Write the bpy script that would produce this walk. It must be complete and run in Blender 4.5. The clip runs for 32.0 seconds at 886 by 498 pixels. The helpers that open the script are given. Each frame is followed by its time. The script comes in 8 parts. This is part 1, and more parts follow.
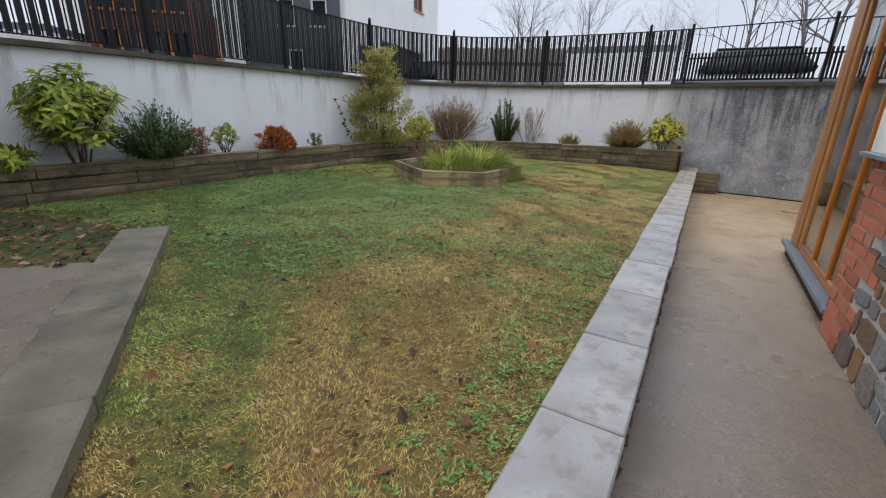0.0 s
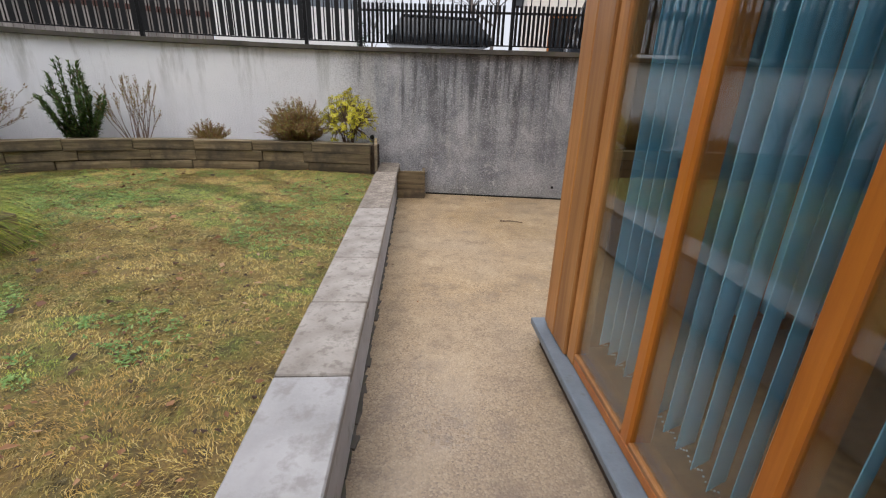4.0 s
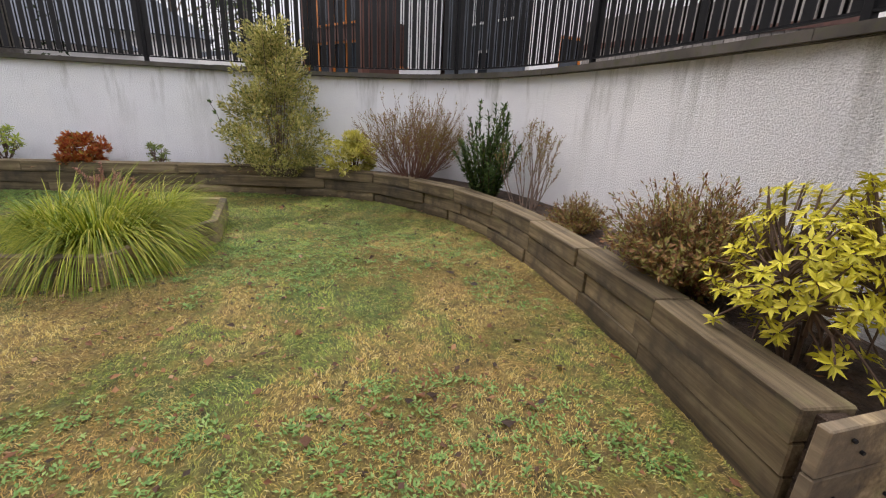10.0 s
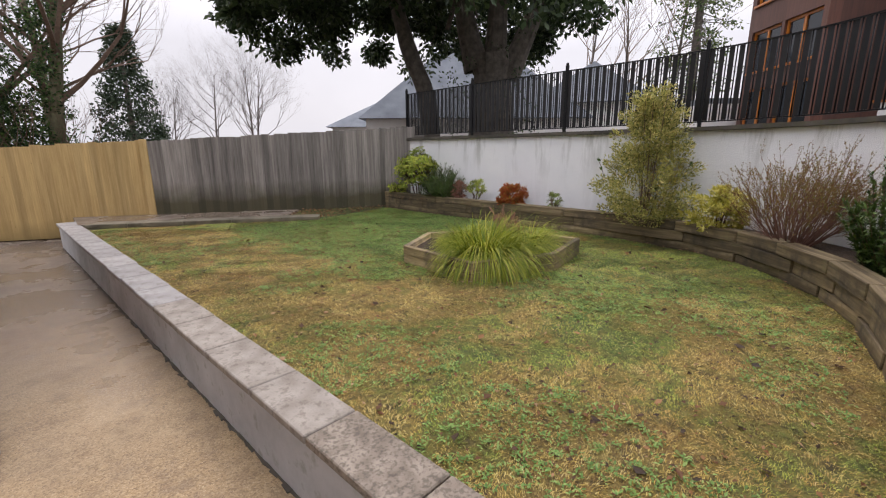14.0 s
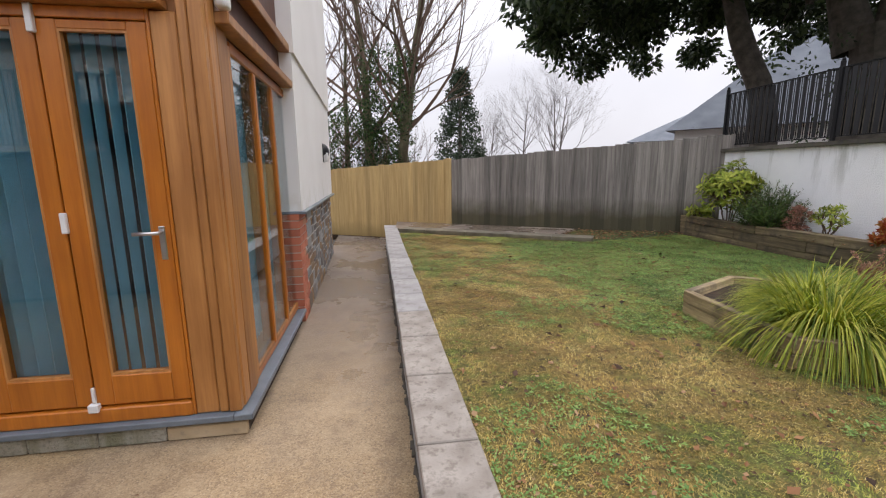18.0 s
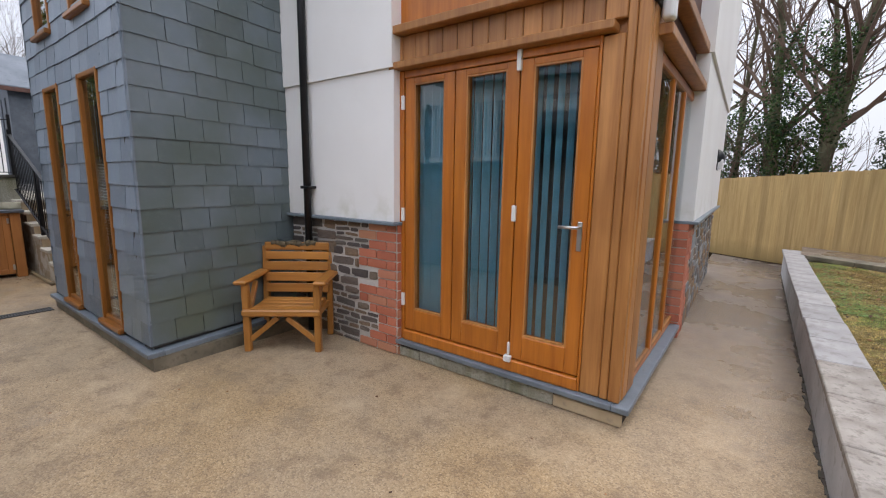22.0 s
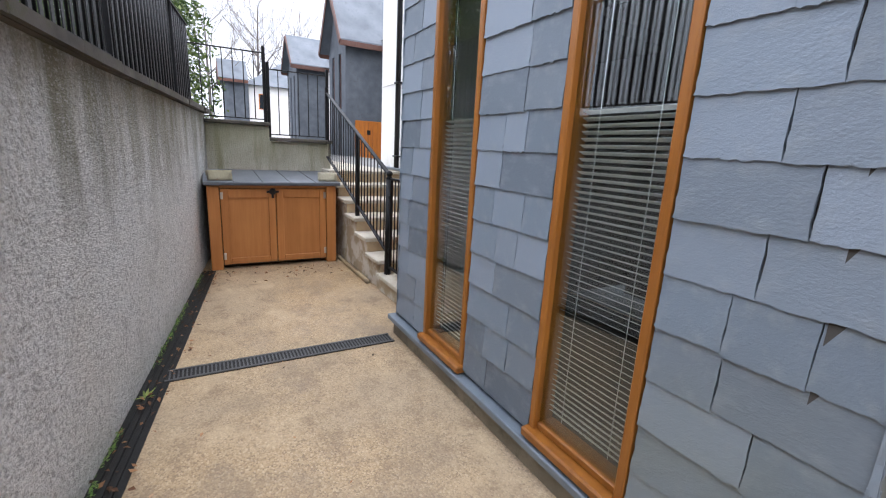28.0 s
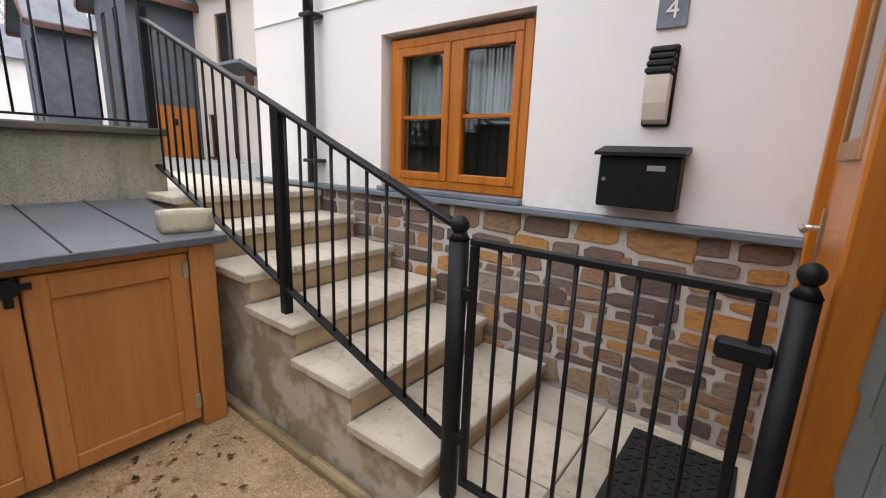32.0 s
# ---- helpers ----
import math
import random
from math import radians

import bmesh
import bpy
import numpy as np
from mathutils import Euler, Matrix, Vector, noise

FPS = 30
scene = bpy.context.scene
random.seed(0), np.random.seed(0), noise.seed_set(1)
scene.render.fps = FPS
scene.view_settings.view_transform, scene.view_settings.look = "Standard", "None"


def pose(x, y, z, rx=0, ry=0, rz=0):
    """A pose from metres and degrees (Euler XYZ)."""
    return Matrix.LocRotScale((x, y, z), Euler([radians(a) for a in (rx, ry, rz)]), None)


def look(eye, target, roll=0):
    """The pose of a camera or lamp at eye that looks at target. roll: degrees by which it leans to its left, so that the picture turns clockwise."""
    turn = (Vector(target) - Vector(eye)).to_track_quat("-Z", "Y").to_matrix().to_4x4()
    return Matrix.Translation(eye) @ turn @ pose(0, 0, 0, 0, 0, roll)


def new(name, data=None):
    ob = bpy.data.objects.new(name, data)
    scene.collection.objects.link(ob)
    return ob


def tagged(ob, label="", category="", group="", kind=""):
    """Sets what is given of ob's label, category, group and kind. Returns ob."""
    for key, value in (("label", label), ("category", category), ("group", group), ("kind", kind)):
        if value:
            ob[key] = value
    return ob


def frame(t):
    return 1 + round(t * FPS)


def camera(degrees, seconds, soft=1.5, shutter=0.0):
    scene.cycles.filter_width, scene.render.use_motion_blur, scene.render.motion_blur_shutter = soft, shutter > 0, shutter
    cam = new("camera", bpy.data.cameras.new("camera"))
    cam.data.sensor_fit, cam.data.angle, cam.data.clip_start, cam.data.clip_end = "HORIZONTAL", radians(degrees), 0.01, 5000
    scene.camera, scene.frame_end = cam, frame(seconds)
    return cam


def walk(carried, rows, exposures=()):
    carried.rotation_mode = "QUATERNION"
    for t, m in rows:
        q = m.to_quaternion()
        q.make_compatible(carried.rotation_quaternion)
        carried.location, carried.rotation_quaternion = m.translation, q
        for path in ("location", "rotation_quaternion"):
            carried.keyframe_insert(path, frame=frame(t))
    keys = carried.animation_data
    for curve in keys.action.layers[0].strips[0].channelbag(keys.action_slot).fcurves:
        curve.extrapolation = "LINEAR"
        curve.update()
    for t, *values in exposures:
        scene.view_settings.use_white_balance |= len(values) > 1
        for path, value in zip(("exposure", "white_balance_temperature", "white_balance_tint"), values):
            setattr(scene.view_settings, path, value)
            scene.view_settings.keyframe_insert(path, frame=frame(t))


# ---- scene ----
cam = camera(92.2, 32.0, soft=1.15)
PATH = [
    (0, (0.631, -0.317, 1.22), (-0.339, 1.319, 0.598), 1.4),
    (0.5, (0.669, 0.05, 1.222), (-0.342, 1.659, 0.596), 1.9),
    (1, (0.634, 0.458, 1.23), (-0.341, 2.089, 0.605), 1.7),
    (1.5, (0.646, 0.842, 1.216), (-0.296, 2.491, 0.588), 0.7),
    (2, (0.679, 1.231, 1.221), (-0.154, 2.933, 0.582), 0.5),
    (2.5, (0.692, 1.636, 1.227), (0.07, 3.422, 0.577), 0.7),
    (3, (0.773, 2.025, 1.222), (0.339, 3.86, 0.558), 0.5),
    (3.5, (0.798, 2.38, 1.224), (0.655, 4.256, 0.547), 1.2),
    (4, (0.783, 2.718, 1.241), (0.916, 4.591, 0.552), 2.0),
    (4.5, (0.823, 3.082, 1.239), (1.0, 4.946, 0.536), 1.9),
    (6.5, (0.868, 4.548, 1.206), (0.891, 6.394, 0.435), 2.3),
    (7, (0.843, 4.862, 1.205), (0.528, 6.681, 0.436), 2.6),
    (7.5, (0.898, 5.197, 1.227), (0.156, 6.889, 0.463), 3.2),
    (8, (0.869, 5.469, 1.273), (-0.223, 7.02, 0.639), 2.7),
    (8.5, (0.867, 5.73, 1.29), (-0.516, 7.045, 0.691), 1.5),
    (9, (0.954, 5.999, 1.324), (-0.685, 6.971, 0.716), 2.8),
    (9.5, (0.955, 6.236, 1.332), (-0.822, 6.922, 0.72), 2.7),
    (10, (0.977, 6.477, 1.338), (-0.888, 6.861, 0.724), 2.7),
    (10.5, (1.06, 6.755, 1.339), (-0.841, 6.812, 0.721), 2.3),
    (11, (1.012, 6.965, 1.321), (-0.879, 6.772, 0.698), 2.3),
    (11.5, (0.937, 7.144, 1.338), (-0.895, 6.644, 0.711), 1.7),
    (12, (0.942, 7.307, 1.36), (-0.745, 6.425, 0.745), 0.8),
    (12.5, (1.01, 7.347, 1.384), (-0.604, 6.326, 0.791), -0.5),
    (13, (1.125, 7.338, 1.409), (-0.444, 6.218, 0.875), -1.3),
    (13.5, (1.207, 7.32, 1.422), (-0.301, 6.097, 0.945), -0.7),
    (14, (1.262, 7.319, 1.44), (-0.164, 5.989, 0.996), -0.2),
    (14.5, (1.293, 7.283, 1.418), (-0.054, 5.86, 1.015), 0.1),
    (16.5, (1.011, 7.164, 1.382), (0.137, 5.402, 1.021), 0.6),
    (17, (0.928, 7.026, 1.39), (0.167, 5.213, 1.027), 0.1),
    (17.5, (0.81, 6.954, 1.391), (0.266, 5.063, 1.034), -0.5),
    (18, (0.701, 6.923, 1.403), (0.403, 4.977, 1.048), -0.6),
    (18.5, (0.691, 6.916, 1.408), (0.635, 4.947, 1.058), -0.6),
    (19, (0.725, 6.945, 1.411), (0.907, 4.983, 1.068), -0.9),
    (19.5, (0.771, 6.964, 1.406), (1.156, 5.029, 1.08), -0.7),
    (20, (0.815, 6.985, 1.399), (1.374, 5.09, 1.09), -0.4),
    (20.5, (0.852, 7.0, 1.401), (1.553, 5.152, 1.092), 0.1),
    (21, (0.874, 7.018, 1.391), (1.718, 5.231, 1.086), 0.4),
    (21.5, (0.911, 7.039, 1.378), (1.928, 5.344, 1.072), 0.6),
    (22, (0.947, 7.064, 1.38), (2.117, 5.474, 1.061), 0.9),
    (22.5, (1.036, 7.099, 1.37), (2.349, 5.626, 1.045), 2.0),
    (23, (1.182, 7.163, 1.354), (2.607, 5.801, 1.019), 2.7),
    (23.5, (1.338, 7.207, 1.363), (2.842, 5.939, 1.0), 2.6),
    (24, (1.525, 7.168, 1.352), (3.108, 6.006, 0.971), 2.5),
    (24.5, (1.759, 7.107, 1.357), (3.394, 6.025, 0.965), 2.7),
    (25, (2.047, 7.149, 1.357), (3.7, 6.098, 0.954), 2.8),
    (25.5, (2.325, 7.179, 1.369), (3.992, 6.153, 0.957), 2.8),
    (27.5, (3.748, 7.102, 1.309), (5.441, 6.134, 0.865), 2.9),
    (28, (4.128, 7.103, 1.3), (5.828, 6.148, 0.852), 2.9),
    (28.5, (4.524, 7.135, 1.301), (6.241, 6.215, 0.849), 3.2),
    (29, (4.925, 7.074, 1.304), (6.683, 6.237, 0.849), 3.3),
    (29.5, (5.318, 7.068, 1.326), (7.083, 6.251, 0.861), 3.4),
    (30, (5.716, 6.994, 1.295), (7.489, 6.193, 0.832), 2.9),
    (30.5, (6.093, 6.919, 1.282), (7.848, 6.073, 0.83), 3.3),
    (31, (6.444, 6.892, 1.276), (8.063, 5.799, 0.844), 2.6),
    (31.5, (6.719, 6.788, 1.281), (8.172, 5.486, 0.838), 1.8),
    (32, (6.966, 6.689, 1.281), (8.145, 5.134, 0.844), 2.2),
]
walk(cam, [(t, look(eye, target, roll)) for t, eye, target, roll in PATH],
     exposures=((0, 0.42, 6150, 9), (3, 0.6, 6450, 11), (6, 0.58, 6500, 12), (8, 0.58, 6600, 14), (10, 0.66, 6750, 16), (12, 0.52, 7000, 16), (14, 0.55, 6850, 16), (18, 0.58, 6700, 14),
                (20, 0.56, 6550, 14), (22, 0.66, 6400, 12), (25, 0.95, 6150, 10), (28, 1.38, 6250, 12), (29.5, 1.26, 6500, 14), (31, 1.12, 6950, 15), (32, 1.16, 6950, 14)))

# ---- daylight: overcast winter sky, with a weak wide sun ----
SUN_ELEV, SUN_ROT = radians(58), radians(210)
world = bpy.data.worlds.new("overcast_sky")
scene.world = world
world.use_nodes = True
_wn, _wl = world.node_tree.nodes, world.node_tree.links
_sky = _wn.new("ShaderNodeTexSky")
_sky.sky_type = "NISHITA"
_sky.sun_disc = False
_sky.sun_elevation, _sky.sun_rotation = SUN_ELEV, SUN_ROT
_sky.air_density, _sky.dust_density, _sky.ozone_density = 1.0, 6.0, 1.0
_haze = _wn.new("ShaderNodeMixRGB")
_haze.inputs[0].default_value = 0.86
_haze.inputs[2].default_value = (6.8, 7.1, 7.85, 1)
_wl.new(_sky.outputs[0], _haze.inputs[1])
_cloud = _wn.new("ShaderNodeTexNoise")
_cloud.inputs["Scale"].default_value = 2.2
_cloud.inputs["Detail"].default_value = 5
_cr = _wn.new("ShaderNodeMapRange")
_cr.inputs[1].default_value, _cr.inputs[2].default_value = 0.3, 0.7
_cr.inputs[3].default_value, _cr.inputs[4].default_value = 0.9, 1.08
_wl.new(_cloud.outputs[0], _cr.inputs[0])
_mul = _wn.new("ShaderNodeVectorMath")
_mul.operation = "SCALE"
_wl.new(_haze.outputs[0], _mul.inputs[0])
_wl.new(_cr.outputs[0], _mul.inputs[3])
# an overcast sky is brighter overhead than at the horizon
_tc = _wn.new("ShaderNodeTexCoord")
_sep = _wn.new("ShaderNodeSeparateXYZ")
_wl.new(_tc.outputs["Generated"], _sep.inputs[0])
_zen = _wn.new("ShaderNodeMapRange")
_zen.inputs[1].default_value, _zen.inputs[2].default_value = 0.2, 0.65
_zen.inputs[3].default_value, _zen.inputs[4].default_value = 0.64, 1.55
_wl.new(_sep.outputs[2], _zen.inputs[0])
_mul2 = _wn.new("ShaderNodeVectorMath")
_mul2.operation = "SCALE"
_wl.new(_mul.outputs[0], _mul2.inputs[0])
_wl.new(_zen.outputs[0], _mul2.inputs[3])
_bg = _wn["Background"]
_bg.inputs[1].default_value = 0.142
_wl.new(_mul2.outputs[0], _bg.inputs[0])
sun = new("sun", bpy.data.lights.new("sun", "SUN"))
sun.data.energy, sun.data.angle, sun.data.color = 0.6, radians(80), (1.0, 0.96, 0.90)
sun.matrix_world = look((0, 0, 30), (0 + math.sin(SUN_ROT) * -20, math.cos(SUN_ROT) * -20, 30 - 20 * math.tan(SUN_ELEV)))

# ---- materials ----
class Nodes:
    """A small builder for node materials."""

    def __init__(self, name, rough=0.7, metal=0.0, spec=0.5):
        self.m = bpy.data.materials.new(name)
        self.m.use_nodes = True
        self.n, self.l = self.m.node_tree.nodes, self.m.node_tree.links
        self.b = self.n["Principled BSDF"]
        self.b.inputs["Roughness"].default_value = rough
        self.b.inputs["Metallic"].default_value = metal
        self.b.inputs["Specular IOR Level"].default_value = spec
        self.co = self.n.new("ShaderNodeTexCoord").outputs["Object"]

    def coords(self, sx=1, sy=1, sz=1, world_space=False):
        mp = self.n.new("ShaderNodeMapping")
        mp.inputs["Scale"].default_value = (sx, sy, sz)
        src = self.n.new("ShaderNodeNewGeometry").outputs["Position"] if world_space else self.co
        self.l.new(src, mp.inputs[0])
        return mp.outputs[0]

    def noise(self, scale, detail=4, rough=0.6, co=None):
        t = self.n.new("ShaderNodeTexNoise")
        t.inputs["Scale"].default_value = scale
        t.inputs["Detail"].default_value = detail
        t.inputs["Roughness"].default_value = rough
        self.l.new(co or self.co, t.inputs[0])
        return t.outputs[0]

    def voronoi(self, scale, co=None, feature="F1"):
        t = self.n.new("ShaderNodeTexVoronoi")
        t.feature = feature
        t.inputs["Scale"].default_value = scale
        self.l.new(co or self.co, t.inputs[0])
        return t.outputs[0]

    def ramp(self, fac, stops):
        r = self.n.new("ShaderNodeValToRGB")
        e = r.color_ramp.elements
        while len(e) < len(stops):
            e.new(0.5)
        for el, (p, c) in zip(e, stops):
            el.position = p
            el.color = (*c, 1) if len(c) == 3 else c
        self.l.new(fac, r.inputs[0])
        return r.outputs[0]

    def span(self, fac, a, b, lo=0.0, hi=1.0):
        r = self.n.new("ShaderNodeMapRange")
        for i, v in enumerate((a, b, lo, hi)):
            r.inputs[i + 1].default_value = v
        self.l.new(fac, r.inputs[0])
        return r.outputs[0]

    def mix(self, fac, a, b, kind="MIX"):
        x = self.n.new("ShaderNodeMixRGB")
        x.blend_type = kind
        for i, v in enumerate((fac, a, b)):
            if hasattr(v, "node"):
                self.l.new(v, x.inputs[i])
            elif i == 0:
                x.inputs[0].default_value = v
            else:
                x.inputs[i].default_value = (*v, 1)
        return x.outputs[0]

    def maths(self, op, a, b):
        x = self.n.new("ShaderNodeMath")
        x.operation = op
        for i, v in enumerate((a, b)):
            if hasattr(v, "node"):
                self.l.new(v, x.inputs[i])
            else:
                x.inputs[i].default_value = v
        return x.outputs[0]

    def rnd(self):
        return self.n.new("ShaderNodeObjectInfo").outputs["Random"]

    def island(self):
        return self.n.new("ShaderNodeNewGeometry").outputs["Random Per Island"]

    def axis(self, i, world_space=True):
        s = self.n.new("ShaderNodeSeparateXYZ")
        src = self.n.new("ShaderNodeNewGeometry").outputs["Position"] if world_space else self.co
        self.l.new(src, s.inputs[0])
        return s.outputs[i]

    def color(self, c):
        if hasattr(c, "node"):
            self.l.new(c, self.b.inputs["Base Color"])
        else:
            self.b.inputs["Base Color"].default_value = (*c, 1)
        return self

    def rough(self, r):
        self.l.new(r, self.b.inputs["Roughness"])
        return self

    def bump(self, h, strength=0.3, dist=0.01):
        x = self.n.new("ShaderNodeBump")
        x.inputs["Strength"].default_value = strength
        x.inputs["Distance"].default_value = dist
        self.l.new(h, x.inputs["Height"])
        self.l.new(x.outputs[0], self.b.inputs["Normal"])
        return self


def plain(name, c, rough=0.6, metal=0.0, vary=0.12, scale=18, bump=0.1, spec=0.5):
    k = Nodes(name, rough, metal, spec)
    n = k.noise(scale, 5)
    lo = tuple(v * (1 - vary) for v in c)
    hi = tuple(min(1, v * (1 + vary)) for v in c)
    k.color(k.ramp(n, [(0.3, lo), (0.7, hi)]))
    if bump:
        k.bump(k.noise(scale * 6, 3), bump, 0.004)
    return k.m


def wood(name, dark, light, rough=0.5, grain=(3, 3, 40), axis="z", wear=None, bump=0.15, tint=0.25):
    """Timber with its grain along one local axis; each piece has its own shade."""
    k = Nodes(name, rough)
    sc = {"x": (1.2, 22, 22), "y": (22, 1.2, 22), "z": (22, 22, 1.2)}[axis]
    co = k.coords(*sc)
    a = k.noise(1.0, 6, 0.65, co)
    b = k.noise(1.3, 3)
    c = k.ramp(a, [(0.28, dark), (0.72, light)])
    c = k.mix(k.span(b, 0.35, 0.7, 0, 0.5), c, tuple(v * 0.75 for v in dark))
    r = k.span(k.rnd(), 0, 1, 1 - tint, 1 + tint)
    sh = k.n.new("ShaderNodeHueSaturation")
    k.l.new(c, sh.inputs["Color"])
    k.l.new(r, sh.inputs["Value"])
    k.color(sh.outputs[0])
    k.bump(a, bump, 0.004)
    return k.m


M = {}
# patio: exposed aggregate, sandy where dry, greyer and wet along the path
k = Nodes("patio_concrete", 0.75)
n1, n2, n3, n4 = k.noise(0.9, 6), k.noise(150, 3, 0.8), k.noise(5, 7, 0.7), k.noise(42, 4, 0.7)
grit = k.n.new("ShaderNodeTexVoronoi")
grit.inputs["Scale"].default_value = 135
k.l.new(k.co, grit.inputs[0])
cell = k.n.new("ShaderNodeSeparateColor")
k.l.new(grit.outputs["Color"], cell.inputs[0])
c = k.ramp(cell.outputs[0], [(0.0, (0.22, 0.15, 0.078)), (0.2, (0.33, 0.225, 0.113)), (0.5, (0.40, 0.275, 0.145)), (0.8, (0.45, 0.32, 0.175)), (1.0, (0.52, 0.39, 0.24))])
c = k.mix(k.span(grit.outputs["Distance"], 0.45, 0.85, 0, 0.35), c, (0.18, 0.12, 0.068))
c = k.mix(k.span(n1, 0.44, 0.62, 0, 0.45), c, (0.33, 0.27, 0.20))
c = k.mix(k.span(n3, 0.50, 0.66, 0, 0.55), c, (0.15, 0.10, 0.06))
n5 = k.noise(1.7, 6, 0.7)
c = k.mix(k.span(n5, 0.52, 0.66, 0, 0.5), c, (0.20, 0.15, 0.10))
c = k.mix(k.span(n5, 0.36, 0.46, 0.35, 0), c, (0.55, 0.42, 0.26))
c = k.mix(k.span(n4, 0.57, 0.72, 0, 0.5), c, (0.13, 0.085, 0.05))
wet = k.maths("MULTIPLY", k.span(k.maths("ADD", k.axis(1), k.maths("MULTIPLY", n1, 2.0)), 2.8, 6.2, 1, 0), k.span(k.axis(0), 2.5, 1.8, 0, 1))
c = k.mix(k.maths("MULTIPLY", wet, 0.72), c, (0.17, 0.145, 0.135))
dry = k.span(n1, 0.40, 0.60, 0.42, 0.85)
rg = k.maths("SUBTRACT", dry, k.maths("MULTIPLY", wet, 0.36))
k.color(c).rough(rg).bump(k.maths("SUBTRACT", k.maths("MULTIPLY", n4, 0.8), grit.outputs["Distance"]), 0.4, 0.004)
M["patio"] = k.m

# house render: clean cream-white
k = Nodes("house_render", 0.9)
n1, n2 = k.noise(0.8, 4), k.noise(160, 3)
c = k.ramp(n1, [(0.3, (0.78, 0.755, 0.72)), (0.7, (0.85, 0.83, 0.80))])
low = k.maths("MULTIPLY", k.span(k.axis(2), 1.05, 1.35, 1, 0), k.span(k.noise(5, 5), 0.5, 0.7, 0, 0.5))
c = k.mix(low, c, (0.52, 0.50, 0.36))
k.color(c).bump(n2, 0.15, 0.003)
M["render"] = k.m

# retaining wall: white render with algae runs, turning to dark stained roughcast past the joint
k = Nodes("stained_render", 0.9)
x, z = k.axis(0), k.axis(2)
run = k.noise(1.0, 6, 0.7, k.coords(4, 4, 0.6, True))
run2 = k.noise(1.0, 6, 0.8, k.coords(8, 8, 2.2, True))
cloud = k.noise(1.6, 5, 0.6, k.coords(1, 1, 1, True))
peb = k.noise(95, 2, 0.6, k.coords(1, 1, 1, True))
fine = k.noise(60, 6, 0.85, k.coords(1, 1, 1, True))
white = k.ramp(cloud, [(0.3, (0.83, 0.835, 0.85)), (0.7, (0.90, 0.90, 0.90))])
top = k.span(z, 1.05, 1.70, 0.0, 1.0)
stain = k.maths("MULTIPLY", k.span(run, 0.52, 0.66, 0, 1), k.span(top, 0, 1, 0.12, 0.95))
white = k.mix(k.maths("MULTIPLY", stain, 0.65), white, (0.22, 0.22, 0.17))
grey = k.ramp(cloud, [(0.30, (0.20, 0.21, 0.24)), (0.50, (0.38, 0.39, 0.42)), (0.70, (0.58, 0.58, 0.59))])
grey = k.mix(k.span(peb, 0.45, 0.62, 0, 0.35), grey, (0.50, 0.50, 0.50))
drip = k.noise(1.0, 6, 0.72, k.coords(6, 6, 0.38, True))
mott = k.noise(2.6, 7, 0.72, k.coords(1, 1, 1, True))
grey = k.mix(k.span(mott, 0.50, 0.62, 0, 0.65), grey, (0.18, 0.19, 0.225))
grey = k.mix(k.span(mott, 0.46, 0.36, 0, 0.6), grey, (0.62, 0.62, 0.64))
high = k.span(k.maths("ADD", z, k.maths("MULTIPLY", mott, 0.9)), 1.0, 1.75, 0.12, 1)
grey = k.mix(k.maths("MULTIPLY", k.span(drip, 0.49, 0.58, 0, 0.92), high), grey, (0.095, 0.10, 0.11))
grey = k.mix(k.maths("MULTIPLY", k.span(drip, 0.37, 0.45, 0.8, 0), high), grey, (0.56, 0.56, 0.54))
grey = k.mix(k.maths("MULTIPLY", k.span(k.noise(6, 6, 0.75, k.coords(1, 1, 1, True)), 0.58, 0.63, 0, 0.9), k.span(z, 0.6, 0.2, 0, 1)), grey, (0.78, 0.78, 0.78))
grey = k.mix(k.span(run2, 0.56, 0.68, 0, 0.7), grey, (0.56, 0.55, 0.53))
dash = k.noise(52, 3, 0.6, k.coords(1, 1, 1, True))
alley = k.ramp(dash, [(0.36, (0.44, 0.44, 0.44)), (0.47, (0.66, 0.66, 0.655)), (0.60, (0.80, 0.80, 0.79))])
alley = k.mix(k.span(cloud, 0.45, 0.65, 0, 0.25), alley, (0.60, 0.57, 0.50))
alley = k.mix(k.maths("MULTIPLY", k.span(run, 0.44, 0.60, 0, 0.85), k.span(z, 0.75, 1.35, 0.0, 1)), alley, (0.14, 0.14, 0.115))
alley = k.mix(k.span(k.maths("ADD", z, k.maths("MULTIPLY", run, 1.1)), 1.6, 2.05, 0, 0.45), alley, (0.29, 0.28, 0.20))
alley = k.mix(k.maths("MULTIPLY", k.span(run2, 0.42, 0.62, 0, 0.7), k.span(z, 0.9, 1.5, 0, 1)), alley, (0.27, 0.25, 0.15))
c = k.mix(k.span(k.maths("ADD", x, k.maths("MULTIPLY", cloud, 0.9)), 0.12, 0.75), white, grey)
c = k.mix(k.span(k.maths("ADD", x, cloud), 3.2, 4.8), c, alley)
damp = k.maths("MULTIPLY", k.span(z, 0.0, 0.22, 1, 0), 0.35)
c = k.mix(damp, c, (0.34, 0.35, 0.30))
rel = k.maths("ADD", k.maths("MULTIPLY", peb, k.span(x, -2.5, 2.0, 0.45, 1.0)), k.maths("MULTIPLY", fine, k.span(x, -2.5, 1.0, 0.2, 0.7)))
rel = k.maths("ADD", rel, k.maths("MULTIPLY", dash, k.span(x, 3.2, 4.6, 0, 1.6)))
patch = k.noise(4.5, 6, 0.7, k.coords(1, 1, 1, True))
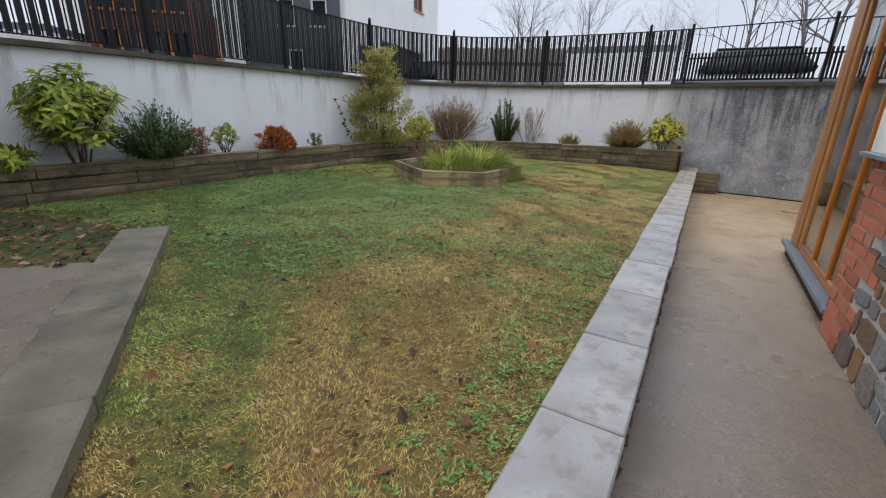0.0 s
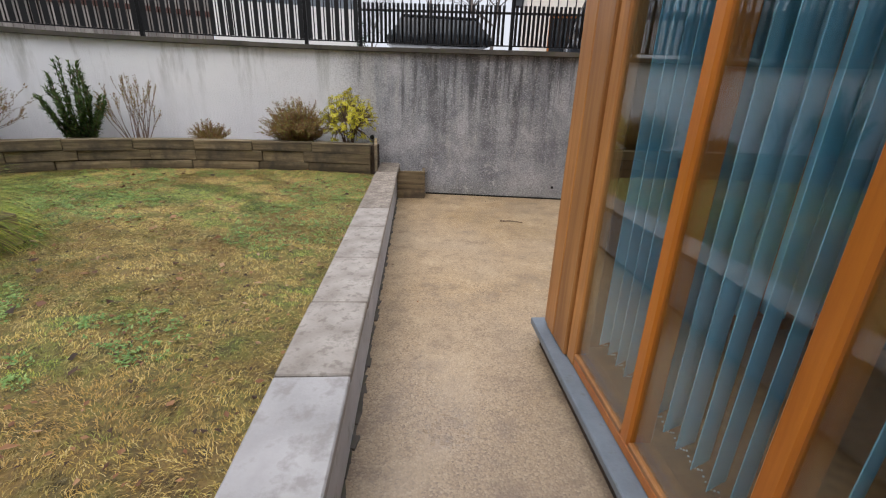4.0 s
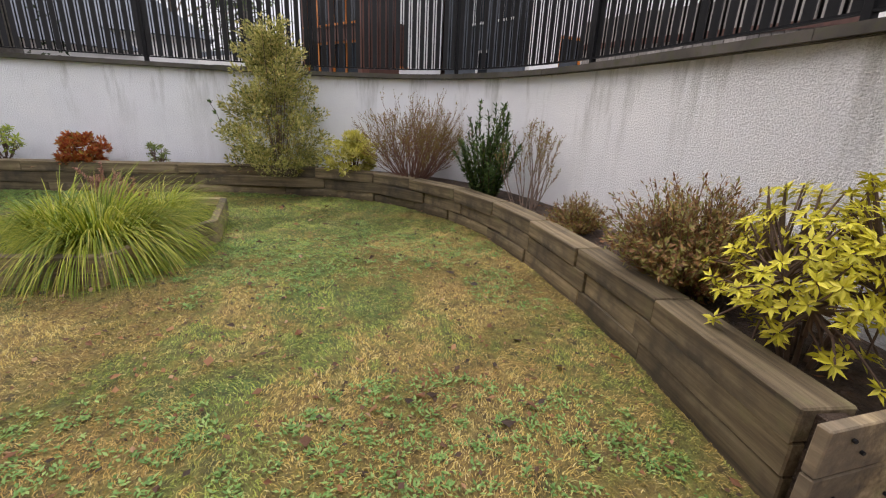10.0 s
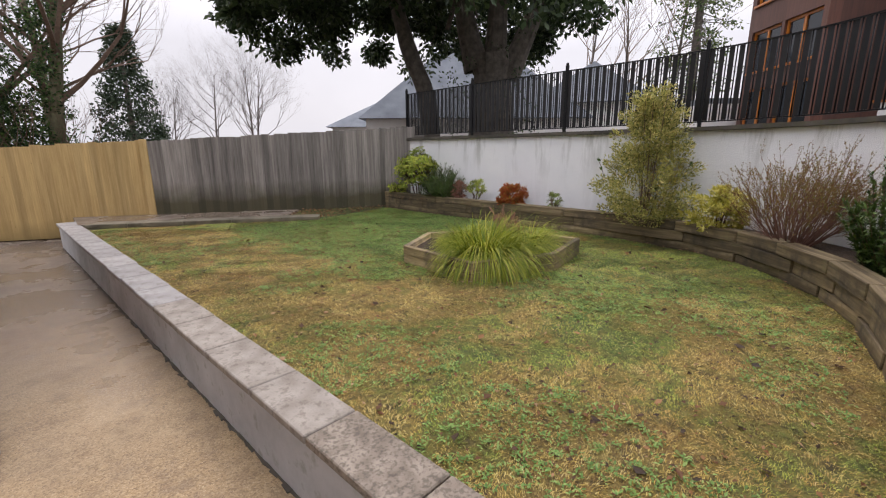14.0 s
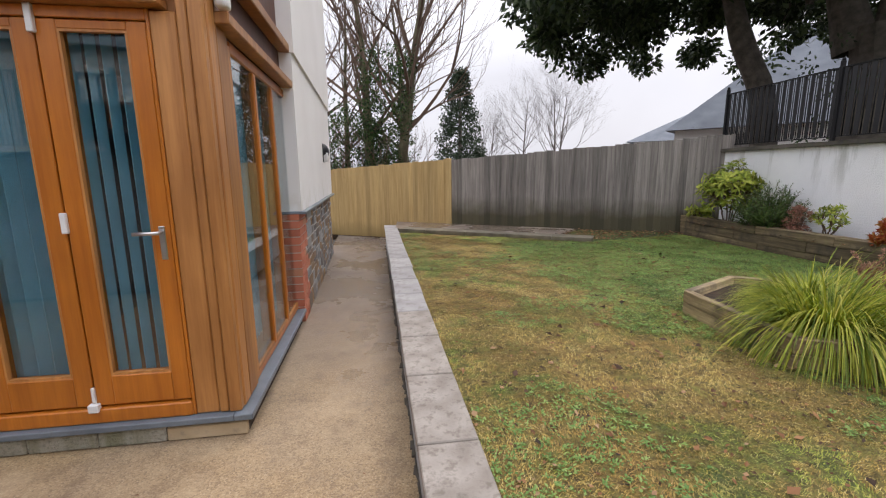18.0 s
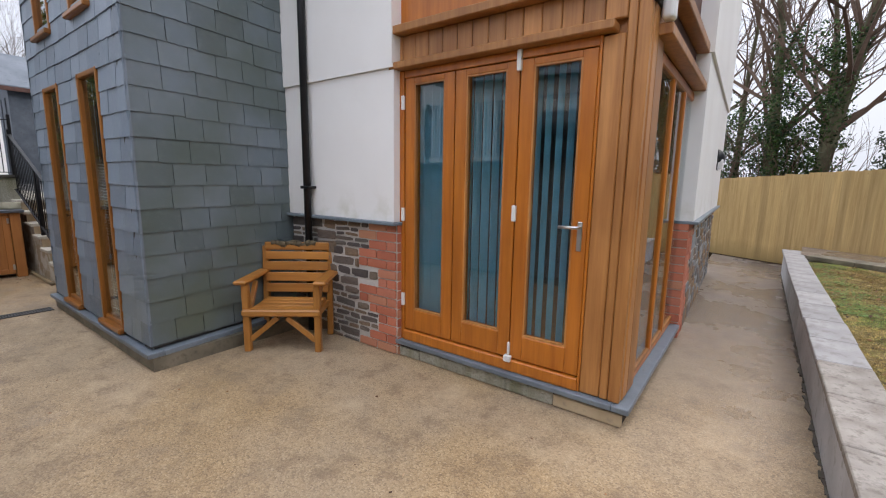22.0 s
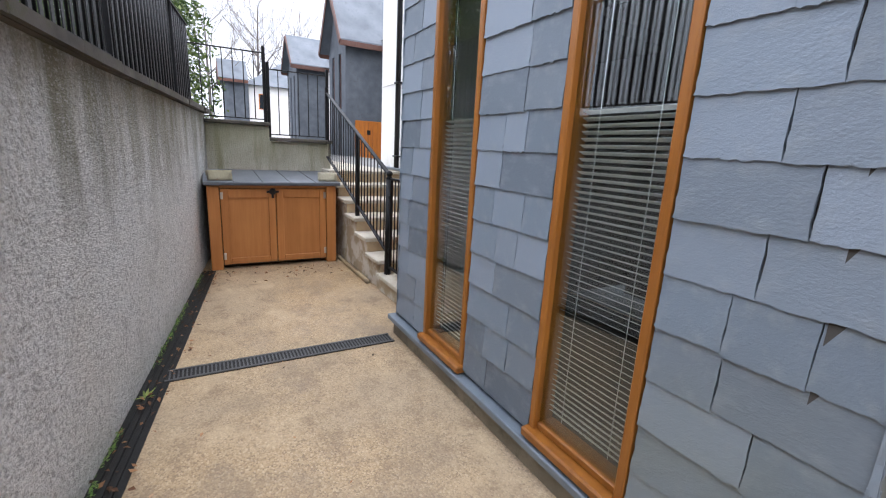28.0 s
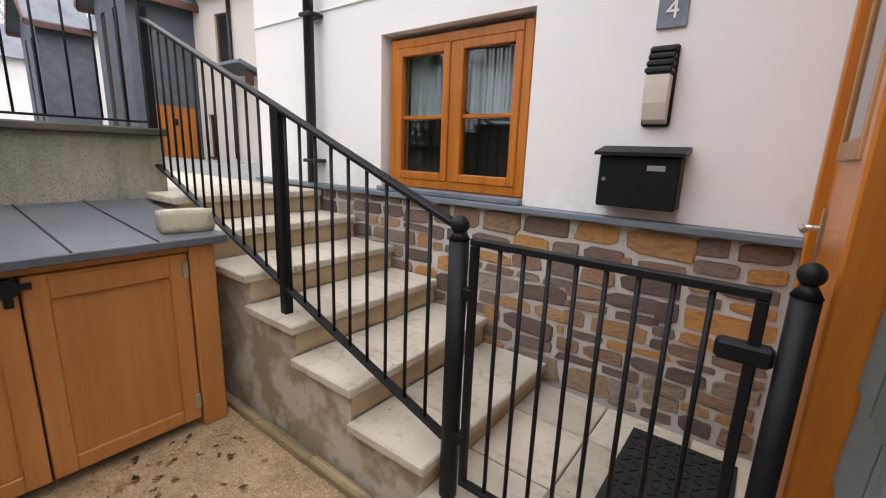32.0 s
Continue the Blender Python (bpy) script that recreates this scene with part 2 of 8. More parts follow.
c = k.mix(k.maths("MULTIPLY", k.span(patch, 0.55, 0.72, 0, 0.3), k.span(x, -1.0, 1.0, 0.15, 1)), c, (0.20, 0.20, 0.185))
grit = k.noise(75, 3, 0.65, k.coords(0.7, 0.7, 1.5, True))
c = k.mix(k.maths("MULTIPLY", k.span(grit, 0.48, 0.60, 0, 0.5), k.maths("MULTIPLY", k.span(k.maths("ADD", x, cloud), -0.6, 0.9, 0.04, 1), k.span(x, 2.2, 4.0, 1, 0.06))), c, (0.17, 0.16, 0.145))
c = k.mix(k.maths("MULTIPLY", k.span(grit, 0.45, 0.36, 0, 0.45), k.span(x, -1.0, 0.6, 0.3, 1)), c, (0.80, 0.79, 0.78))
k.color(c).bump(k.maths("SUBTRACT", rel, k.maths("MULTIPLY", grit, k.span(x, -1.5, 0.8, 0.1, 0.45))), 0.85, 0.022)
M["wall"] = k.m

k = Nodes("mossy_roughcast", 0.95)
n1, n2, n3 = k.noise(2.2, 5), k.noise(70, 4), k.noise(1.0, 5, 0.6, k.coords(7, 7, 0.7, True))
c = k.ramp(n1, [(0.3, (0.30, 0.28, 0.21)), (0.7, (0.48, 0.45, 0.37))])
c = k.mix(k.span(n3, 0.48, 0.65, 0, 0.7), c, (0.18, 0.18, 0.09))
c = k.mix(k.span(n2, 0.5, 0.7, 0, 0.5), c, (0.10, 0.10, 0.07))
c = k.mix(k.span(k.axis(2), 1.0, 1.5, 0, 0.5), c, (0.20, 0.21, 0.10))
k.color(c).bump(n2, 1.0, 0.02)
M["moss_wall"] = k.m


def slabby(name, a, b, spot, rough=0.75, spots=(0.6, 0.75), scale=5):
    k = Nodes(name, rough)
    n1, n2, n3 = k.noise(scale, 6, 0.6), k.noise(110, 3), k.noise(scale * 4, 5)
    c = k.ramp(n1, [(0.3, a), (0.7, b)])
    c = k.mix(k.span(n3, *spots, 0, 0.6), c, spot)
    sh = k.n.new("ShaderNodeHueSaturation")
    k.l.new(c, sh.inputs["Color"])
    k.l.new(k.span(k.rnd(), 0, 1, 0.88, 1.1), sh.inputs["Value"])
    k.color(sh.outputs[0]).bump(k.maths("ADD", n2, n3), 0.3, 0.004)
    return k.m


M["slab"] = slabby("pale_concrete_slab", (0.26, 0.247, 0.24), (0.44, 0.425, 0.415), (0.18, 0.16, 0.14), 0.6, (0.5, 0.66), 4)
M["slab_old"] = slabby("gritty_old_slab", (0.16, 0.128, 0.10), (0.38, 0.325, 0.265), (0.05, 0.04, 0.03), 0.9, (0.46, 0.60), 16)
M["slab_mid"] = slabby("weathered_beige_slab", (0.20, 0.172, 0.145), (0.41, 0.37, 0.325), (0.11, 0.09, 0.07), 0.8, (0.5, 0.66), 7)
M["slab_wet"] = slabby("wet_edging_slab", (0.085, 0.075, 0.052), (0.26, 0.225, 0.165), (0.04, 0.036, 0.024), 0.5, (0.5, 0.7), 5)
M["cap"] = slabby("mossy_capping", (0.04, 0.036, 0.03), (0.13, 0.112, 0.095), (0.055, 0.062, 0.02), 0.9, (0.48, 0.68), 4)
M["mortar"] = slabby("lime_mortar", (0.50, 0.47, 0.43), (0.68, 0.64, 0.59), (0.22, 0.20, 0.17), 0.95)
M["coping_wall"] = slabby("low_wall_render", (0.33, 0.33, 0.335), (0.52, 0.52, 0.53), (0.16, 0.17, 0.12), 0.9, (0.55, 0.72), 3)
M["slate_sill"] = slabby("slate_sill", (0.12, 0.145, 0.17), (0.20, 0.235, 0.27), (0.10, 0.11, 0.09), 0.4)
M["step"] = slabby("step_slab", (0.40, 0.36, 0.28), (0.58, 0.53, 0.43), (0.24, 0.21, 0.16), 0.85, (0.52, 0.7), 4)
M["riser"] = slabby("step_riser", (0.36, 0.27, 0.16), (0.50, 0.39, 0.25), (0.22, 0.18, 0.13), 0.9, (0.55, 0.75), 5)
M["step_side"] = slabby("patchy_step_side", (0.27, 0.21, 0.13), (0.42, 0.34, 0.23), (0.62, 0.59, 0.52), 0.95, (0.44, 0.56), 1.6)
M["black_metal"] = plain("black_metal", (0.008, 0.008, 0.009), 0.5, 0.0, 0.2, 20, 0.05, 0.22)
M["black_plastic"] = plain("black_plastic", (0.011, 0.011, 0.012), 0.35, 0, 0.15, 20, 0.03, 0.35)
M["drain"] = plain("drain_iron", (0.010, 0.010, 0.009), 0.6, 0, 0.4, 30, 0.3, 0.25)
M["grate"] = plain("worn_grate", (0.055, 0.055, 0.055), 0.5, 0, 0.4, 30, 0.2)
M["steel"] = plain("brushed_steel", (0.62, 0.61, 0.60), 0.3, 1.0, 0.06, 30, 0.05)
M["white_plastic"] = plain("white_plastic", (0.72, 0.71, 0.69), 0.35, 0, 0.05, 10, 0)
M["timber"] = wood("oiled_timber", (0.37, 0.105, 0.010), (0.61, 0.205, 0.023), 0.33, tint=0.08)
M["timber_dark"] = wood("darker_oiled_timber", (0.22, 0.075, 0.01), (0.38, 0.145, 0.024), 0.35, tint=0.08)
M["cladding"] = wood("sun_bleached_cladding", (0.28, 0.105, 0.025), (0.54, 0.25, 0.075), 0.45, tint=0.2, bump=0.25)
M["store"] = wood("painted_cupboard_wood", (0.39, 0.145, 0.035), (0.51, 0.215, 0.06), 0.5, bump=0.05, tint=0.05)
M["bench"] = wood("varnished_pine", (0.32, 0.12, 0.02), (0.56, 0.255, 0.055), 0.38, axis="x", tint=0.14)
M["bench_v"] = wood("varnished_pine_upright", (0.29, 0.11, 0.018), (0.50, 0.225, 0.05), 0.38, axis="z", tint=0.14)


def rotten(name, axis, lift=1.0):
    k = Nodes(name, 0.85)
    sc = {"x": (1.0, 20, 20), "z": (20, 20, 1.0)}[axis]
    a, b, m = k.noise(1.0, 6, 0.7, k.coords(*sc)), k.noise(2.2, 5), k.noise(9, 4)
    c = k.ramp(a, [(0.28, (0.035, 0.025, 0.015)), (0.5, (0.145, 0.108, 0.058)), (0.76, (0.32, 0.25, 0.15))])
    c = k.mix(k.span(b, 0.48, 0.6, 0, 0.8), c, (0.045, 0.036, 0.026))
    c = k.mix(k.maths("MULTIPLY", k.span(m, 0.55, 0.7, 0, 0.5), k.span(b, 0.4, 0.5, 1, 0)), c, (0.20, 0.20, 0.075))
    sh = k.n.new("ShaderNodeHueSaturation")
    k.l.new(c, sh.inputs["Color"])
    k.l.new(k.span(k.rnd(), 0, 1, 0.6 * lift, 1.4 * lift), sh.inputs["Value"])
    k.color(sh.outputs[0]).bump(a, 0.6, 0.012)
    return k.m


M["sleeper"] = rotten("weathered_sleeper", "x", 1.05)
M["planter"] = rotten("weathered_planter_board", "x", 2.3)


def boards(name, dark, light, foot, stain_top, spread=0.33):
    """Fence boards: vertical grain, knots, green and damp towards the soil splash line."""
    k = Nodes(name, 0.85)
    a = k.noise(1.0, 6, 0.7, k.coords(24, 24, 1.1))
    b, kn = k.noise(2.6, 4), k.voronoi(5.5, k.coords(2.2, 2.2, 0.8))
    c = k.ramp(a, [(0.25, dark), (0.75, light)])
    c = k.mix(k.span(kn, 0.02, 0.07, 0.75, 0), c, tuple(v * 0.45 for v in dark))
    z = k.maths("ADD", k.axis(2), k.maths("MULTIPLY", b, 0.35))
    c = k.mix(k.span(z, stain_top - 0.25, stain_top + 0.1, 0.9, 0), c, foot)
    sh = k.n.new("ShaderNodeHueSaturation")
    k.l.new(c, sh.inputs["Color"])
    k.l.new(k.span(k.rnd(), 0, 1, 1 - spread, 1 + spread * 0.8), sh.inputs["Value"])
    k.color(sh.outputs[0]).bump(a, 0.45, 0.006)
    return k.m


M["fence_old"] = boards("grey_fence_board", (0.10, 0.09, 0.082), (0.37, 0.335, 0.30), (0.07, 0.062, 0.028), 1.0)
M["fence_new"] = boards("new_fence_board", (0.36, 0.235, 0.09), (0.64, 0.46, 0.21), (0.28, 0.20, 0.08), 0.45, 0.16)

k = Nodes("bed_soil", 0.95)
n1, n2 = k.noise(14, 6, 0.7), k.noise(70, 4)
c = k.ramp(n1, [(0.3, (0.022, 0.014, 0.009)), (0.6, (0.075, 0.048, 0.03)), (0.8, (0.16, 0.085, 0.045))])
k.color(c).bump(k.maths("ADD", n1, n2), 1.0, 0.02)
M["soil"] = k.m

# lawn earth and the shared patchiness of the grass on it
def lawn_patch(k):
    """Where the lawn is mossy (1) or straw (0), in world space."""
    a = k.noise(0.62, 3, 0.5, k.coords(1, 1, 0, True))
    b = k.noise(3.1, 4, 0.6, k.coords(1, 1, 0, True))
    d = k.noise(10, 4, 0.7, k.coords(1, 1, 0, True))
    s = k.maths("ADD", k.maths("MULTIPLY", a, 0.75), k.maths("ADD", k.maths("MULTIPLY", b, 0.42), k.maths("MULTIPLY", k.maths("SUBTRACT", d, 0.38), 0.35)))
    side = k.span(k.axis(0), -4.0, 0.3, 0.12, -0.05)
    return k.maths("ADD", s, side)


k = Nodes("lawn_earth", 0.95)
p = lawn_patch(k)
n, n2 = k.noise(40, 5, 0.7), k.noise(11, 5, 0.7)
c = k.ramp(p, [(0.50, (0.21, 0.135, 0.042)), (0.62, (0.17, 0.145, 0.034)), (0.74, (0.075, 0.115, 0.028))])
c = k.mix(k.span(n, 0.46, 0.68, 0, 0.75), c, (0.045, 0.032, 0.016))
c = k.mix(k.span(n2, 0.52, 0.66, 0, 0.7), c, (0.036, 0.026, 0.014))
k.color(c).bump(n, 0.9, 0.02)
M["lawn"] = k.m

k = Nodes("grass_blades", 0.6, spec=0.25)
p = lawn_patch(k)
isl = k.island()
flat = k.coords(1, 1, 0, True)
straw = k.ramp(isl, [(0.0, (0.16, 0.10, 0.035)), (0.2, (0.35, 0.23, 0.065)), (0.45, (0.48, 0.345, 0.085)), (0.7, (0.54, 0.40, 0.105)), (0.9, (0.59, 0.47, 0.17)), (1.0, (0.66, 0.55, 0.27))])
green = k.ramp(isl, [(0.0, (0.08, 0.12, 0.025)), (0.25, (0.22, 0.29, 0.045)), (0.5, (0.34, 0.39, 0.06)), (0.75, (0.30, 0.38, 0.07)), (0.93, (0.48, 0.46, 0.11)), (1.0, (0.58, 0.52, 0.22))])
mixer = k.span(p, 0.61, 0.68, 0, 1)
c = k.mix(k.span(k.maths("ADD", mixer, k.span(isl, 0, 1, -0.25, 0.25)), 0.35, 0.65), straw, green)
rust = k.maths("MULTIPLY", k.span(k.noise(1.5, 4, 0.65, flat), 0.49, 0.38, 0, 0.6), k.span(isl, 0, 0.6, 0.4, 1))
c = k.mix(rust, c, (0.36, 0.19, 0.055))
c = k.mix(k.span(k.noise(3.4, 5, 0.7, flat), 0.56, 0.62, 0, 0.65), c, (0.13, 0.20, 0.035))
c = k.mix(k.span(k.noise(2.3, 4, 0.6, flat), 0.58, 0.67, 0, 0.45), c, (0.56, 0.46, 0.18))
wob = k.span(k.noise(1.6, 5, 0.7, flat), 0.3, 0.7, -0.7, 0.7)
gx, gy = k.maths("ADD", k.axis(0), wob), k.maths("ADD", k.axis(1), wob)
clover = k.maths("MULTIPLY", k.span(gx, -0.95, -1.15, 0, 1), k.maths("MULTIPLY", k.span(gy, 3.95, 3.7, 0, 1), k.span(gy, 0.9, 1.15, 0, 1)))
leafy = k.ramp(isl, [(0.0, (0.07, 0.12, 0.035)), (0.4, (0.18, 0.31, 0.07)), (0.8, (0.28, 0.42, 0.10)), (1.0, (0.42, 0.48, 0.14))])
c = k.mix(k.maths("MULTIPLY", clover, 0.9), c, leafy)
c = k.mix(k.span(k.noise(9, 5, 0.75, flat), 0.52, 0.61, 0, 0.68), c, (0.10, 0.078, 0.024))
c = k.mix(k.span(k.noise(6, 5, 0.75, flat), 0.45, 0.34, 0, 0.45), c, (0.62, 0.50, 0.20))
# fine dark mottle: leaf scraps and the small shadows among tufts, as colour
c = k.mix(k.span(k.noise(26, 4, 0.75, flat), 0.54, 0.62, 0, 0.82), c, (0.05, 0.038, 0.014))
k.color(c)
M["grass"] = k.m

# slates: each with its own blue-grey or green cast
k = Nodes("wall_slate", 0.42)
r = k.rnd()
c = k.ramp(r, [(0.0, (0.115, 0.14, 0.17)), (0.3, (0.175, 0.215, 0.26)), (0.7, (0.22, 0.26, 0.31)), (1.0, (0.14, 0.168, 0.20))])
n1, n2, n3 = k.noise(3, 5), k.noise(30, 6, 0.7), k.noise(1.2, 4, 0.5, k.coords(1, 1, 1, True))
c = k.mix(k.span(n1, 0.5, 0.72, 0, 0.4), c, (0.26, 0.29, 0.305))
# bay side: algae green, also darkened in colour because it gets less light
side = k.span(k.axis(1), 5.955, 5.945, 0, 1)
c = k.mix(k.maths("MULTIPLY", k.span(n3, 0.36, 0.62, 0.25, 0.8), side), c, (0.085, 0.108, 0.082))
c = k.mix(k.maths("MULTIPLY", k.span(n3, 0.52, 0.7, 0, 0.5), k.span(k.axis(2), 0.2, 0.9, 1, 0)), c, (0.15, 0.16, 0.085))
k.color(c).rough(k.span(n2, 0.3, 0.7, 0.42, 0.62)).bump(k.maths("ADD", k.maths("MULTIPLY", n2, 0.5), n1), 0.45, 0.007)
M["slate"] = k.m

k = Nodes("red_brick", 0.8)
r = k.rnd()
c = k.ramp(r, [(0.0, (0.40, 0.12, 0.065)), (0.4, (0.55, 0.175, 0.095)), (0.75, (0.48, 0.17, 0.10)), (1.0, (0.50, 0.24, 0.135))])
n1, n2 = k.noise(14, 5), k.noise(60, 4)
c = k.mix(k.span(n1, 0.5, 0.75, 0, 0.4), c, (0.28, 0.12, 0.085))
k.color(c).bump(n2, 0.4, 0.005)
M["brick"] = k.m


def stone_mat(name, stops):
    k = Nodes(name, 0.75)
    c = k.ramp(k.rnd(), stops)
    n1, n2, n3 = k.noise(6, 6, 0.7), k.noise(26, 6, 0.7), k.noise(2.0, 3)
    c = k.mix(k.span(n1, 0.48, 0.68, 0, 0.6), c, (0.06, 0.045, 0.04))
    c = k.mix(k.span(n2, 0.6, 0.8, 0, 0.5), c, (0.36, 0.27, 0.19))
    k.color(c).bump(k.maths("ADD", n1, k.maths("MULTIPLY", n2, 0.5)), 0.8, 0.012)
    return k.m


M["stone"] = stone_mat("rubble_stone", [(0, (0.085, 0.07, 0.065)), (0.4, (0.16, 0.13, 0.11)), (0.6, (0.25, 0.165, 0.10)), (0.8, (0.19, 0.17, 0.14)), (1, (0.12, 0.10, 0.095))])
M["stone_warm"] = stone_mat("warm_rubble_stone", [(0, (0.12, 0.08, 0.065)), (0.25, (0.21, 0.135, 0.105)), (0.45, (0.34, 0.20, 0.11)), (0.6, (0.54, 0.27, 0.075)), (0.75, (0.30, 0.23, 0.16)), (0.9, (0.15, 0.105, 0.095)), (1, (0.40, 0.33, 0.26))])
M["stone_mix"] = stone_mat("mixed_rubble_stone", [(0, (0.10, 0.085, 0.08)), (0.25, (0.34, 0.36, 0.37)), (0.45, (0.22, 0.14, 0.08)), (0.65, (0.36, 0.21, 0.09)), (0.8, (0.14, 0.12, 0.11)), (1, (0.40, 0.40, 0.39))])
M["loose_stone"] = stone_mat("mossy_loose_stone", [(0, (0.42, 0.39, 0.27)), (1, (0.50, 0.46, 0.34))])

# glass: clear with a real mirror gloss
k = bpy.data.materials.new("window_glass")
k.use_nodes = True
nt = k.node_tree
nt.nodes.remove(nt.nodes["Principled BSDF"])
tr, gl, mx, lw, pw, mr = (nt.nodes.new(t) for t in ("ShaderNodeBsdfTransparent", "ShaderNodeBsdfGlossy", "ShaderNodeMixShader", "ShaderNodeLayerWeight", "ShaderNodeMath", "ShaderNodeMapRange"))
tr.inputs[0].default_value = (0.86, 0.91, 0.91, 1)
gl.inputs["Roughness"].default_value = 0.012
lw.inputs[0].default_value = 0.5
pw.operation = "POWER"
pw.inputs[1].default_value = 3.0
mr.inputs[3].default_value, mr.inputs[4].default_value = 0.075, 0.8
nt.links.new(lw.outputs["Facing"], pw.inputs[0])
nt.links.new(pw.outputs[0], mr.inputs[0])
nt.links.new(mr.outputs[0], mx.inputs[0])
nt.links.new(tr.outputs[0], mx.inputs[1])
nt.links.new(gl.outputs[0], mx.inputs[2])
nt.links.new(mx.outputs[0], nt.nodes["Material Output"].inputs[0])
M["glass"] = k
M["blind"] = plain("teal_blind_fabric", (0.27, 0.60, 0.76), 0.8, 0, 0.12, 6, 0)
M["venetian"] = plain("ivory_slat", (0.78, 0.74, 0.68), 0.45, 0, 0.05, 6, 0)
# indoor surfaces: the shade of unlit rooms is put into these dark colours
M["room"] = plain("shade_toned_plaster", (0.12, 0.115, 0.11), 0.9, 0, 0.1, 3, 0)
M["room_dark"] = plain("shade_dark_interior", (0.06, 0.055, 0.05), 0.9, 0, 0.2, 3, 0)
M["net"] = plain("white_net", (0.80, 0.80, 0.80), 0.9, 0, 0.06, 40, 0)
M["tarmac"] = slabby("damp_tarmac", (0.10, 0.10, 0.10), (0.17, 0.17, 0.165), (0.07, 0.07, 0.07), 0.7, (0.55, 0.8), 2)
M["roof"] = slabby("grey_roof_slate", (0.10, 0.115, 0.135), (0.17, 0.19, 0.215), (0.08, 0.088, 0.10), 0.85, (0.55, 0.75), 1.5)
M["far_white"] = plain("far_white_render", (0.74, 0.72, 0.69), 0.9, 0, 0.05, 1, 0)
M["far_cream"] = plain("far_cream_render", (0.70, 0.64, 0.56), 0.9, 0, 0.05, 1, 0)
M["lead"] = slabby("cupboard_top_slate", (0.075, 0.085, 0.10), (0.13, 0.145, 0.165), (0.05, 0.055, 0.06), 0.45, (0.5, 0.7), 3)
M["far_slate"] = slabby("far_slate_cladding", (0.06, 0.07, 0.085), (0.105, 0.12, 0.14), (0.05, 0.055, 0.06), 0.7, (0.5, 0.7), 3)
M["brown_clad"] = wood("brown_cladding", (0.075, 0.03, 0.02), (0.14, 0.055, 0.035), 0.6)
M["car_dark"] = plain("car_paint_dark", (0.02, 0.023, 0.03), 0.15, 0, 0.1, 2, 0)
M["car_glass"] = plain("car_glass", (0.02, 0.025, 0.03), 0.06, 0, 0.1, 2, 0)
M["rubber"] = plain("rubber", (0.012, 0.012, 0.012), 0.8, 0, 0.2, 20, 0.2)


# ---- building tools ----
def link_mesh(name, bm, mat, parent=None, label="", smooth=False, kind=""):
    me = bpy.data.meshes.new(name)
    if smooth:
        for f in bm.faces:
            f.smooth = True
    bm.to_mesh(me)
    bm.free()
    for m in mat if isinstance(mat, (list, tuple)) else [mat]:
        me.materials.append(m)
    ob = new(name, me)
    if parent is not None:
        ob.parent = parent
    return tagged(ob, label, kind=kind)


def part(name, bm, mat, parent, label="", smooth=False, kind=""):
    return link_mesh(name, bm, mat, parent, label, smooth, kind)


def thing(name, at, label, category, group="", rz=0.0):
    e = new(name)
    e.empty_display_size = 0.2
    e.matrix_world = pose(at[0], at[1], at[2], 0, 0, rz)
    return tagged(e, label, category, group)


def setting(name, bm, mat, label="", category="", smooth=False):
    ob = link_mesh(name, bm, mat, None, "", smooth)
    return tagged(ob, label, category, kind="structure")


def add_box(bm, lo, hi, m=None, mat=0):
    """An axis box between two corners, then moved by m."""
    (x0, y0, z0), (x1, y1, z1) = lo, hi
    vs = [bm.verts.new(p) for p in ((x0, y0, z0), (x1, y0, z0), (x1, y1, z0), (x0, y1, z0), (x0, y0, z1), (x1, y0, z1), (x1, y1, z1), (x0, y1, z1))]
    if m is not None:
        for v in vs:
            v.co = m @ v.co
    for q in ((3, 2, 1, 0), (4, 5, 6, 7), (0, 1, 5, 4), (1, 2, 6, 5), (2, 3, 7, 6), (3, 0, 4, 7)):
        f = bm.faces.new([vs[i] for i in q])
        f.material_index = mat
    return vs


def box(lo, hi, bevel=0.0, m=None, seg=1):
    bm = bmesh.new()
    add_box(bm, lo, hi, m)
    if bevel:
        bmesh.ops.bevel(bm, geom=list(bm.edges), offset=bevel, segments=seg, affect="EDGES", profile=0.5)
    return bm


def prism(points, z0, z1, bm=None):
    """An upright prism over a polygon given counter-clockwise; z1 may be one height or one for each corner."""
    bm = bm or bmesh.new()
    tops = z1 if isinstance(z1, (list, tuple)) else [z1] * len(points)
    a = [bm.verts.new((x, y, z0)) for x, y in points]
    b = [bm.verts.new((x, y, z)) for (x, y), z in zip(points, tops)]
    n = len(points)
    bm.faces.new(a[::-1])
    bm.faces.new(b)
    for i in range(n):
        j = (i + 1) % n
        bm.faces.new((a[i], a[j], b[j], b[i]))
    return bm


def add_tube(bm, p, q, r0, r1=None, sides=8, cap=True, mat=0):
    """A tapered round bar from p to q."""
    p, q = Vector(p), Vector(q)
    r1 = r0 if r1 is None else r1
    d = (q - p).normalized()
    u = d.orthogonal().normalized()
    w = d.cross(u)
    ra, rb = [], []
    for i in range(sides):
        a = 2 * math.pi * i / sides
        o = u * math.cos(a) + w * math.sin(a)
        ra.append(bm.verts.new(p + o * r0))
        rb.append(bm.verts.new(q + o * r1))
    for i in range(sides):
        j = (i + 1) % sides
        f = bm.faces.new((ra[i], ra[j], rb[j], rb[i]))
        f.material_index = mat
        f.smooth = True
    if cap:
        bm.faces.new(ra[::-1]).material_index = mat
        bm.faces.new(rb).material_index = mat


def tube(p, q, r0, r1=None, sides=8):
    bm = bmesh.new()
    add_tube(bm, p, q, r0, r1, sides)
    return bm


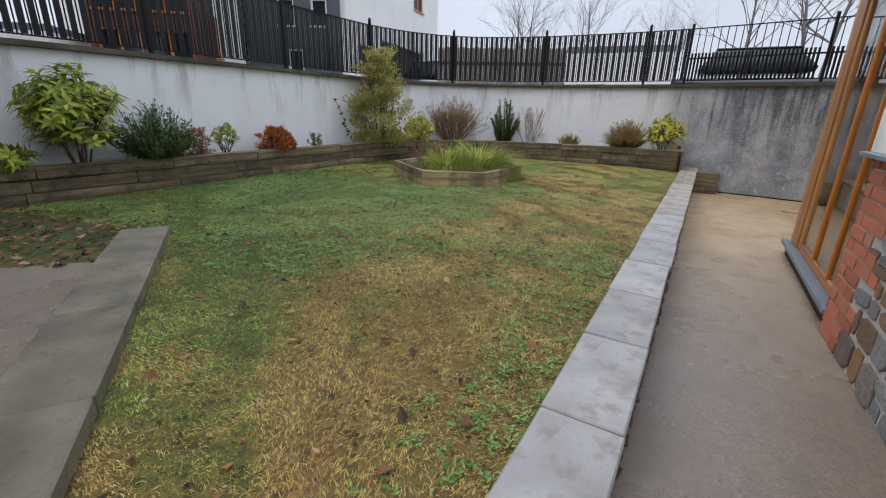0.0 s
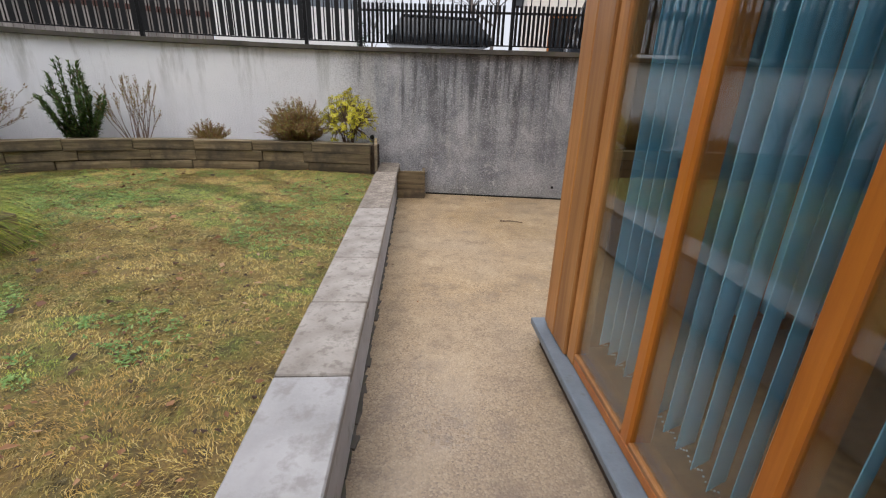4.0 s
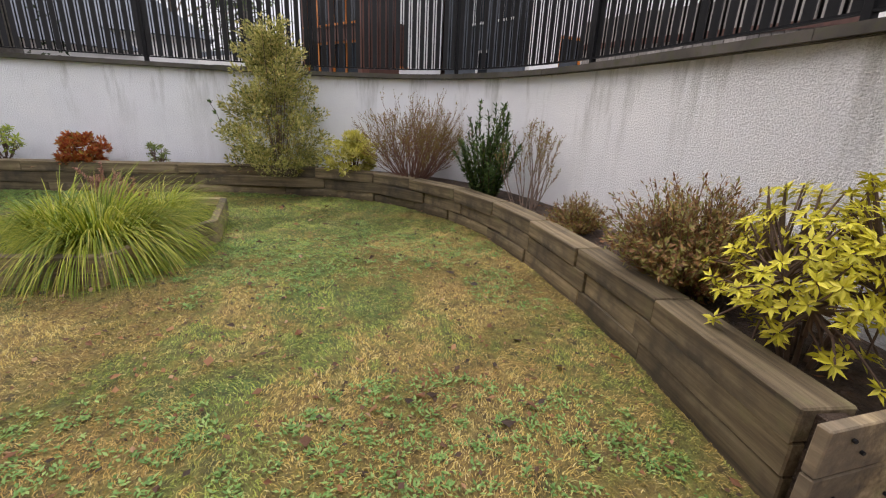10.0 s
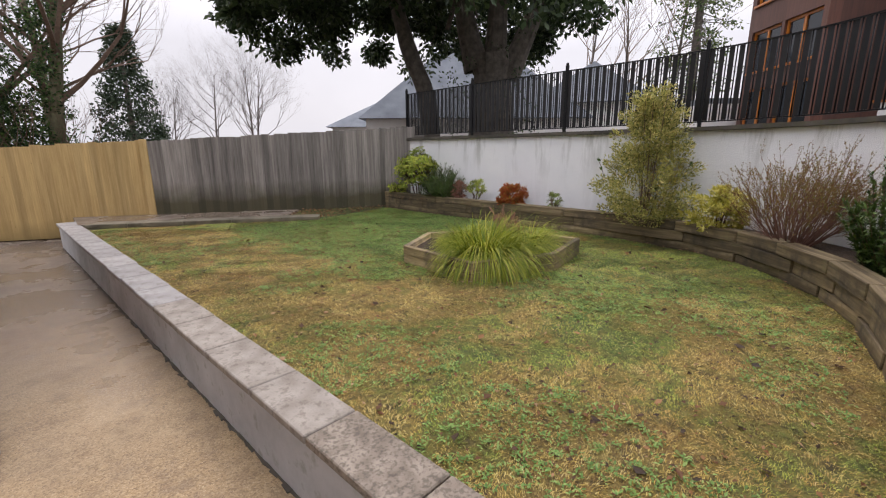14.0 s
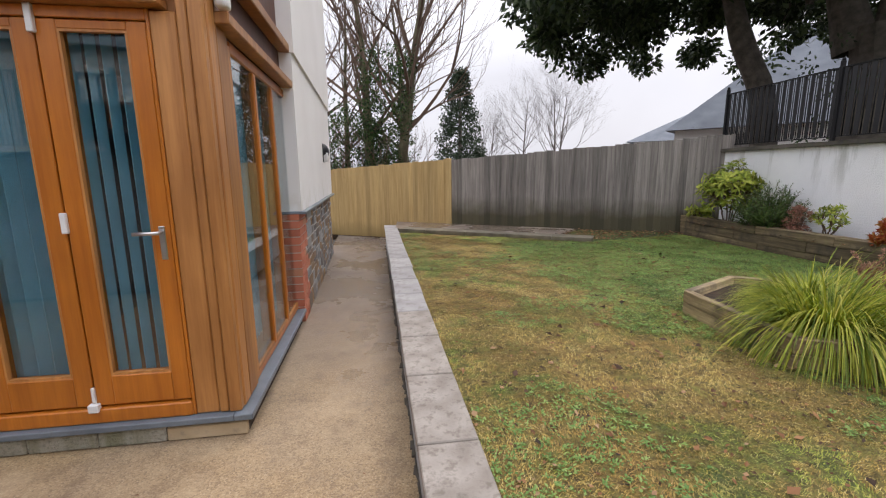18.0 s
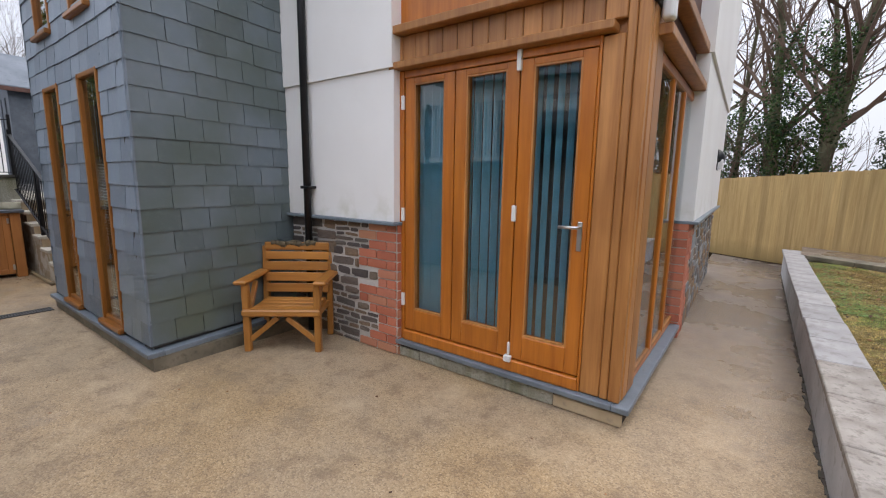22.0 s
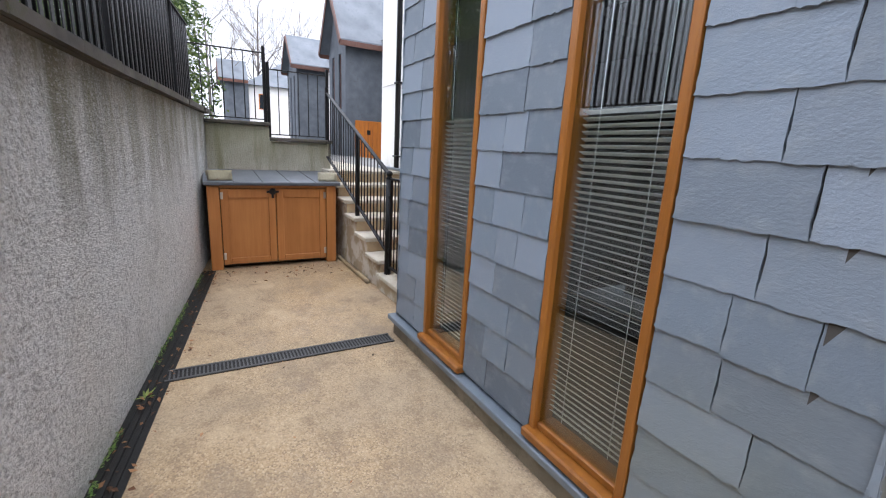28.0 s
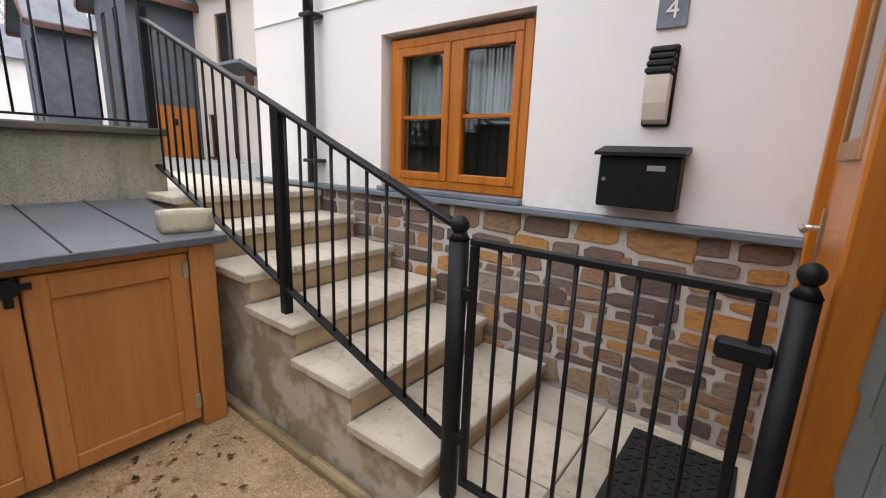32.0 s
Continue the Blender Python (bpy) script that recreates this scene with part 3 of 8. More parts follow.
def add_ball(bm, c, r, u=10, v=6, squash=1.0):
    bmesh.ops.create_uvsphere(bm, u_segments=u, v_segments=v, radius=r, matrix=Matrix.Translation(c) @ Matrix.Diagonal((1, 1, squash, 1)))


def resample(points, step):
    """Points at even steps along a broken line."""
    out, left = [Vector(points[0])], step
    for a, b in zip(points, points[1:]):
        a, b = Vector(a), Vector(b)
        d = (b - a).length
        s = left
        while s <= d:
            out.append(a.lerp(b, s / d))
            s += step
        left = s - d
    return out


def smooth_line(points, per=8):
    """A Catmull-Rom line through points."""
    p = [Vector(q) for q in points]
    p = [p[0] * 2 - p[1]] + p + [p[-1] * 2 - p[-2]]
    out = []
    for i in range(1, len(p) - 2):
        for s in range(per):
            t = s / per
            a, b, c, d = p[i - 1], p[i], p[i + 1], p[i + 2]
            out.append(0.5 * ((2 * b) + (c - a) * t + (2 * a - 5 * b + 4 * c - d) * t * t + (3 * b - a - 3 * c + d) * t ** 3))
    out.append(p[-2])
    return out


def offset_line(line, dist):
    """A plan line moved sideways (to the left of its run)."""
    out = []
    for i, p in enumerate(line):
        a, b = line[max(0, i - 1)], line[min(len(line) - 1, i + 1)]
        d = (b - a).normalized()
        out.append(p + Vector((-d.y, d.x)) * dist)
    return out


def sweep(line, lat0, lat1, z0, z1, bm=None):
    """A strip with a box section along a plan line; lat: distance to the left of it; z0, z1: numbers or functions of (x, y)."""
    bm = bm or bmesh.new()
    fz = [z if callable(z) else (lambda x, y, z=z: z) for z in (z0, z1)]
    a, b = offset_line(line, lat0), offset_line(line, lat1)
    rings = []
    for p, q in zip(a, b):
        rings.append([bm.verts.new((p.x, p.y, fz[0](p.x, p.y))), bm.verts.new((q.x, q.y, fz[0](q.x, q.y))),
                      bm.verts.new((q.x, q.y, fz[1](q.x, q.y))), bm.verts.new((p.x, p.y, fz[1](p.x, p.y)))])
    for r, s in zip(rings, rings[1:]):
        for i in range(4):
            j = (i + 1) % 4
            bm.faces.new((r[i], s[i], s[j], r[j]))
    bm.faces.new(rings[0])
    bm.faces.new(rings[-1][::-1])
    bmesh.ops.recalc_face_normals(bm, faces=bm.faces)
    return bm


# ---- plan ----
LAWN = 0.375
FENCE_A, FENCE_B = Vector((-4.72, 0.832)), Vector((1.95, -2.96))
# inner face of the retaining wall, from the fence corner round the curve and along the alley
WALL_LINE = [Vector(p) for p in ((-4.75, 0.62), (-4.66, 2.2), (-4.62, 3.8), (-4.60, 5.2), (-4.52, 6.1), (-4.22, 6.95), (-3.65, 7.6), (-2.9, 7.98), (-1.9, 8.2), (-0.8, 8.3), (0.1, 8.297))]
WALL_LINE = smooth_line(WALL_LINE, 5)[:-1] + [Vector((0.1 + 0.5 * i, 8.31 - 0.126 * (0.1 + 0.5 * i))) for i in range(20)] + [Vector((9.85, 7.07))]


def wall_top(x, y):
    return 1.665 if x < 2.5 else 1.665 - 0.09 * min(1, (x - 2.5) / 4)


BED_LINE = smooth_line([Vector(p) for p in ((-4.22, 0.62), (-4.14, 2.2), (-4.12, 3.8), (-4.10, 5.2), (-3.98, 6.0), (-3.62, 6.7), (-2.95, 7.25), (-2.1, 7.54), (-1.2, 7.62), (-0.4, 7.62), (0.33, 7.56))], 6)

# ---- ground sheets ----
bm = bmesh.new()
bmesh.ops.create_grid(bm, x_segments=2, y_segments=2, size=1500, matrix=Matrix.Translation((0, 0, -0.12)))
setting("ground", bm, M["tarmac"], "wide damp ground reaching the horizon", "ground")
upper = offset_line(WALL_LINE, 0.1)
loop = [(p.x, p.y) for p in upper] + [(10.2, 7.2), (10.2, 70), (-60, 70), (-60, -6), (-5.2, -0.2)]
bm = prism(loop[::-1], -0.1, 1.43)
bmesh.ops.recalc_face_normals(bm, faces=bm.faces)
setting("road", bm, M["tarmac"], "damp grey road behind the retaining wall", "road")
patio = [(0.5, -4.5), (1.6, -4.5), (1.6, 2.0), (4.4, 4.0), (9.9, 4.0), (9.9, 7.2), (0.1, 8.5), (0.1, 7.7), (0.5, 7.6)]
setting("patio_floor", prism(patio, -0.1, 0.0), M["patio"], "sandy exposed-aggregate concrete patio and path", "floor")

# ---- retaining wall and its capping ----
setting("wall_retaining", sweep(WALL_LINE, 0.0, 0.22, -0.1, wall_top), M["wall"], "stained white and grey rendered retaining wall", "wall")
capping = setting("wall_capping", sweep(WALL_LINE, -0.035, 0.25, wall_top, lambda x, y: wall_top(x, y) + 0.03), M["cap"], "mossy stone capping along the wall", "trim")
run = resample(WALL_LINE, 0.05)
i = 0
while i < len(run) - 4:
    n = min(random.choice((9, 10, 11, 12)), len(run) - 1 - i)
    seg = [run[i], run[i + n // 2], run[i + n]]
    lift = random.uniform(0, 0.008)
    bm = sweep(seg, -0.05 - random.uniform(0, 0.012), 0.27, lambda x, y: wall_top(x, y) + 0.004, lambda x, y: wall_top(x, y) + 0.046 + lift)
    part("capping_stone", bm, M["cap"], capping)
    i += n
setting("wall_foot_gap", sweep([Vector((0.92, 8.31 - 0.126 * 0.92)), Vector((3.19, 8.31 - 0.126 * 3.19))], -0.02, -0.001, -0.01, 0.016), M["drain"], "thin black strip along the foot of the wall", "trim")
for hx, hz in ((2.52, 0.15), (4.15, 0.155)):
    hy = 8.31 - 0.126 * hx
    setting("weep_hole", tube((hx, hy - 0.004, hz), (hx, hy + 0.05, hz), 0.017, sides=12), M["black_plastic"], "open black weep pipe in the wall", "pipe")
# the two stepped back walls over the cupboard
for name, y0, y1, top in (("wall_back_low", 5.655, 6.39, 1.315), ("wall_back_high", 6.39, 7.35, 1.485)):
    setting(name, box((9.83, y0, -0.05), (10.06, y1, top)), M["moss_wall"], "mossy roughcast garden wall", "wall")
    cap = setting("back_wall_capping", box((9.79, y0 - 0.02, top + 0.002), (10.1, y1 - 0.004, top + 0.045), 0.008), M["cap"], "flat mossy stone capping", "trim")

# ---- low wall with its coping between path and lawn ----
setting("wall_low", box((0.385, -1.46, -0.05), (0.555, 8.1, 0.335)), M["coping_wall"], "low rendered wall between path and lawn", "wall")
coping = setting("coping_bed", box((0.37, -1.47, 0.336), (0.565, 8.1, 0.345)), M["mortar"], "mortar bed under the coping slabs", "trim")
JOINTS = [-1.48, -0.83, -0.30, 0.23, 0.76, 1.29, 1.82, 2.352, 2.882, 3.40, 3.87, 4.375, 4.90, 5.465, 5.96, 6.50, 7.03, 7.55, 8.12]
for i, (a, b) in enumerate(zip(JOINTS, JOINTS[1:])):
    old, mid = a > 5.9, 3.8 < a < 5.9
    m = pose(0.4625 + random.uniform(-0.004, 0.004), (a + b) / 2, 0.366, random.uniform(-0.3, 0.3), random.uniform(-0.5, 0.5), random.uniform(-0.35, 0.35))
    bm = box((-0.12, -(b - a) / 2 + 0.004, -0.02), (0.12, (b - a) / 2 - 0.004, 0.02), 0.005)
    ob = part("coping_slab", bm, M["slab_old"] if old else M["slab_mid"] if mid else M["slab"], coping, "gritty weathered coping slab" if old else "")
    ob.matrix_world = m
part("slab_edge", box((0.343, 8.0, 0.338), (0.575, 8.24, 0.38), 0.006), M["slab_old"], coping)
# soil seam along the low wall's foot
bm = bmesh.new()
for i in range(150):
    y = -1.4 + i * 0.0625
    add_box(bm, (-0.012, -0.03, 0), (random.uniform(0.004, 0.022), 0.035, random.uniform(0.002, 0.012)), pose(0.557, y, 0, 0, 0, random.uniform(-12, 12)))
tagged(link_mesh("dirt_seam", bm, M["cap"]), "dark dirt gathered along the low wall", "dirt", kind="stuff")

# ---- lawn sheet with gentle bumps ----
def inside(pt, poly):
    x, y, c = pt[0], pt[1], False
    for (x0, y0), (x1, y1) in zip(poly, poly[1:] + poly[:1]):
        if (y0 > y) != (y1 > y) and x < (x1 - x0) * (y - y0) / (y1 - y0) + x0:
            c = not c
    return c


def lawn_z(x, y):
    return LAWN - 0.012 + 0.016 * noise.noise((x * 0.9, y * 0.9, 0)) + 0.008 * noise.noise((x * 4, y * 4, 3)) - 0.02 * max(0, min(1, (x + 0.1) / 0.45))


bed_poly = [(p.x, p.y) for p in BED_LINE]
STRIP_A, STRIP_B = Vector((-2.41, 1.14)), Vector((0.36, -0.65))
LAWN_POLY = bed_poly + [(0.345, 7.55), (0.345, -0.66), (-2.41, 1.13), (-2.9, 1.0), (-4.2, 0.7)]
bm = bmesh.new()
NX, NY = 94, 180
X0, Y0, ST = -4.75, -1.5, 0.055
grid = [[bm.verts.new((X0 + i * ST, Y0 + j * ST, lawn_z(X0 + i * ST, Y0 + j * ST))) for i in range(NX)] for j in range(NY)]
for j in range(NY - 1):
    for i in range(NX - 1):
        cx, cy = X0 + (i + 0.5) * ST, Y0 + (j + 0.5) * ST
        if cx < 0.40 and cy < 7.7 and not (cx < -4.3 and cy > 1) and cy > -0.55 * (cx + 4.72) + 0.78:
            bm.faces.new((grid[j][i], grid[j][i + 1], grid[j + 1][i + 1], grid[j + 1][i]))
bmesh.ops.delete(bm, geom=[v for v in bm.verts if not v.link_faces], context="VERTS")
for f in bm.faces:
    f.smooth = True
setting("lawn", bm, M["lawn"], "worn winter lawn with moss and straw patches", "lawn")
bm = prism([(-4.7, 0.4), (0.38, -1.46), (0.38, 7.7), (-4.3, 7.7)], -0.08, 0.30)
setting("lawn_earth", bm, M["soil"], "raised earth under the lawn", "soil")

# ---- raised bed: soil and sleepers ----
setting("bed_soil", sweep(BED_LINE[:-1] + [Vector((0.26, 7.566))], 0.05, 0.7, 0.2, lambda x, y: 0.605), M["soil"], "dark damp soil of the raised bed", "soil")
sleepers = setting("wall_sleepers", sweep(BED_LINE, 0.03, 0.11, 0.25, 0.66), M["soil"], "raised bed edge of weathered timber sleepers", "wall")
run = resample(BED_LINE, 0.05)
for course, (z0, z1, jut) in enumerate(((0.30, 0.457, -0.012), (0.46, 0.568, 0.0), (0.571, 0.675, 0.012))):
    i = 0
    first = random.randint(5, 12)
    while i < len(run) - 2:
        n = first if i == 0 else random.randint(9, 14) if -4.2 < run[i].x < -0.6 and run[i].y > 5.4 else random.randint(16, 30)
        n = min(n, len(run) - 1 - i)
        if len(run) - 1 - i - n < 5:
            n = len(run) - 1 - i
        a, b = run[i], run[i + n]
        d = (b - a)
        o = random.uniform(-0.014, 0.014) * (0.35 if a.x > -0.9 or a.y < 5 else 1) - jut * 0.5
        ln = d.length
        bm = box((0.002, -0.005, z0), (ln - 0.002, 0.155, z1), 0.005)
        for v in bm.verts:
            v.co.z += 0.006 * noise.noise((v.co.x * 3, course, i)) - (0.012 if v.co.y < 0.02 and random.random() < 0.12 else 0)
            v.co.y += 0.008 * noise.noise((v.co.x * 2.5, course + 7, i))
        ob = part("sleeper", bm, M["sleeper"], sleepers)
        ob.matrix_world = pose(a.x, a.y, 0, 0, 0, math.degrees(math.atan2(d.y, d.x))) @ Matrix.Translation((0, o, 0))
        i += n
# the bed's closed end by the patio
for z0, z1 in ((0.385, 0.53), (0.535, 0.675)):
    part("end_board", box((-0.034, 0, z0), (0, 0.74, z1), 0.004, Matrix.Translation((0.362, 7.538, 0)) @ Matrix.Rotation(0.09, 4, "Z")), M["planter"], sleepers, "green-stained end board with bolt holes")
for y, z in ((7.62, 0.64), (7.66, 0.60), (7.75, 0.63), (7.63, 0.46), (7.8, 0.45)):
    part("bolt_hole", tube((0.357, y, z), (0.3645, y, z), 0.006, sides=8), M["black_metal"], sleepers)
part("waste_pipe", tube((0.24, 8.21, 0.69), (0.24, 8.30, 0.69), 0.026, sides=12), M["black_plastic"], sleepers, "open end of a black drain pipe")

# ---- slab strip and pad at the lawn's corner ----
d = (STRIP_B - STRIP_A)
ang = math.degrees(math.atan2(d.y, d.x))
strip = setting("edge_strip_bed", box((0, -0.25, 0.2), (d.length - 0.02, -0.02, 0.36), 0, pose(STRIP_A.x, STRIP_A.y, 0, 0, 0, ang)), M["mortar"], "mortar bed of a stone edging strip", "trim")
x = 0.0
while x < d.length - 0.1:
    w = min(random.uniform(0.55, 0.75), d.length - x)
    bm = box((x + 0.003, -0.275, 0.362), (x + w - 0.003, 0.0, 0.425), 0.006)
    for v in bm.verts:
        v.co.z += 0.004 * noise.noise((v.co.x * 4, v.co.y * 4, 1))
    ob = part("edging_slab", bm, M["slab_wet"], strip, "damp worn edging slab")
    ob.matrix_world = pose(STRIP_A.x, STRIP_A.y, 0, 0, 0, ang)
    x += w
setting("concrete_pad", prism([(-2.1, 0.58), (-2.75, -0.15), (0.3, -2.1), (0.38, -1.0)], 0.2, 0.39), M["patio"], "rough concrete pad behind the edging", "floor")


# ---- masonry pieces ----
def stone_mesh(seed):
    """A rough stone in a unit box, its face pillowed and its outline uneven."""
    rng = random.Random(seed)
    bm = bmesh.new()
    ring = []
    for sx, sz, along in ((1, -1, "z"), (1, 1, "z"), (1, 1, "x"), (-1, 1, "x"), (-1, 1, "z"), (-1, -1, "z"), (-1, -1, "x"), (1, -1, "x")):
        e, i = rng.uniform(0.42, 0.5), rng.uniform(0.22, 0.46)
        ring.append((sx * e, sz * i) if along == "z" else (sx * i, sz * e))
    n = len(ring)
    back = [bm.verts.new((x, 0, z)) for x, z in ring]
    mid = [bm.verts.new((x, 0.7, z)) for x, z in ring]
    front = [bm.verts.new((x * 0.95, 1.0 + rng.uniform(-0.25, 0.2), z * 0.9)) for x, z in ring]
    for a, b in ((back, mid), (mid, front)):
        for i in range(n):
            j = (i + 1) % n
            bm.faces.new((a[j], a[i], b[i], b[j]))
    bm.faces.new(front[::-1])
    bmesh.ops.recalc_face_normals(bm, faces=bm.faces)
    me = bpy.data.meshes.new("stone")
    bm.to_mesh(me)
    bm.free()
    return me


STONES = {key: [stone_mesh(i) for i in range(9)] for key in ("stone", "stone_warm", "stone_mix")}
for key, meshes in STONES.items():
    for me in meshes:
        me.materials.append(M[key])
bm = box((-0.5, 0, -0.5), (0.5, 1, 0.5), 0.06)
BRICK = bpy.data.meshes.new("brick")
bm.to_mesh(BRICK)
bm.free()
BRICK.materials.append(M["brick"])


def piece(name, me, parent, m):
    ob = new(name, me)
    ob.parent = parent
    ob.matrix_world = m
    return ob


def lay_stones(parent, base, x0, x1, z0, z1, key, seed, rows=(0.05, 0.115), bricks=None):
    """Random rubble on a face: runs of one to four thin layers, broken up unevenly; base is the pose whose x runs along the face and y points out of it. bricks: width of the brick quoin by course."""
    rng = random.Random(seed)
    z = z0
    reach = x1 - (max(bricks) if bricks else 0)
    while z < z1 - 0.02:
        band = min(rng.uniform(0.14, 0.24), z1 - z)
        if z1 - z - band < 0.09:
            band = z1 - z
        x = x0
        while x < reach - 0.02:
            w = min(rng.uniform(0.22, 0.55), reach - x)
            if reach - x - w < 0.14:
                w = reach - x
            last = x + w > reach - 0.001
            n = max(1, min(4, round(band / rng.uniform(*rows))))
            cuts = [rng.uniform(0.6, 1.5) for _ in range(n)]
            tot = sum(cuts)
            zz = z
            for c in cuts:
                h = band * c / tot
                xa = x + (rng.uniform(-0.03, 0.03) if x > x0 else 0)
                xb = x + w + 0.02
                if last:
                    xb = x1 - (bricks[int((zz + h / 2 - z0) / 0.075) % len(bricks)] if bricks else 0)
                while xa < xb - 0.02:
                    sw = min(rng.uniform(0.07, 0.20) + h * rng.uniform(0.2, 1.6), xb - xa)
                    if xb - xa - sw < 0.05:
                        sw = xb - xa
                    m = Matrix.Translation((xa + sw / 2, 0, zz + h / 2)) @ Matrix.Rotation(rng.uniform(-0.05, 0.05), 4, "Y")
                    piece("stone", rng.choice(STONES[key]), parent, base @ m @ Matrix.Diagonal((sw - 0.013, rng.uniform(0.005, 0.014), h - 0.012, 1)))
                    xa += sw
                zz += h
            x += w
        z += band


def lay_bricks(parent, base, x1, z0, courses, widths, seed):
    rng = random.Random(seed)
    for c in range(courses):
        zc = z0 + c * 0.075 + 0.0375
        x = x1
        left = widths[c % len(widths)]
        first = 0.1025 if c % 2 else 0.215
        while left > 0.03:
            w = min(first, left)
            piece("brick", BRICK, parent, base @ Matrix.Translation((x - w / 2, 0, zc)) @ Matrix.Diagonal((w - 0.011, 0.008 + rng.uniform(0, 0.004), 0.064, 1)))
            x -= w
            left -= w
            first = 0.215


def frame_bars(parent, name, x0, x1, z0, z1, w, y0, y1, base, mat, bevel=0.004):
    """Four bars of a frame: two stiles full height, two rails between."""
    for nm, lo, hi in ((name + "_stile", (x0, y0, z0), (x0 + w, y1, z1)), (name + "_stile", (x1 - w, y0, z0), (x1, y1, z1)),
                       (name + "_rail", (x0 + w, y0 + 0.001, z0), (x1 - w, y1 - 0.001, z0 + w)), (name + "_rail", (x0 + w, y0 + 0.001, z1 - w), (x1 - w, y1 - 0.001, z1))):
        ob = part(nm, box(lo, hi, bevel), mat, parent)
        ob.matrix_world = base


def pane(parent, base, x0, x1, z0, z1, y):
    ob = part("pane", box((x0, y - 0.004, z0), (x1, y + 0.004, z1)), M["glass"], parent, "clear reflecting window pane")
    ob.matrix_world = base
    ob.visible_shadow = False
    return ob


# poses of the faces: x along, y out

def face_y(y):
    """A face looking to +Y: local x is world x, local y points out."""
    return Matrix.Translation((0, y, 0))


def face_mx(x):
    """A face looking to -X: local x is world -y ... so that y points out (-X)."""
    return Matrix.Translation((x, 0, 0)) @ Matrix.Rotation(math.radians(90), 4, "Z")


def face_px(x):
    """A face looking to +X: local x is world -Y."""
    return Matrix.Translation((x, 0, 0)) @ Matrix.Rotation(math.radians(-90), 4, "Z")


ROOF = 6.2
# ---- front wall between the glazed room and the slate bay ----
setting("wall_front", box((3.14, 4.42, 1.062), (4.7, 4.71, 2.165)), M["render"], "smooth cream-white rendered house wall", "wall")
setting("wall_front_upper", box((3.14, 4.42, 2.167), (4.7, 4.73, ROOF)), M["render"], "upper render with a drip edge", "wall")
ledge = setting("ledge_front", box((3.115, 4.42, 1.036), (4.46, 4.75, 1.06), 0.003), M["slate_sill"], "thin slate ledge above the plinth", "trim")
plinth = setting("plinth_front", box((3.13, 4.42, -0.05), (4.7, 4.675, 1.036)), M["mortar"], "brick and rubble stone plinth", "wall")
W_FRONT = [0.30, 0.42, 0.30, 0.42, 0.42, 0.20, 0.20, 0.42, 0.42, 0.30, 0.20, 0.20, 0.30, 0.42]
FLIP = face_y(4.675) @ Matrix.Diagonal((-1, 1, 1, 1))
lay_bricks(plinth, FLIP, -3.143, 0.0, 14, W_FRONT[::-1], 3)
lay_stones(plinth, FLIP, -4.47, -3.143, 0.0, 1.035, "stone", 5, (0.045, 0.10), W_FRONT[::-1])
for c in range(14):
    w = 0.1025 if c % 2 == 0 else 0.215
    piece("brick", BRICK, plinth, face_mx(3.13) @ Matrix.Translation((4.675 - w / 2 + 0.012, 0, c * 0.075 + 0.0375)) @ Matrix.Diagonal((w, 0.006, 0.065, 1)))

# ---- side wall along the path ----
side_a = setting("wall_side", box((1.462, -0.82, 1.062), (1.75, 2.775, 2.43)), M["render"], "cream-white rendered side wall", "wall")
side_b = setting("wall_side_upper", box((1.44, -0.84, 2.432), (1.75, 2.78, ROOF)), M["render"], "upper render with a drip edge", "wall")
side_c = setting("ledge_side", box((1.42, -0.84, 1.036), (1.75, 2.79, 1.06), 0.003), M["slate_sill"], "thin slate ledge above the plinth", "trim")
plinth2 = setting("plinth_side", box((1.50, -0.80, -0.05), (1.75, 2.775, 1.036)), M["mortar"], "brick and rubble stone plinth", "wall")
W_SIDE = [0.32, 0.32, 0.44, 0.44, 0.32, 0.32, 0.54, 0.44, 0.32, 0.44, 0.54, 0.44, 0.54, 0.44]
FS = face_mx(1.50)
lay_bricks(plinth2, FS, 2.778, 0.0, 14, W_SIDE, 8)
lay_stones(plinth2, FS, -0.80, 2.778, 0.0, 1.035, "stone_mix", 9, (0.065, 0.13), W_SIDE)
for c in range(14):
    w = 0.1025 if c % 2 else 0.215
    piece("brick", BRICK, plinth2, face_y(2.775) @ Matrix.Translation((1.49 + w / 2, 0, c * 0.075 + 0.0375)) @ Matrix.Diagonal((w, 0.008, 0.065, 1)))
setting("wall_rear", box((1.75, -0.82, -0.05), (10, -0.6, ROOF)), M["render"], "plain rear wall closing the house", "wall")
setting("wall_core", box((1.75, -0.6, -0.05), (1.9, 2.775, ROOF)), M["room"], "inner leaf of the side wall", "wall")
setting("roof_flat", box((1.44, -0.84, ROOF + 0.002), (10, 4.9, ROOF + 0.15)), M["roof"], "plain roof closing the house", "roof")
lamp = thing("bulkhead_light", (1.462, 0.35, 1.68), "half-round black and white outdoor wall light", "wall light")
bm = bmesh.new()
bmesh.ops.create_uvsphere(bm, u_segments=14, v_segments=8, radius=0.11)
bmesh.ops.delete(bm, geom=[v for v in bm.verts if v.co.x > 0.001], context="VERTS")
for v in bm.verts:
    v.co.x *= 0.8
ob = part("shade", bm, M["black_plastic"], lamp, "black hood", True)
ob.location = (0, 0, 0.03)
part("diffuser", box((-0.07, -0.09, -0.11), (0, 0.09, 0.02), 0.02, None, 3), M["white_plastic"], lamp, "white diffuser")
part("back_plate", box((-0.012, -0.11, -0.12), (0, 0.11, 0.14), 0.004), M["black_plastic"], lamp)
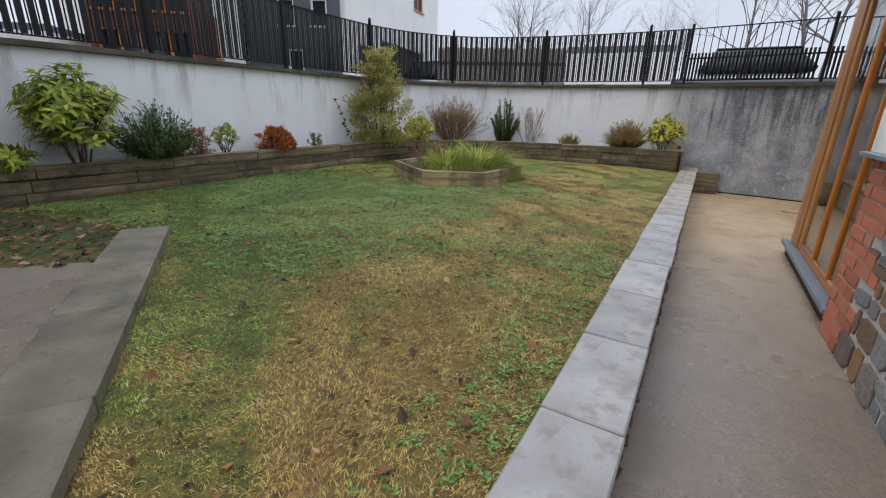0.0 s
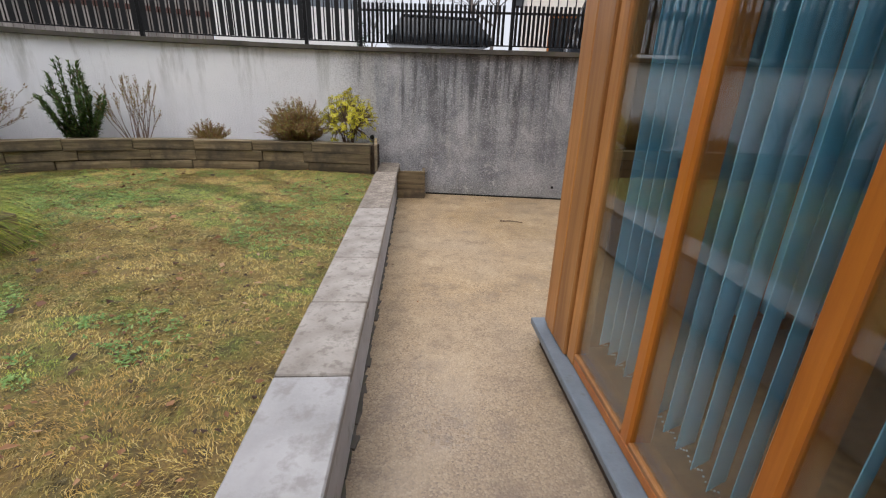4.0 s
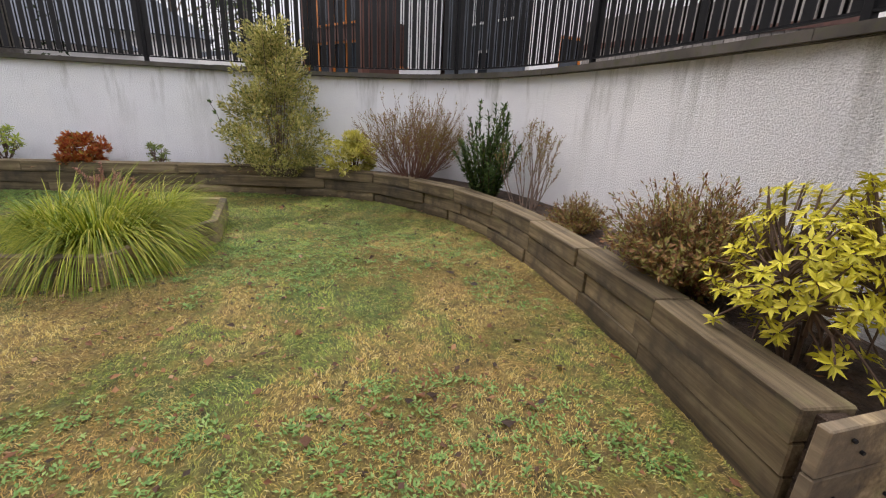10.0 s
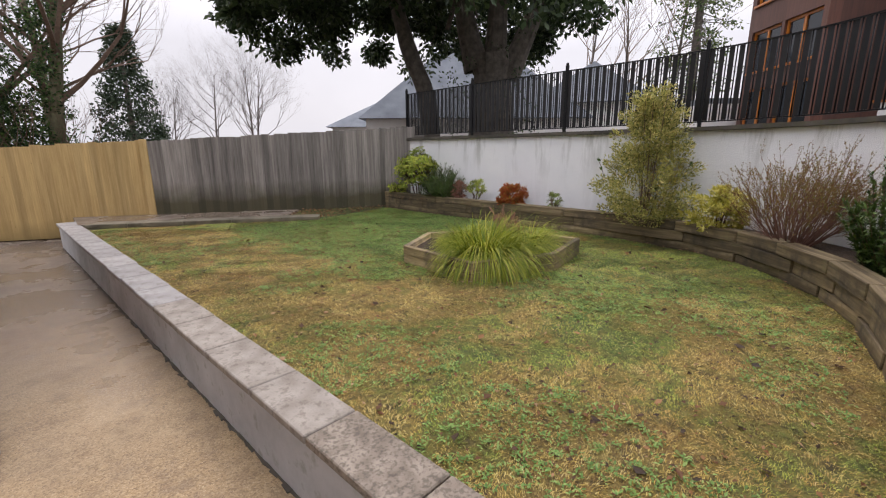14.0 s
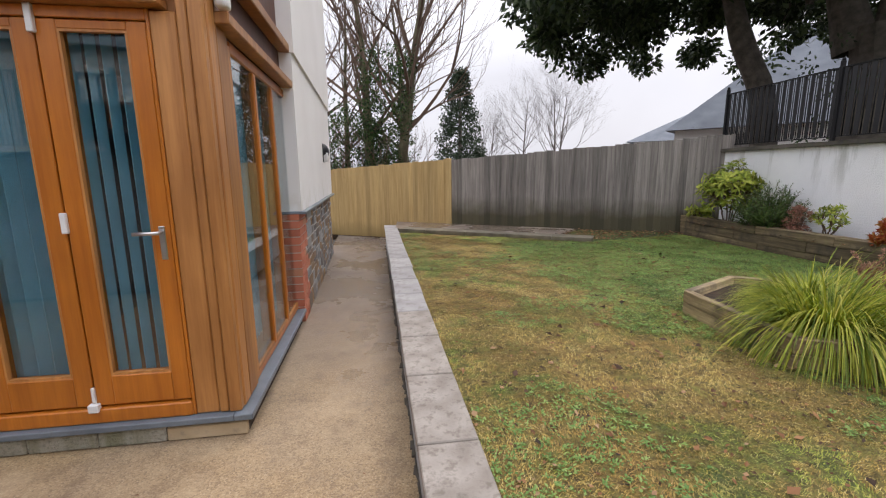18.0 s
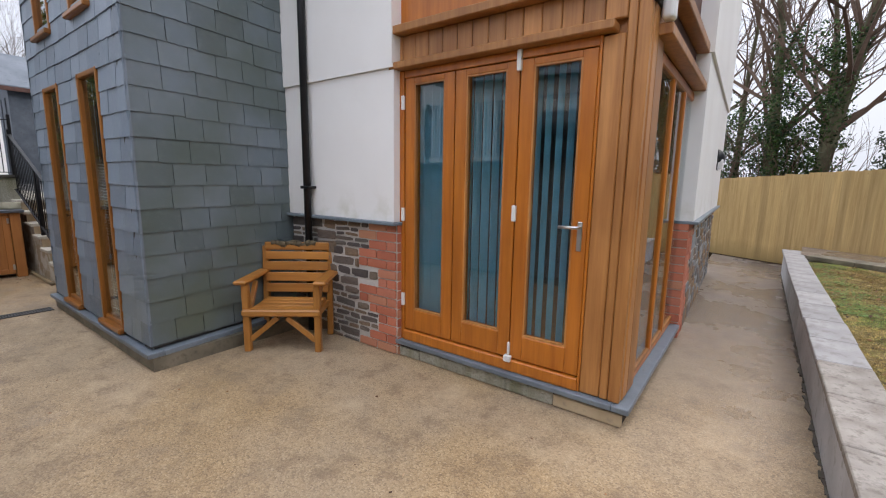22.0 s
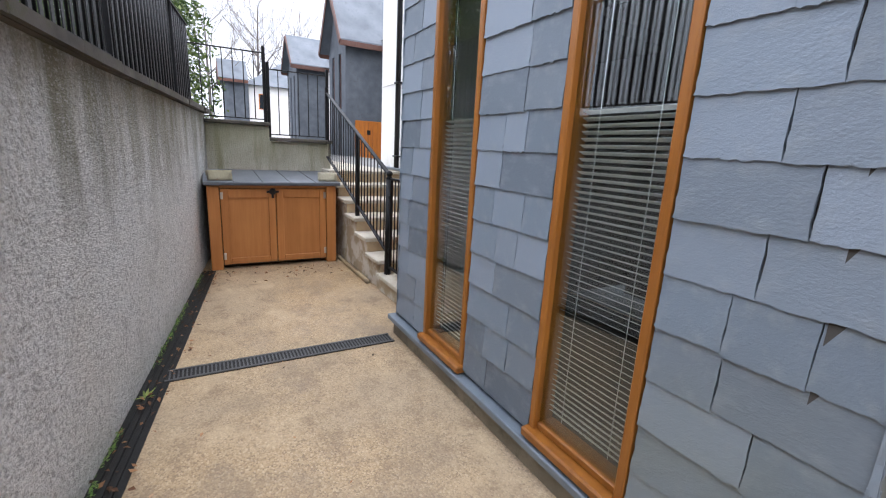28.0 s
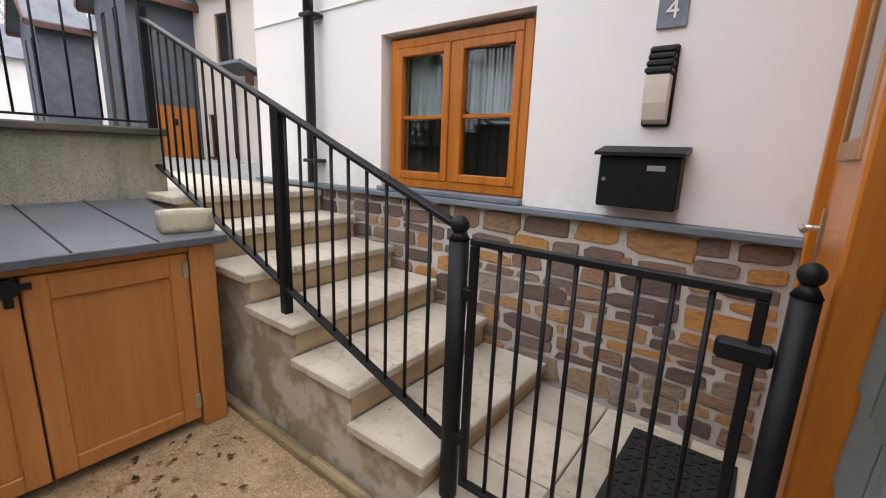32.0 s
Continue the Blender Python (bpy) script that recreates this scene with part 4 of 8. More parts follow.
# the side wall stands a little proud of the glazed room and out of square with it
SIDE = pose(1.425, 2.85, 0, 0, 0, 1.3) @ Matrix.Translation((-1.50, -2.775, 0))
bpy.context.view_layer.update()
for ob in (side_a, side_b, side_c, plinth2, lamp):
    ob.matrix_world = SIDE @ ob.matrix_world

# ---- slate threshold round the glazed room ----
sill = setting("sill_sunroom", box((1.405, 2.853, 0.10), (1.50, 4.69, 0.135), 0.004), M["slate_sill"], "blue-grey slate sill on a brick course", "sill")
part("sill_slab", box((1.502, 4.56, 0.10), (3.15, 4.69, 0.134), 0.004), M["slate_sill"], sill)
setting("sill_course", box((1.45, 2.79, -0.05), (3.14, 4.65, 0.10)), M["soil"], "dark brown course under the sill", "wall")
cx = 1.445
while cx < 3.12:
    w = min(random.choice((0.12, 0.24, 0.33, 0.41)), 3.13 - cx)
    part("course_block", box((cx, 4.63, 0.003), (cx + w - 0.004, 4.662 + random.uniform(0, 0.006), random.uniform(0.075, 0.095)), 0.006), M["riser"] if cx < 1.6 else M["moss_wall"], sill)
    cx += w

# ---- glazed room ----
setting("floor_sunroom", box((1.52, 2.2, 0.09), (3.14, 4.56, 0.131)), M["cladding"], "dim timber floor of the glazed room", "floor")
# walls and ceiling darkened in colour so gaps in the blinds look unlit
setting("wall_sunroom_back", box((1.5, 2.1, 0.14), (3.14, 2.2, ROOF)), M["room"], "inner wall in a shade-darkened colour", "wall")
setting("wall_sunroom_inner", box((3.06, 2.2, 0.14), (3.14, 4.42, ROOF)), M["room"], "inner wall in a shade-darkened colour", "wall")
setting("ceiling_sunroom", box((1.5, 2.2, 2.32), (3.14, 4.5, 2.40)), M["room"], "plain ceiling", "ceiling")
# three-leaf folding door
DX = [3.10, 2.655, 2.18, 1.715]
fd = thing("folding_door", (2.41, 4.60, 0.136), "closed three-leaf oiled timber folding door with teal blinds behind", "door")


def wpart(name, bm, mat, parent, label="", smooth=False):
    """A part whose mesh was modelled in world space."""
    base = parent
    off = Vector((0, 0, 0))
    while base is not None:
        off += base.location
        base = base.parent
    bmesh.ops.translate(bm, verts=bm.verts, vec=-off)
    return part(name, bm, mat, parent, label, smooth)


wpart("frame_jamb", box((3.10, 4.545, 0.136), (3.148, 4.645, 2.15), 0.004), M["timber"], fd)
wpart("frame_jamb", box((1.70, 4.545, 0.136), (1.715, 4.645, 2.15), 0.003), M["timber"], fd)
wpart("frame_head", box((1.715, 4.546, 2.10), (3.10, 4.64, 2.15), 0.004), M["timber"], fd)
wpart("threshold", box((1.715, 4.546, 0.136), (3.10, 4.655, 0.215), 0.006), M["timber"], fd, "worn timber threshold")
for i in range(3):
    a, b = DX[i + 1] + 0.004, DX[i] - 0.004
    bml = bmesh.new()
    sl, sr = 0.085, 0.085
    add_box(bml, (a, 4.56, 0.225), (a + sl, 4.635, 2.095))
    add_box(bml, (b - sr, 4.56, 0.225), (b, 4.635, 2.095))
    add_box(bml, (a + sl, 4.561, 0.225), (b - sr, 4.634, 0.385))
    add_box(bml, (a + sl, 4.561, 2.055), (b - sr, 4.634, 2.094))
    bmesh.ops.bevel(bml, geom=list(bml.edges), offset=0.004, segments=1, affect="EDGES")
    bmesh.ops.translate(bml, verts=bml.verts, vec=-fd.location)
    leaf = part("door_leaf", bml, M["timber"], fd)
    g = box((a + sl, 4.594, 0.385), (b - sr, 4.602, 2.055))
    bmesh.ops.translate(g, verts=g.verts, vec=-fd.location)
    ob = part("pane", g, M["glass"], leaf, "clear reflecting door glass")
    ob.visible_shadow = False
    bead = bmesh.new()
    for lo, hi in (((a + sl, 4.604, 0.385), (b - sr, 4.63, 0.397)), ((a + sl, 4.604, 2.045), (b - sr, 4.63, 2.055)), ((a + sl, 4.604, 0.397), (a + sl + 0.01, 4.63, 2.045)), ((b - sr - 0.01, 4.604, 0.397), (b - sr, 4.63, 2.045))):
        add_box(bead, lo, hi)
    bmesh.ops.translate(bead, verts=bead.verts, vec=-fd.location)
    part("glazing_bead", bead, M["cladding"], leaf, "paler glazing bead")
for x, z in ((3.108, 1.93), (3.108, 1.12), (3.108, 0.46), (2.18, 1.18)):
    wpart("hinge", box((x - 0.014, 4.634, z - 0.05), (x + 0.014, 4.655, z + 0.05), 0.004), M["white_plastic"], fd, "white hinge")
wpart("top_bolt", box((2.165, 4.634, 2.03), (2.195, 4.66, 2.15), 0.004), M["white_plastic"], fd, "white shoot bolt")
wpart("foot_bolt", box((2.155, 4.634, 0.20), (2.205, 4.668, 0.245), 0.005), M["white_plastic"], fd, "white foot bolt")
wpart("foot_bolt_rod", box((2.172, 4.634, 0.245), (2.188, 4.65, 0.33), 0.003), M["white_plastic"], fd)
hd = wpart("handle_plate", box((1.745, 4.634, 0.985), (1.775, 4.643, 1.155), 0.004), M["steel"], fd, "brushed steel lock plate")
bm = bmesh.new()
add_tube(bm, (1.76, 4.64, 1.125), (1.76, 4.69, 1.125), 0.009, sides=10)
add_tube(bm, (1.752, 4.688, 1.125), (1.87, 4.688, 1.122), 0.0095, sides=10)
bmesh.ops.translate(bm, verts=bm.verts, vec=-fd.location)
part("lever", bm, M["steel"], hd, "brushed steel lever handle", True)
# vertical blinds behind the doors and the side panes
blind = thing("vertical_blind", (2.41, 4.49, 0.2), "half-turned teal fabric vertical blind", "blind")
for i in range(19):
    x = 1.76 + i * 0.0735
    bm = bmesh.new()
    turn = 82 + random.uniform(-4, 4)
    m = pose(x, 4.47, 0, 0, 0, turn)
    add_box(bm, (-0.041, -0.0012, 0.27), (0.041, 0.0012, 2.10), m)
    wpart("blind_strip", bm, M["blind"], blind)
wpart("blind_rail", box((1.73, 4.45, 2.10), (3.08, 4.49, 2.14), 0.004), M["white_plastic"], blind)
blind2 = thing("vertical_blind", (1.62, 3.5, 0.2), "half-turned teal vertical blind at the side panes", "blind")
for i in range(20):
    y = 2.90 + i * 0.07
    bm = bmesh.new()
    add_box(bm, (-0.042, -0.0012, 0.27), (0.042, 0.0012, 2.06), pose(1.60, y, 0, 0, 0, 24 + random.uniform(-8, 8)))
    wpart("blind_strip", bm, M["blind"], blind2)
bm = bmesh.new()
for i in range(118):
    y = 2.88 + i * 0.0118
    add_ball(bm, (1.60, y, 0.262 - 0.02 * abs(math.sin(i * math.pi / 6))), 0.0035, 5, 3)
wpart("bead_chain", bm, M["white_plastic"], blind2, "white bead chain along the strips")
# corner post of upright boards, and the side screen
post = setting("corner_post", box((1.49, 4.40, 0.136), (1.69, 4.60, ROOF)), M["cladding"], "post core of the glazed corner", "post")
for nm, lo, hi in (("board", (1.585, 4.602, 0.138), (1.698, 4.645, 2.142)), ("board", (1.535, 4.602, 0.138), (1.581, 4.65, 2.95)), ("board", (1.468, 4.602, 0.138), (1.531, 4.655, 2.95)),
                   ("board", (1.585, 4.602, 2.215), (1.698, 4.645, 2.95)), ("board", (1.462, 4.50, 0.138), (1.488, 4.599, 2.95)), ("board", (1.462, 4.335, 0.138), (1.488, 4.496, 2.95)), ("board", (1.475, 4.25, 0.138), (1.54, 4.331, 2.1))):
    part(nm, box(lo, hi, 0.006), M["cladding"], post, "upright timber corner board")
screen = setting("window_side", box((1.478, 2.785, 0.138), (1.56, 4.25, 0.178), 0.004), M["timber"], "tall timber-framed side window", "window")
for lo, hi in (((1.478, 2.785, 2.06), (1.56, 4.25, 2.13)), ((1.474, 3.755, 0.18), (1.56, 3.81, 2.06)), ((1.474, 3.275, 0.18), (1.56, 3.33, 2.06)), ((1.474, 2.785, 0.18), (1.56, 2.845, 2.06))):
    part("window_frame", box(lo, hi, 0.008), M["timber"], screen)
for a, b in ((3.81, 4.25), (3.33, 3.755), (2.845, 3.275)):
    ob = part("pane", box((1.490, a, 0.205), (1.498, b, 2.06)), M["glass"], screen, "clear reflecting window pane")
    ob.visible_shadow = False
    part("bottom_bead", box((1.476, a, 0.18), (1.56, b, 0.203), 0.004), M["cladding"], screen, "worn pale bottom bead")
trim = setting("trim_side", box((1.395, 2.75, 2.14), (1.49, 4.50, 2.20), 0.006), M["cladding"], "dark timber drip board over the side window", "trim")
part("trim_board", box((1.40, 2.75, 2.43), (1.49, 4.50, 2.50), 0.006), M["cladding"], trim, "upper drip board")
setting("panel_side", box((1.492, 2.79, 2.132), (1.60, 4.39, 3.0)), M["brown_clad"], "timber panel over the side window", "wall")
trim2 = setting("trim_front", box((1.63, 4.602, 2.152), (3.19, 4.715, 2.20), 0.006), M["cladding"], "timber drip board over the door", "trim")
part("trim_board", box((1.70, 4.602, 2.385), (3.19, 4.72, 2.44), 0.006), M["cladding"], trim2)
head = setting("cladding_front", box((1.70, 4.50, 2.152), (3.15, 4.60, ROOF)), M["brown_clad"], "boarding over the door", "wall")
x = 1.70
while x < 3.14:
    w = min(0.118, 3.15 - x)
    part("board", box((x + 0.002, 4.602, 2.202), (x + w - 0.002, 4.64, 2.384), 0.005), M["cladding"], head)
    x += w
part("panel", box((1.70, 4.602, 2.442), (3.15, 4.63, 3.2), 0.005), M["timber"], head, "smooth orange timber panel")
setting("wall_above_side", box((1.49, 2.785, 3.002), (1.70, 4.39, ROOF)), M["render"], "render above the side panel", "wall")
lan = thing("wall_lantern", (1.46, 4.50, 2.27), "white plastic outdoor lamp on a black bracket", "wall light")
wpart("lamp_body", box((1.39, 4.44, 2.21), (1.455, 4.53, 2.42), 0.02, None, 3), M["white_plastic"], lan, "white diffuser")
bm = bmesh.new()
add_tube(bm, (1.46, 4.58, 2.30), (1.44, 4.64, 2.30), 0.03, 0.022, 8)
add_box(bm, (1.45, 4.50, 2.27), (1.475, 4.66, 2.34))
wpart("bracket", bm, M["black_plastic"], lan, "black sensor bracket")

# ---- downpipe ----
dp = thing("downpipe", (4.13, 4.765, 0.0), "black plastic downpipe fixed to the render", "downpipe")
wpart("pipe", tube((4.11, 4.765, 0.02), (4.11, 4.765, ROOF), 0.031, sides=14), M["black_plastic"], dp, "", True)
for z in (1.30, 2.9):
    wpart("clip", box((4.05, 4.711, z - 0.012), (4.16, 4.80, z + 0.012), 0.004), M["black_plastic"], dp)

# ---- slate bay ----
BX0, BX1, BY = 4.33, 6.79, 5.965
SKEW = Matrix.Translation((BX0, BY, 0)) @ Matrix.Rotation(radians(5.5), 4, "Z") @ Matrix.Translation((-BX0, -BY, 0))
bay = setting("wall_bay_side", box((BX0 + 0.02, 4.45, 0.14), (BX0 + 0.14, BY - 0.02, ROOF), 0, SKEW), M["room_dark"], "slate-hung side wall of the bay", "wall")
WIN = [(4.86, 5.33), (5.88, 6.35)]
zs = [(0.14, 0.165), (2.15, 2.56), (4.3, ROOF)]
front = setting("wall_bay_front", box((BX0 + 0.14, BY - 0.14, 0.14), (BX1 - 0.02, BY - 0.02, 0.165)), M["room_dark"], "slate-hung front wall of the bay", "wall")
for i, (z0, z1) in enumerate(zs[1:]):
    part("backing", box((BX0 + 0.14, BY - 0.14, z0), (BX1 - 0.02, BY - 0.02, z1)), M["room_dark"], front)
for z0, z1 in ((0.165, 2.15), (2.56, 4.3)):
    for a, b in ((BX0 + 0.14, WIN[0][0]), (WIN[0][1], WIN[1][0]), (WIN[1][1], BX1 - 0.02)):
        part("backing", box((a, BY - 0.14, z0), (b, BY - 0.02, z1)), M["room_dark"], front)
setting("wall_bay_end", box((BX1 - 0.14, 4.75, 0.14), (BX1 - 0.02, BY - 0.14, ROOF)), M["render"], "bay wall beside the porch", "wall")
setting("floor_bay", box((BX0 + 0.14, 4.4, 0.05), (BX1 - 0.14, BY - 0.14, 0.16)), M["room_dark"], "floor inside the bay, coloured dark as if unlit", "floor")
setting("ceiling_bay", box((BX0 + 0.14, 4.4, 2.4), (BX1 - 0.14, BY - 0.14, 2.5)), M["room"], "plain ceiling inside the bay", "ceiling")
setting("wall_bay_inner", box((BX0 + 0.1, 3.4, 0.0), (BX1, 3.5, ROOF)), M["room_dark"], "inner wall coloured dark as if unlit", "wall")
setting("roof_bay", box((BX0 - 0.05, 4.4, ROOF + 0.002), (BX1 + 0.05, BY + 0.05, ROOF + 0.15)), M["roof"], "plain roof closing the bay", "roof")
s2 = setting("sill_bay", box((4.272, BY - 0.06, 0.10), (6.84, 6.012, 0.136), 0.004), M["slate_sill"], "blue-grey slate sill under the slate bay", "sill")
part("sill_slab", box((4.267, 4.68, 0.10), (BX0 + 0.04, BY - 0.058, 0.1345), 0.004, SKEW), M["slate_sill"], s2)
setting("sill_bay_course", box((4.27, 4.66, -0.05), (6.80, 5.98, 0.10)), M["slab_wet"], "damp course under the bay sill", "wall")


def slate_mesh(seed):
    """A riven slate in a unit box: flat face leaning out at the foot, nibbled lower edge and sides."""
    rng = random.Random(seed)
    bm = bmesh.new()
    n = 17
    low = [(-0.5 + i / n, -0.5 + rng.uniform(-0.012, 0.026)) for i in range(n + 1)]
    if rng.random() < 0.4:
        low[-1] = (0.5, -0.47)
    side = (-0.4, -0.3, -0.2, -0.1, 0.0, 0.12, 0.25)
    outline = low + [(0.5 - rng.uniform(0, 0.016), z) for z in side] + [(0.5, 0.5), (-0.5, 0.5)] + [(-0.5 + rng.uniform(0, 0.016), z) for z in side[::-1]]
    f = [bm.verts.new((x, 0.7 - 0.6 * z, z)) for x, z in outline]
    b = [bm.verts.new((x, 0.0, z)) for x, z in outline]
    m = len(outline)
    bm.faces.new(f[::-1])
    for i in range(m):
        j = (i + 1) % m
        bm.faces.new((f[i], f[j], b[j], b[i]))
    bmesh.ops.recalc_face_normals(bm, faces=bm.faces)
    me = bpy.data.meshes.new("slate")
    bm.to_mesh(me)
    bm.free()
    me.materials.append(M["slate"])
    return me


SLATES = [slate_mesh(i) for i in range(8)]


def hang_slates(parent, base, spans_of, z0, courses, gauge, wide, seed):
    rng = random.Random(seed)
    for c in range(courses):
        z = z0 + c * gauge
        for a, b in spans_of(z + gauge / 2):
            if b - a < 0.75:
                n = 3 if b - a > 0.5 and rng.random() < 0.45 else 2
                at = [0.0] + ([rng.choice((rng.uniform(0.34, 0.44), rng.uniform(0.54, 0.66)))] if n == 2 else [rng.uniform(0.28, 0.36), rng.uniform(0.6, 0.7)]) + [1.0]
                cuts = [a + (b - a) * f for f in at]
            else:
                cuts = [a]
                while cuts[-1] < b - 0.01:
                    w = rng.uniform(*wide) * (0.6 if len(cuts) == 1 and c % 2 else 1)
                    cuts.append(b if b - cuts[-1] - w < wide[0] * 0.5 else cuts[-1] + w)
            for xa, xb in zip(cuts, cuts[1:]):
                piece("slate", rng.choice(SLATES), parent, base @ Matrix.Translation(((xa + xb) / 2, 0.001 + rng.uniform(0, 0.004), z + gauge / 2 + 0.012 + rng.uniform(-0.004, 0.004))) @ Matrix.Rotation(rng.uniform(-0.006, 0.006), 4, "Y") @ Matrix.Diagonal((xb - xa - 0.001, 0.016, gauge + 0.025, 1)))


def front_spans(z):
    if 0.16 < z < 2.15 or 2.56 < z < 4.3:
        return [(BX0 - 0.005, WIN[0][0] - 0.005), (WIN[0][1] + 0.005, WIN[1][0] - 0.005), (WIN[1][1] + 0.005, BX1)]
    return [(BX0 - 0.005, BX1)]


hang_slates(front, face_y(BY - 0.018), front_spans, 0.165, 25, 0.1636, (0.17, 0.30), 21)
hang_slates(bay, SKEW @ face_mx(BX0 + 0.018), lambda z: [(4.66, BY + 0.004)], 0.165, 25, 0.1636, (0.20, 0.255), 22)
setting("flashing_bay", box((BX0 + 0.0, BY - 0.02, 0.14), (BX1, BY - 0.017, 0.15)), M["slate_sill"], "thin lead flashing", "trim")
for wi, (a, b) in enumerate(WIN):
    for z0, z1 in ((0.165, 2.15), (2.56, 4.3)):
        w = setting(f"window_bay_{wi + 1}", box((a, BY - 0.10, z0 + 0.002), (a + 0.034, BY + 0.006, z1 - 0.002), 0.005), M["timber_dark"], "tall narrow timber-framed window", "window")
        part("window_frame", box((b - 0.034, BY - 0.10, z0 + 0.002), (b, BY + 0.006, z1 - 0.002), 0.005), M["timber_dark"], w)
        part("window_frame", box((a + 0.034, BY - 0.099, z1 - 0.04), (b - 0.034, BY + 0.003, z1 - 0.002), 0.005), M["timber_dark"], w)
        part("window_sill", box((a - 0.01, BY - 0.06, z0 - 0.02), (b + 0.01, BY + 0.04, z0 + 0.022), 0.008), M["timber_dark"], w, "sloping timber sill")
        part("bottom_rail", box((a + 0.034, BY - 0.099, z0 + 0.022), (b - 0.034, BY - 0.008, z0 + 0.055), 0.005), M["timber_dark"], w)
        ob = part("pane", box((a + 0.034, BY - 0.030, z0 + 0.055), (b - 0.034, BY - 0.024, z1 - 0.04)), M["glass"], w, "clear reflecting window pane")
        ob.visible_shadow = False
        if z0 < 1:
            vb = thing("venetian_blind", (a + 0.2, BY - 0.12, 0.25), "lowered ivory venetian blind behind the window", "blind")
            for q in range(52):
                zz = 0.26 + q * 0.0235
                bm = bmesh.new()
                add_box(bm, (a + 0.040, -0.0125, -0.0006), (b - 0.040, 0.0125, 0.0006), Matrix.Translation((0, BY - 0.075, zz)) @ Matrix.Rotation(0.45, 4, "X"))
                wpart("blind_slat", bm, M["venetian"], vb)
            for xx in (a + 0.12, b - 0.12):
                wpart("cord", tube((xx, BY - 0.06, 0.25), (xx, BY - 0.06, 2.08), 0.0015, sides=5), M["white_plastic"], vb)

# ---- porch wall, window and stonework ----
KY = 4.78
KW = (7.965, 8.895, 1.075, 1.915)
kw = setting("wall_porch", box((6.79, KY - 0.25, 1.045), (KW[0] - 0.03, KY, ROOF)), M["render"], "cream-white rendered porch wall", "wall")
part("wall_piece", box((KW[1] + 0.03, KY - 0.25, 1.045), (10.3, KY, ROOF)), M["render"], kw)
part("wall_piece", box((KW[0] - 0.03, KY - 0.25, KW[3] + 0.03), (KW[1] + 0.03, KY, ROOF)), M["render"], kw)
setting("ledge_porch", box((6.82, KY - 0.25, 1.014), (10.3, KY + 0.06, 1.043), 0.003), M["slate_sill"], "thin slate ledge above the stonework", "trim")
pl3 = setting("plinth_porch", box((6.79, KY - 0.25, -0.05), (10.3, KY + 0.005, 1.014)), M["mortar"], "warm rubble stone plinth", "wall")
lay_stones(pl3, face_y(KY + 0.005), 6.86, 9.9, 0.17, 1.012, "stone_warm", 31, (0.045, 0.105))
win = setting("window_porch", box((KW[0], KY - 0.12, KW[2]), (KW[0] + 0.05, KY - 0.05, KW[3]), 0.005), M["timber"], "two-light oiled timber casement window", "window")
part("window_frame", box((KW[1] - 0.05, KY - 0.12, KW[2]), (KW[1], KY - 0.05, KW[3]), 0.005), M["timber"], win)
part("window_frame", box((KW[0] + 0.05, KY - 0.119, KW[3] - 0.05), (KW[1] - 0.05, KY - 0.051, KW[3]), 0.005), M["timber"], win)
part("window_frame", box((KW[0] + 0.05, KY - 0.119, KW[2]), (KW[1] - 0.05, KY - 0.051, KW[2] + 0.05), 0.005), M["timber"], win)
xm = (KW[0] + KW[1]) / 2
part("mullion", box((xm - 0.022, KY - 0.119, KW[2] + 0.05), (xm + 0.022, KY - 0.055, KW[3] - 0.05), 0.004), M["timber"], win)
part("window_sill", box((KW[0] - 0.03, KY - 0.13, 1.045), (KW[1] + 0.03, KY + 0.04, KW[2] - 0.002), 0.004), M["slate_sill"], win, "slate window sill")
for a, b in ((KW[0] + 0.05, xm - 0.022), (xm + 0.022, KW[1] - 0.05)):
    sash = part("sash", box((a, KY - 0.10, KW[2] + 0.05), (a + 0.045, KY - 0.045, KW[3] - 0.05), 0.005), M["timber"], win)
    for lo, hi in (((b - 0.045, KY - 0.10, KW[2] + 0.05), (b, KY - 0.045, KW[3] - 0.05)), ((a + 0.045, KY - 0.099, KW[2] + 0.05), (b - 0.045, KY - 0.046, KW[2] + 0.095)), ((a + 0.045, KY - 0.099, KW[3] - 0.095), (b - 0.045, KY - 0.046, KW[3] - 0.05)),
                   ((a + 0.045, KY - 0.095, 1.47), (b - 0.045, KY - 0.06, 1.492))):
        part("sash_bar", box(lo, hi, 0.004), M["timber"], sash)
    ob = part("pane", box((a + 0.045, KY - 0.078, KW[2] + 0.095), (b - 0.045, KY - 0.072, KW[3] - 0.095)), M["glass"], sash, "clear reflecting window pane")
    ob.visible_shadow = False
    net = thing("net_curtain", (a + 0.2, KY - 0.15, 1.5), "white net half-curtain in soft folds behind the window", "curtain")
    bm = bmesh.new()
    rows = [[bm.verts.new((a + 0.03 + (b - a - 0.06) * i / 60, KY - 0.15 + 0.010 * math.sin(i * 0.95 + 0.5 * math.sin(i * 0.31)), z + 0.006 * math.sin(i * 0.8) * (z < 1.6))) for i in range(61)] for z in (1.478, KW[3] - 0.02)]
    for i in range(60):
        bm.faces.new((rows[0][i], rows[0][i + 1], rows[1][i + 1], rows[1][i]))
    bmesh.ops.solidify(bm, geom=bm.faces[:], thickness=0.001)
    wpart("net", bm, M["net"], net, "", True)
mug = thing("mug", (8.07, KY - 0.16, 1.15), "cream mug on the inner window sill", "mug")
bm = bmesh.new()
add_tube(bm, (8.045, KY - 0.16, 1.11), (8.045, KY - 0.16, 1.195), 0.03, 0.034, 14)
wpart("body", bm, M["far_cream"], mug)
bm = bmesh.new()
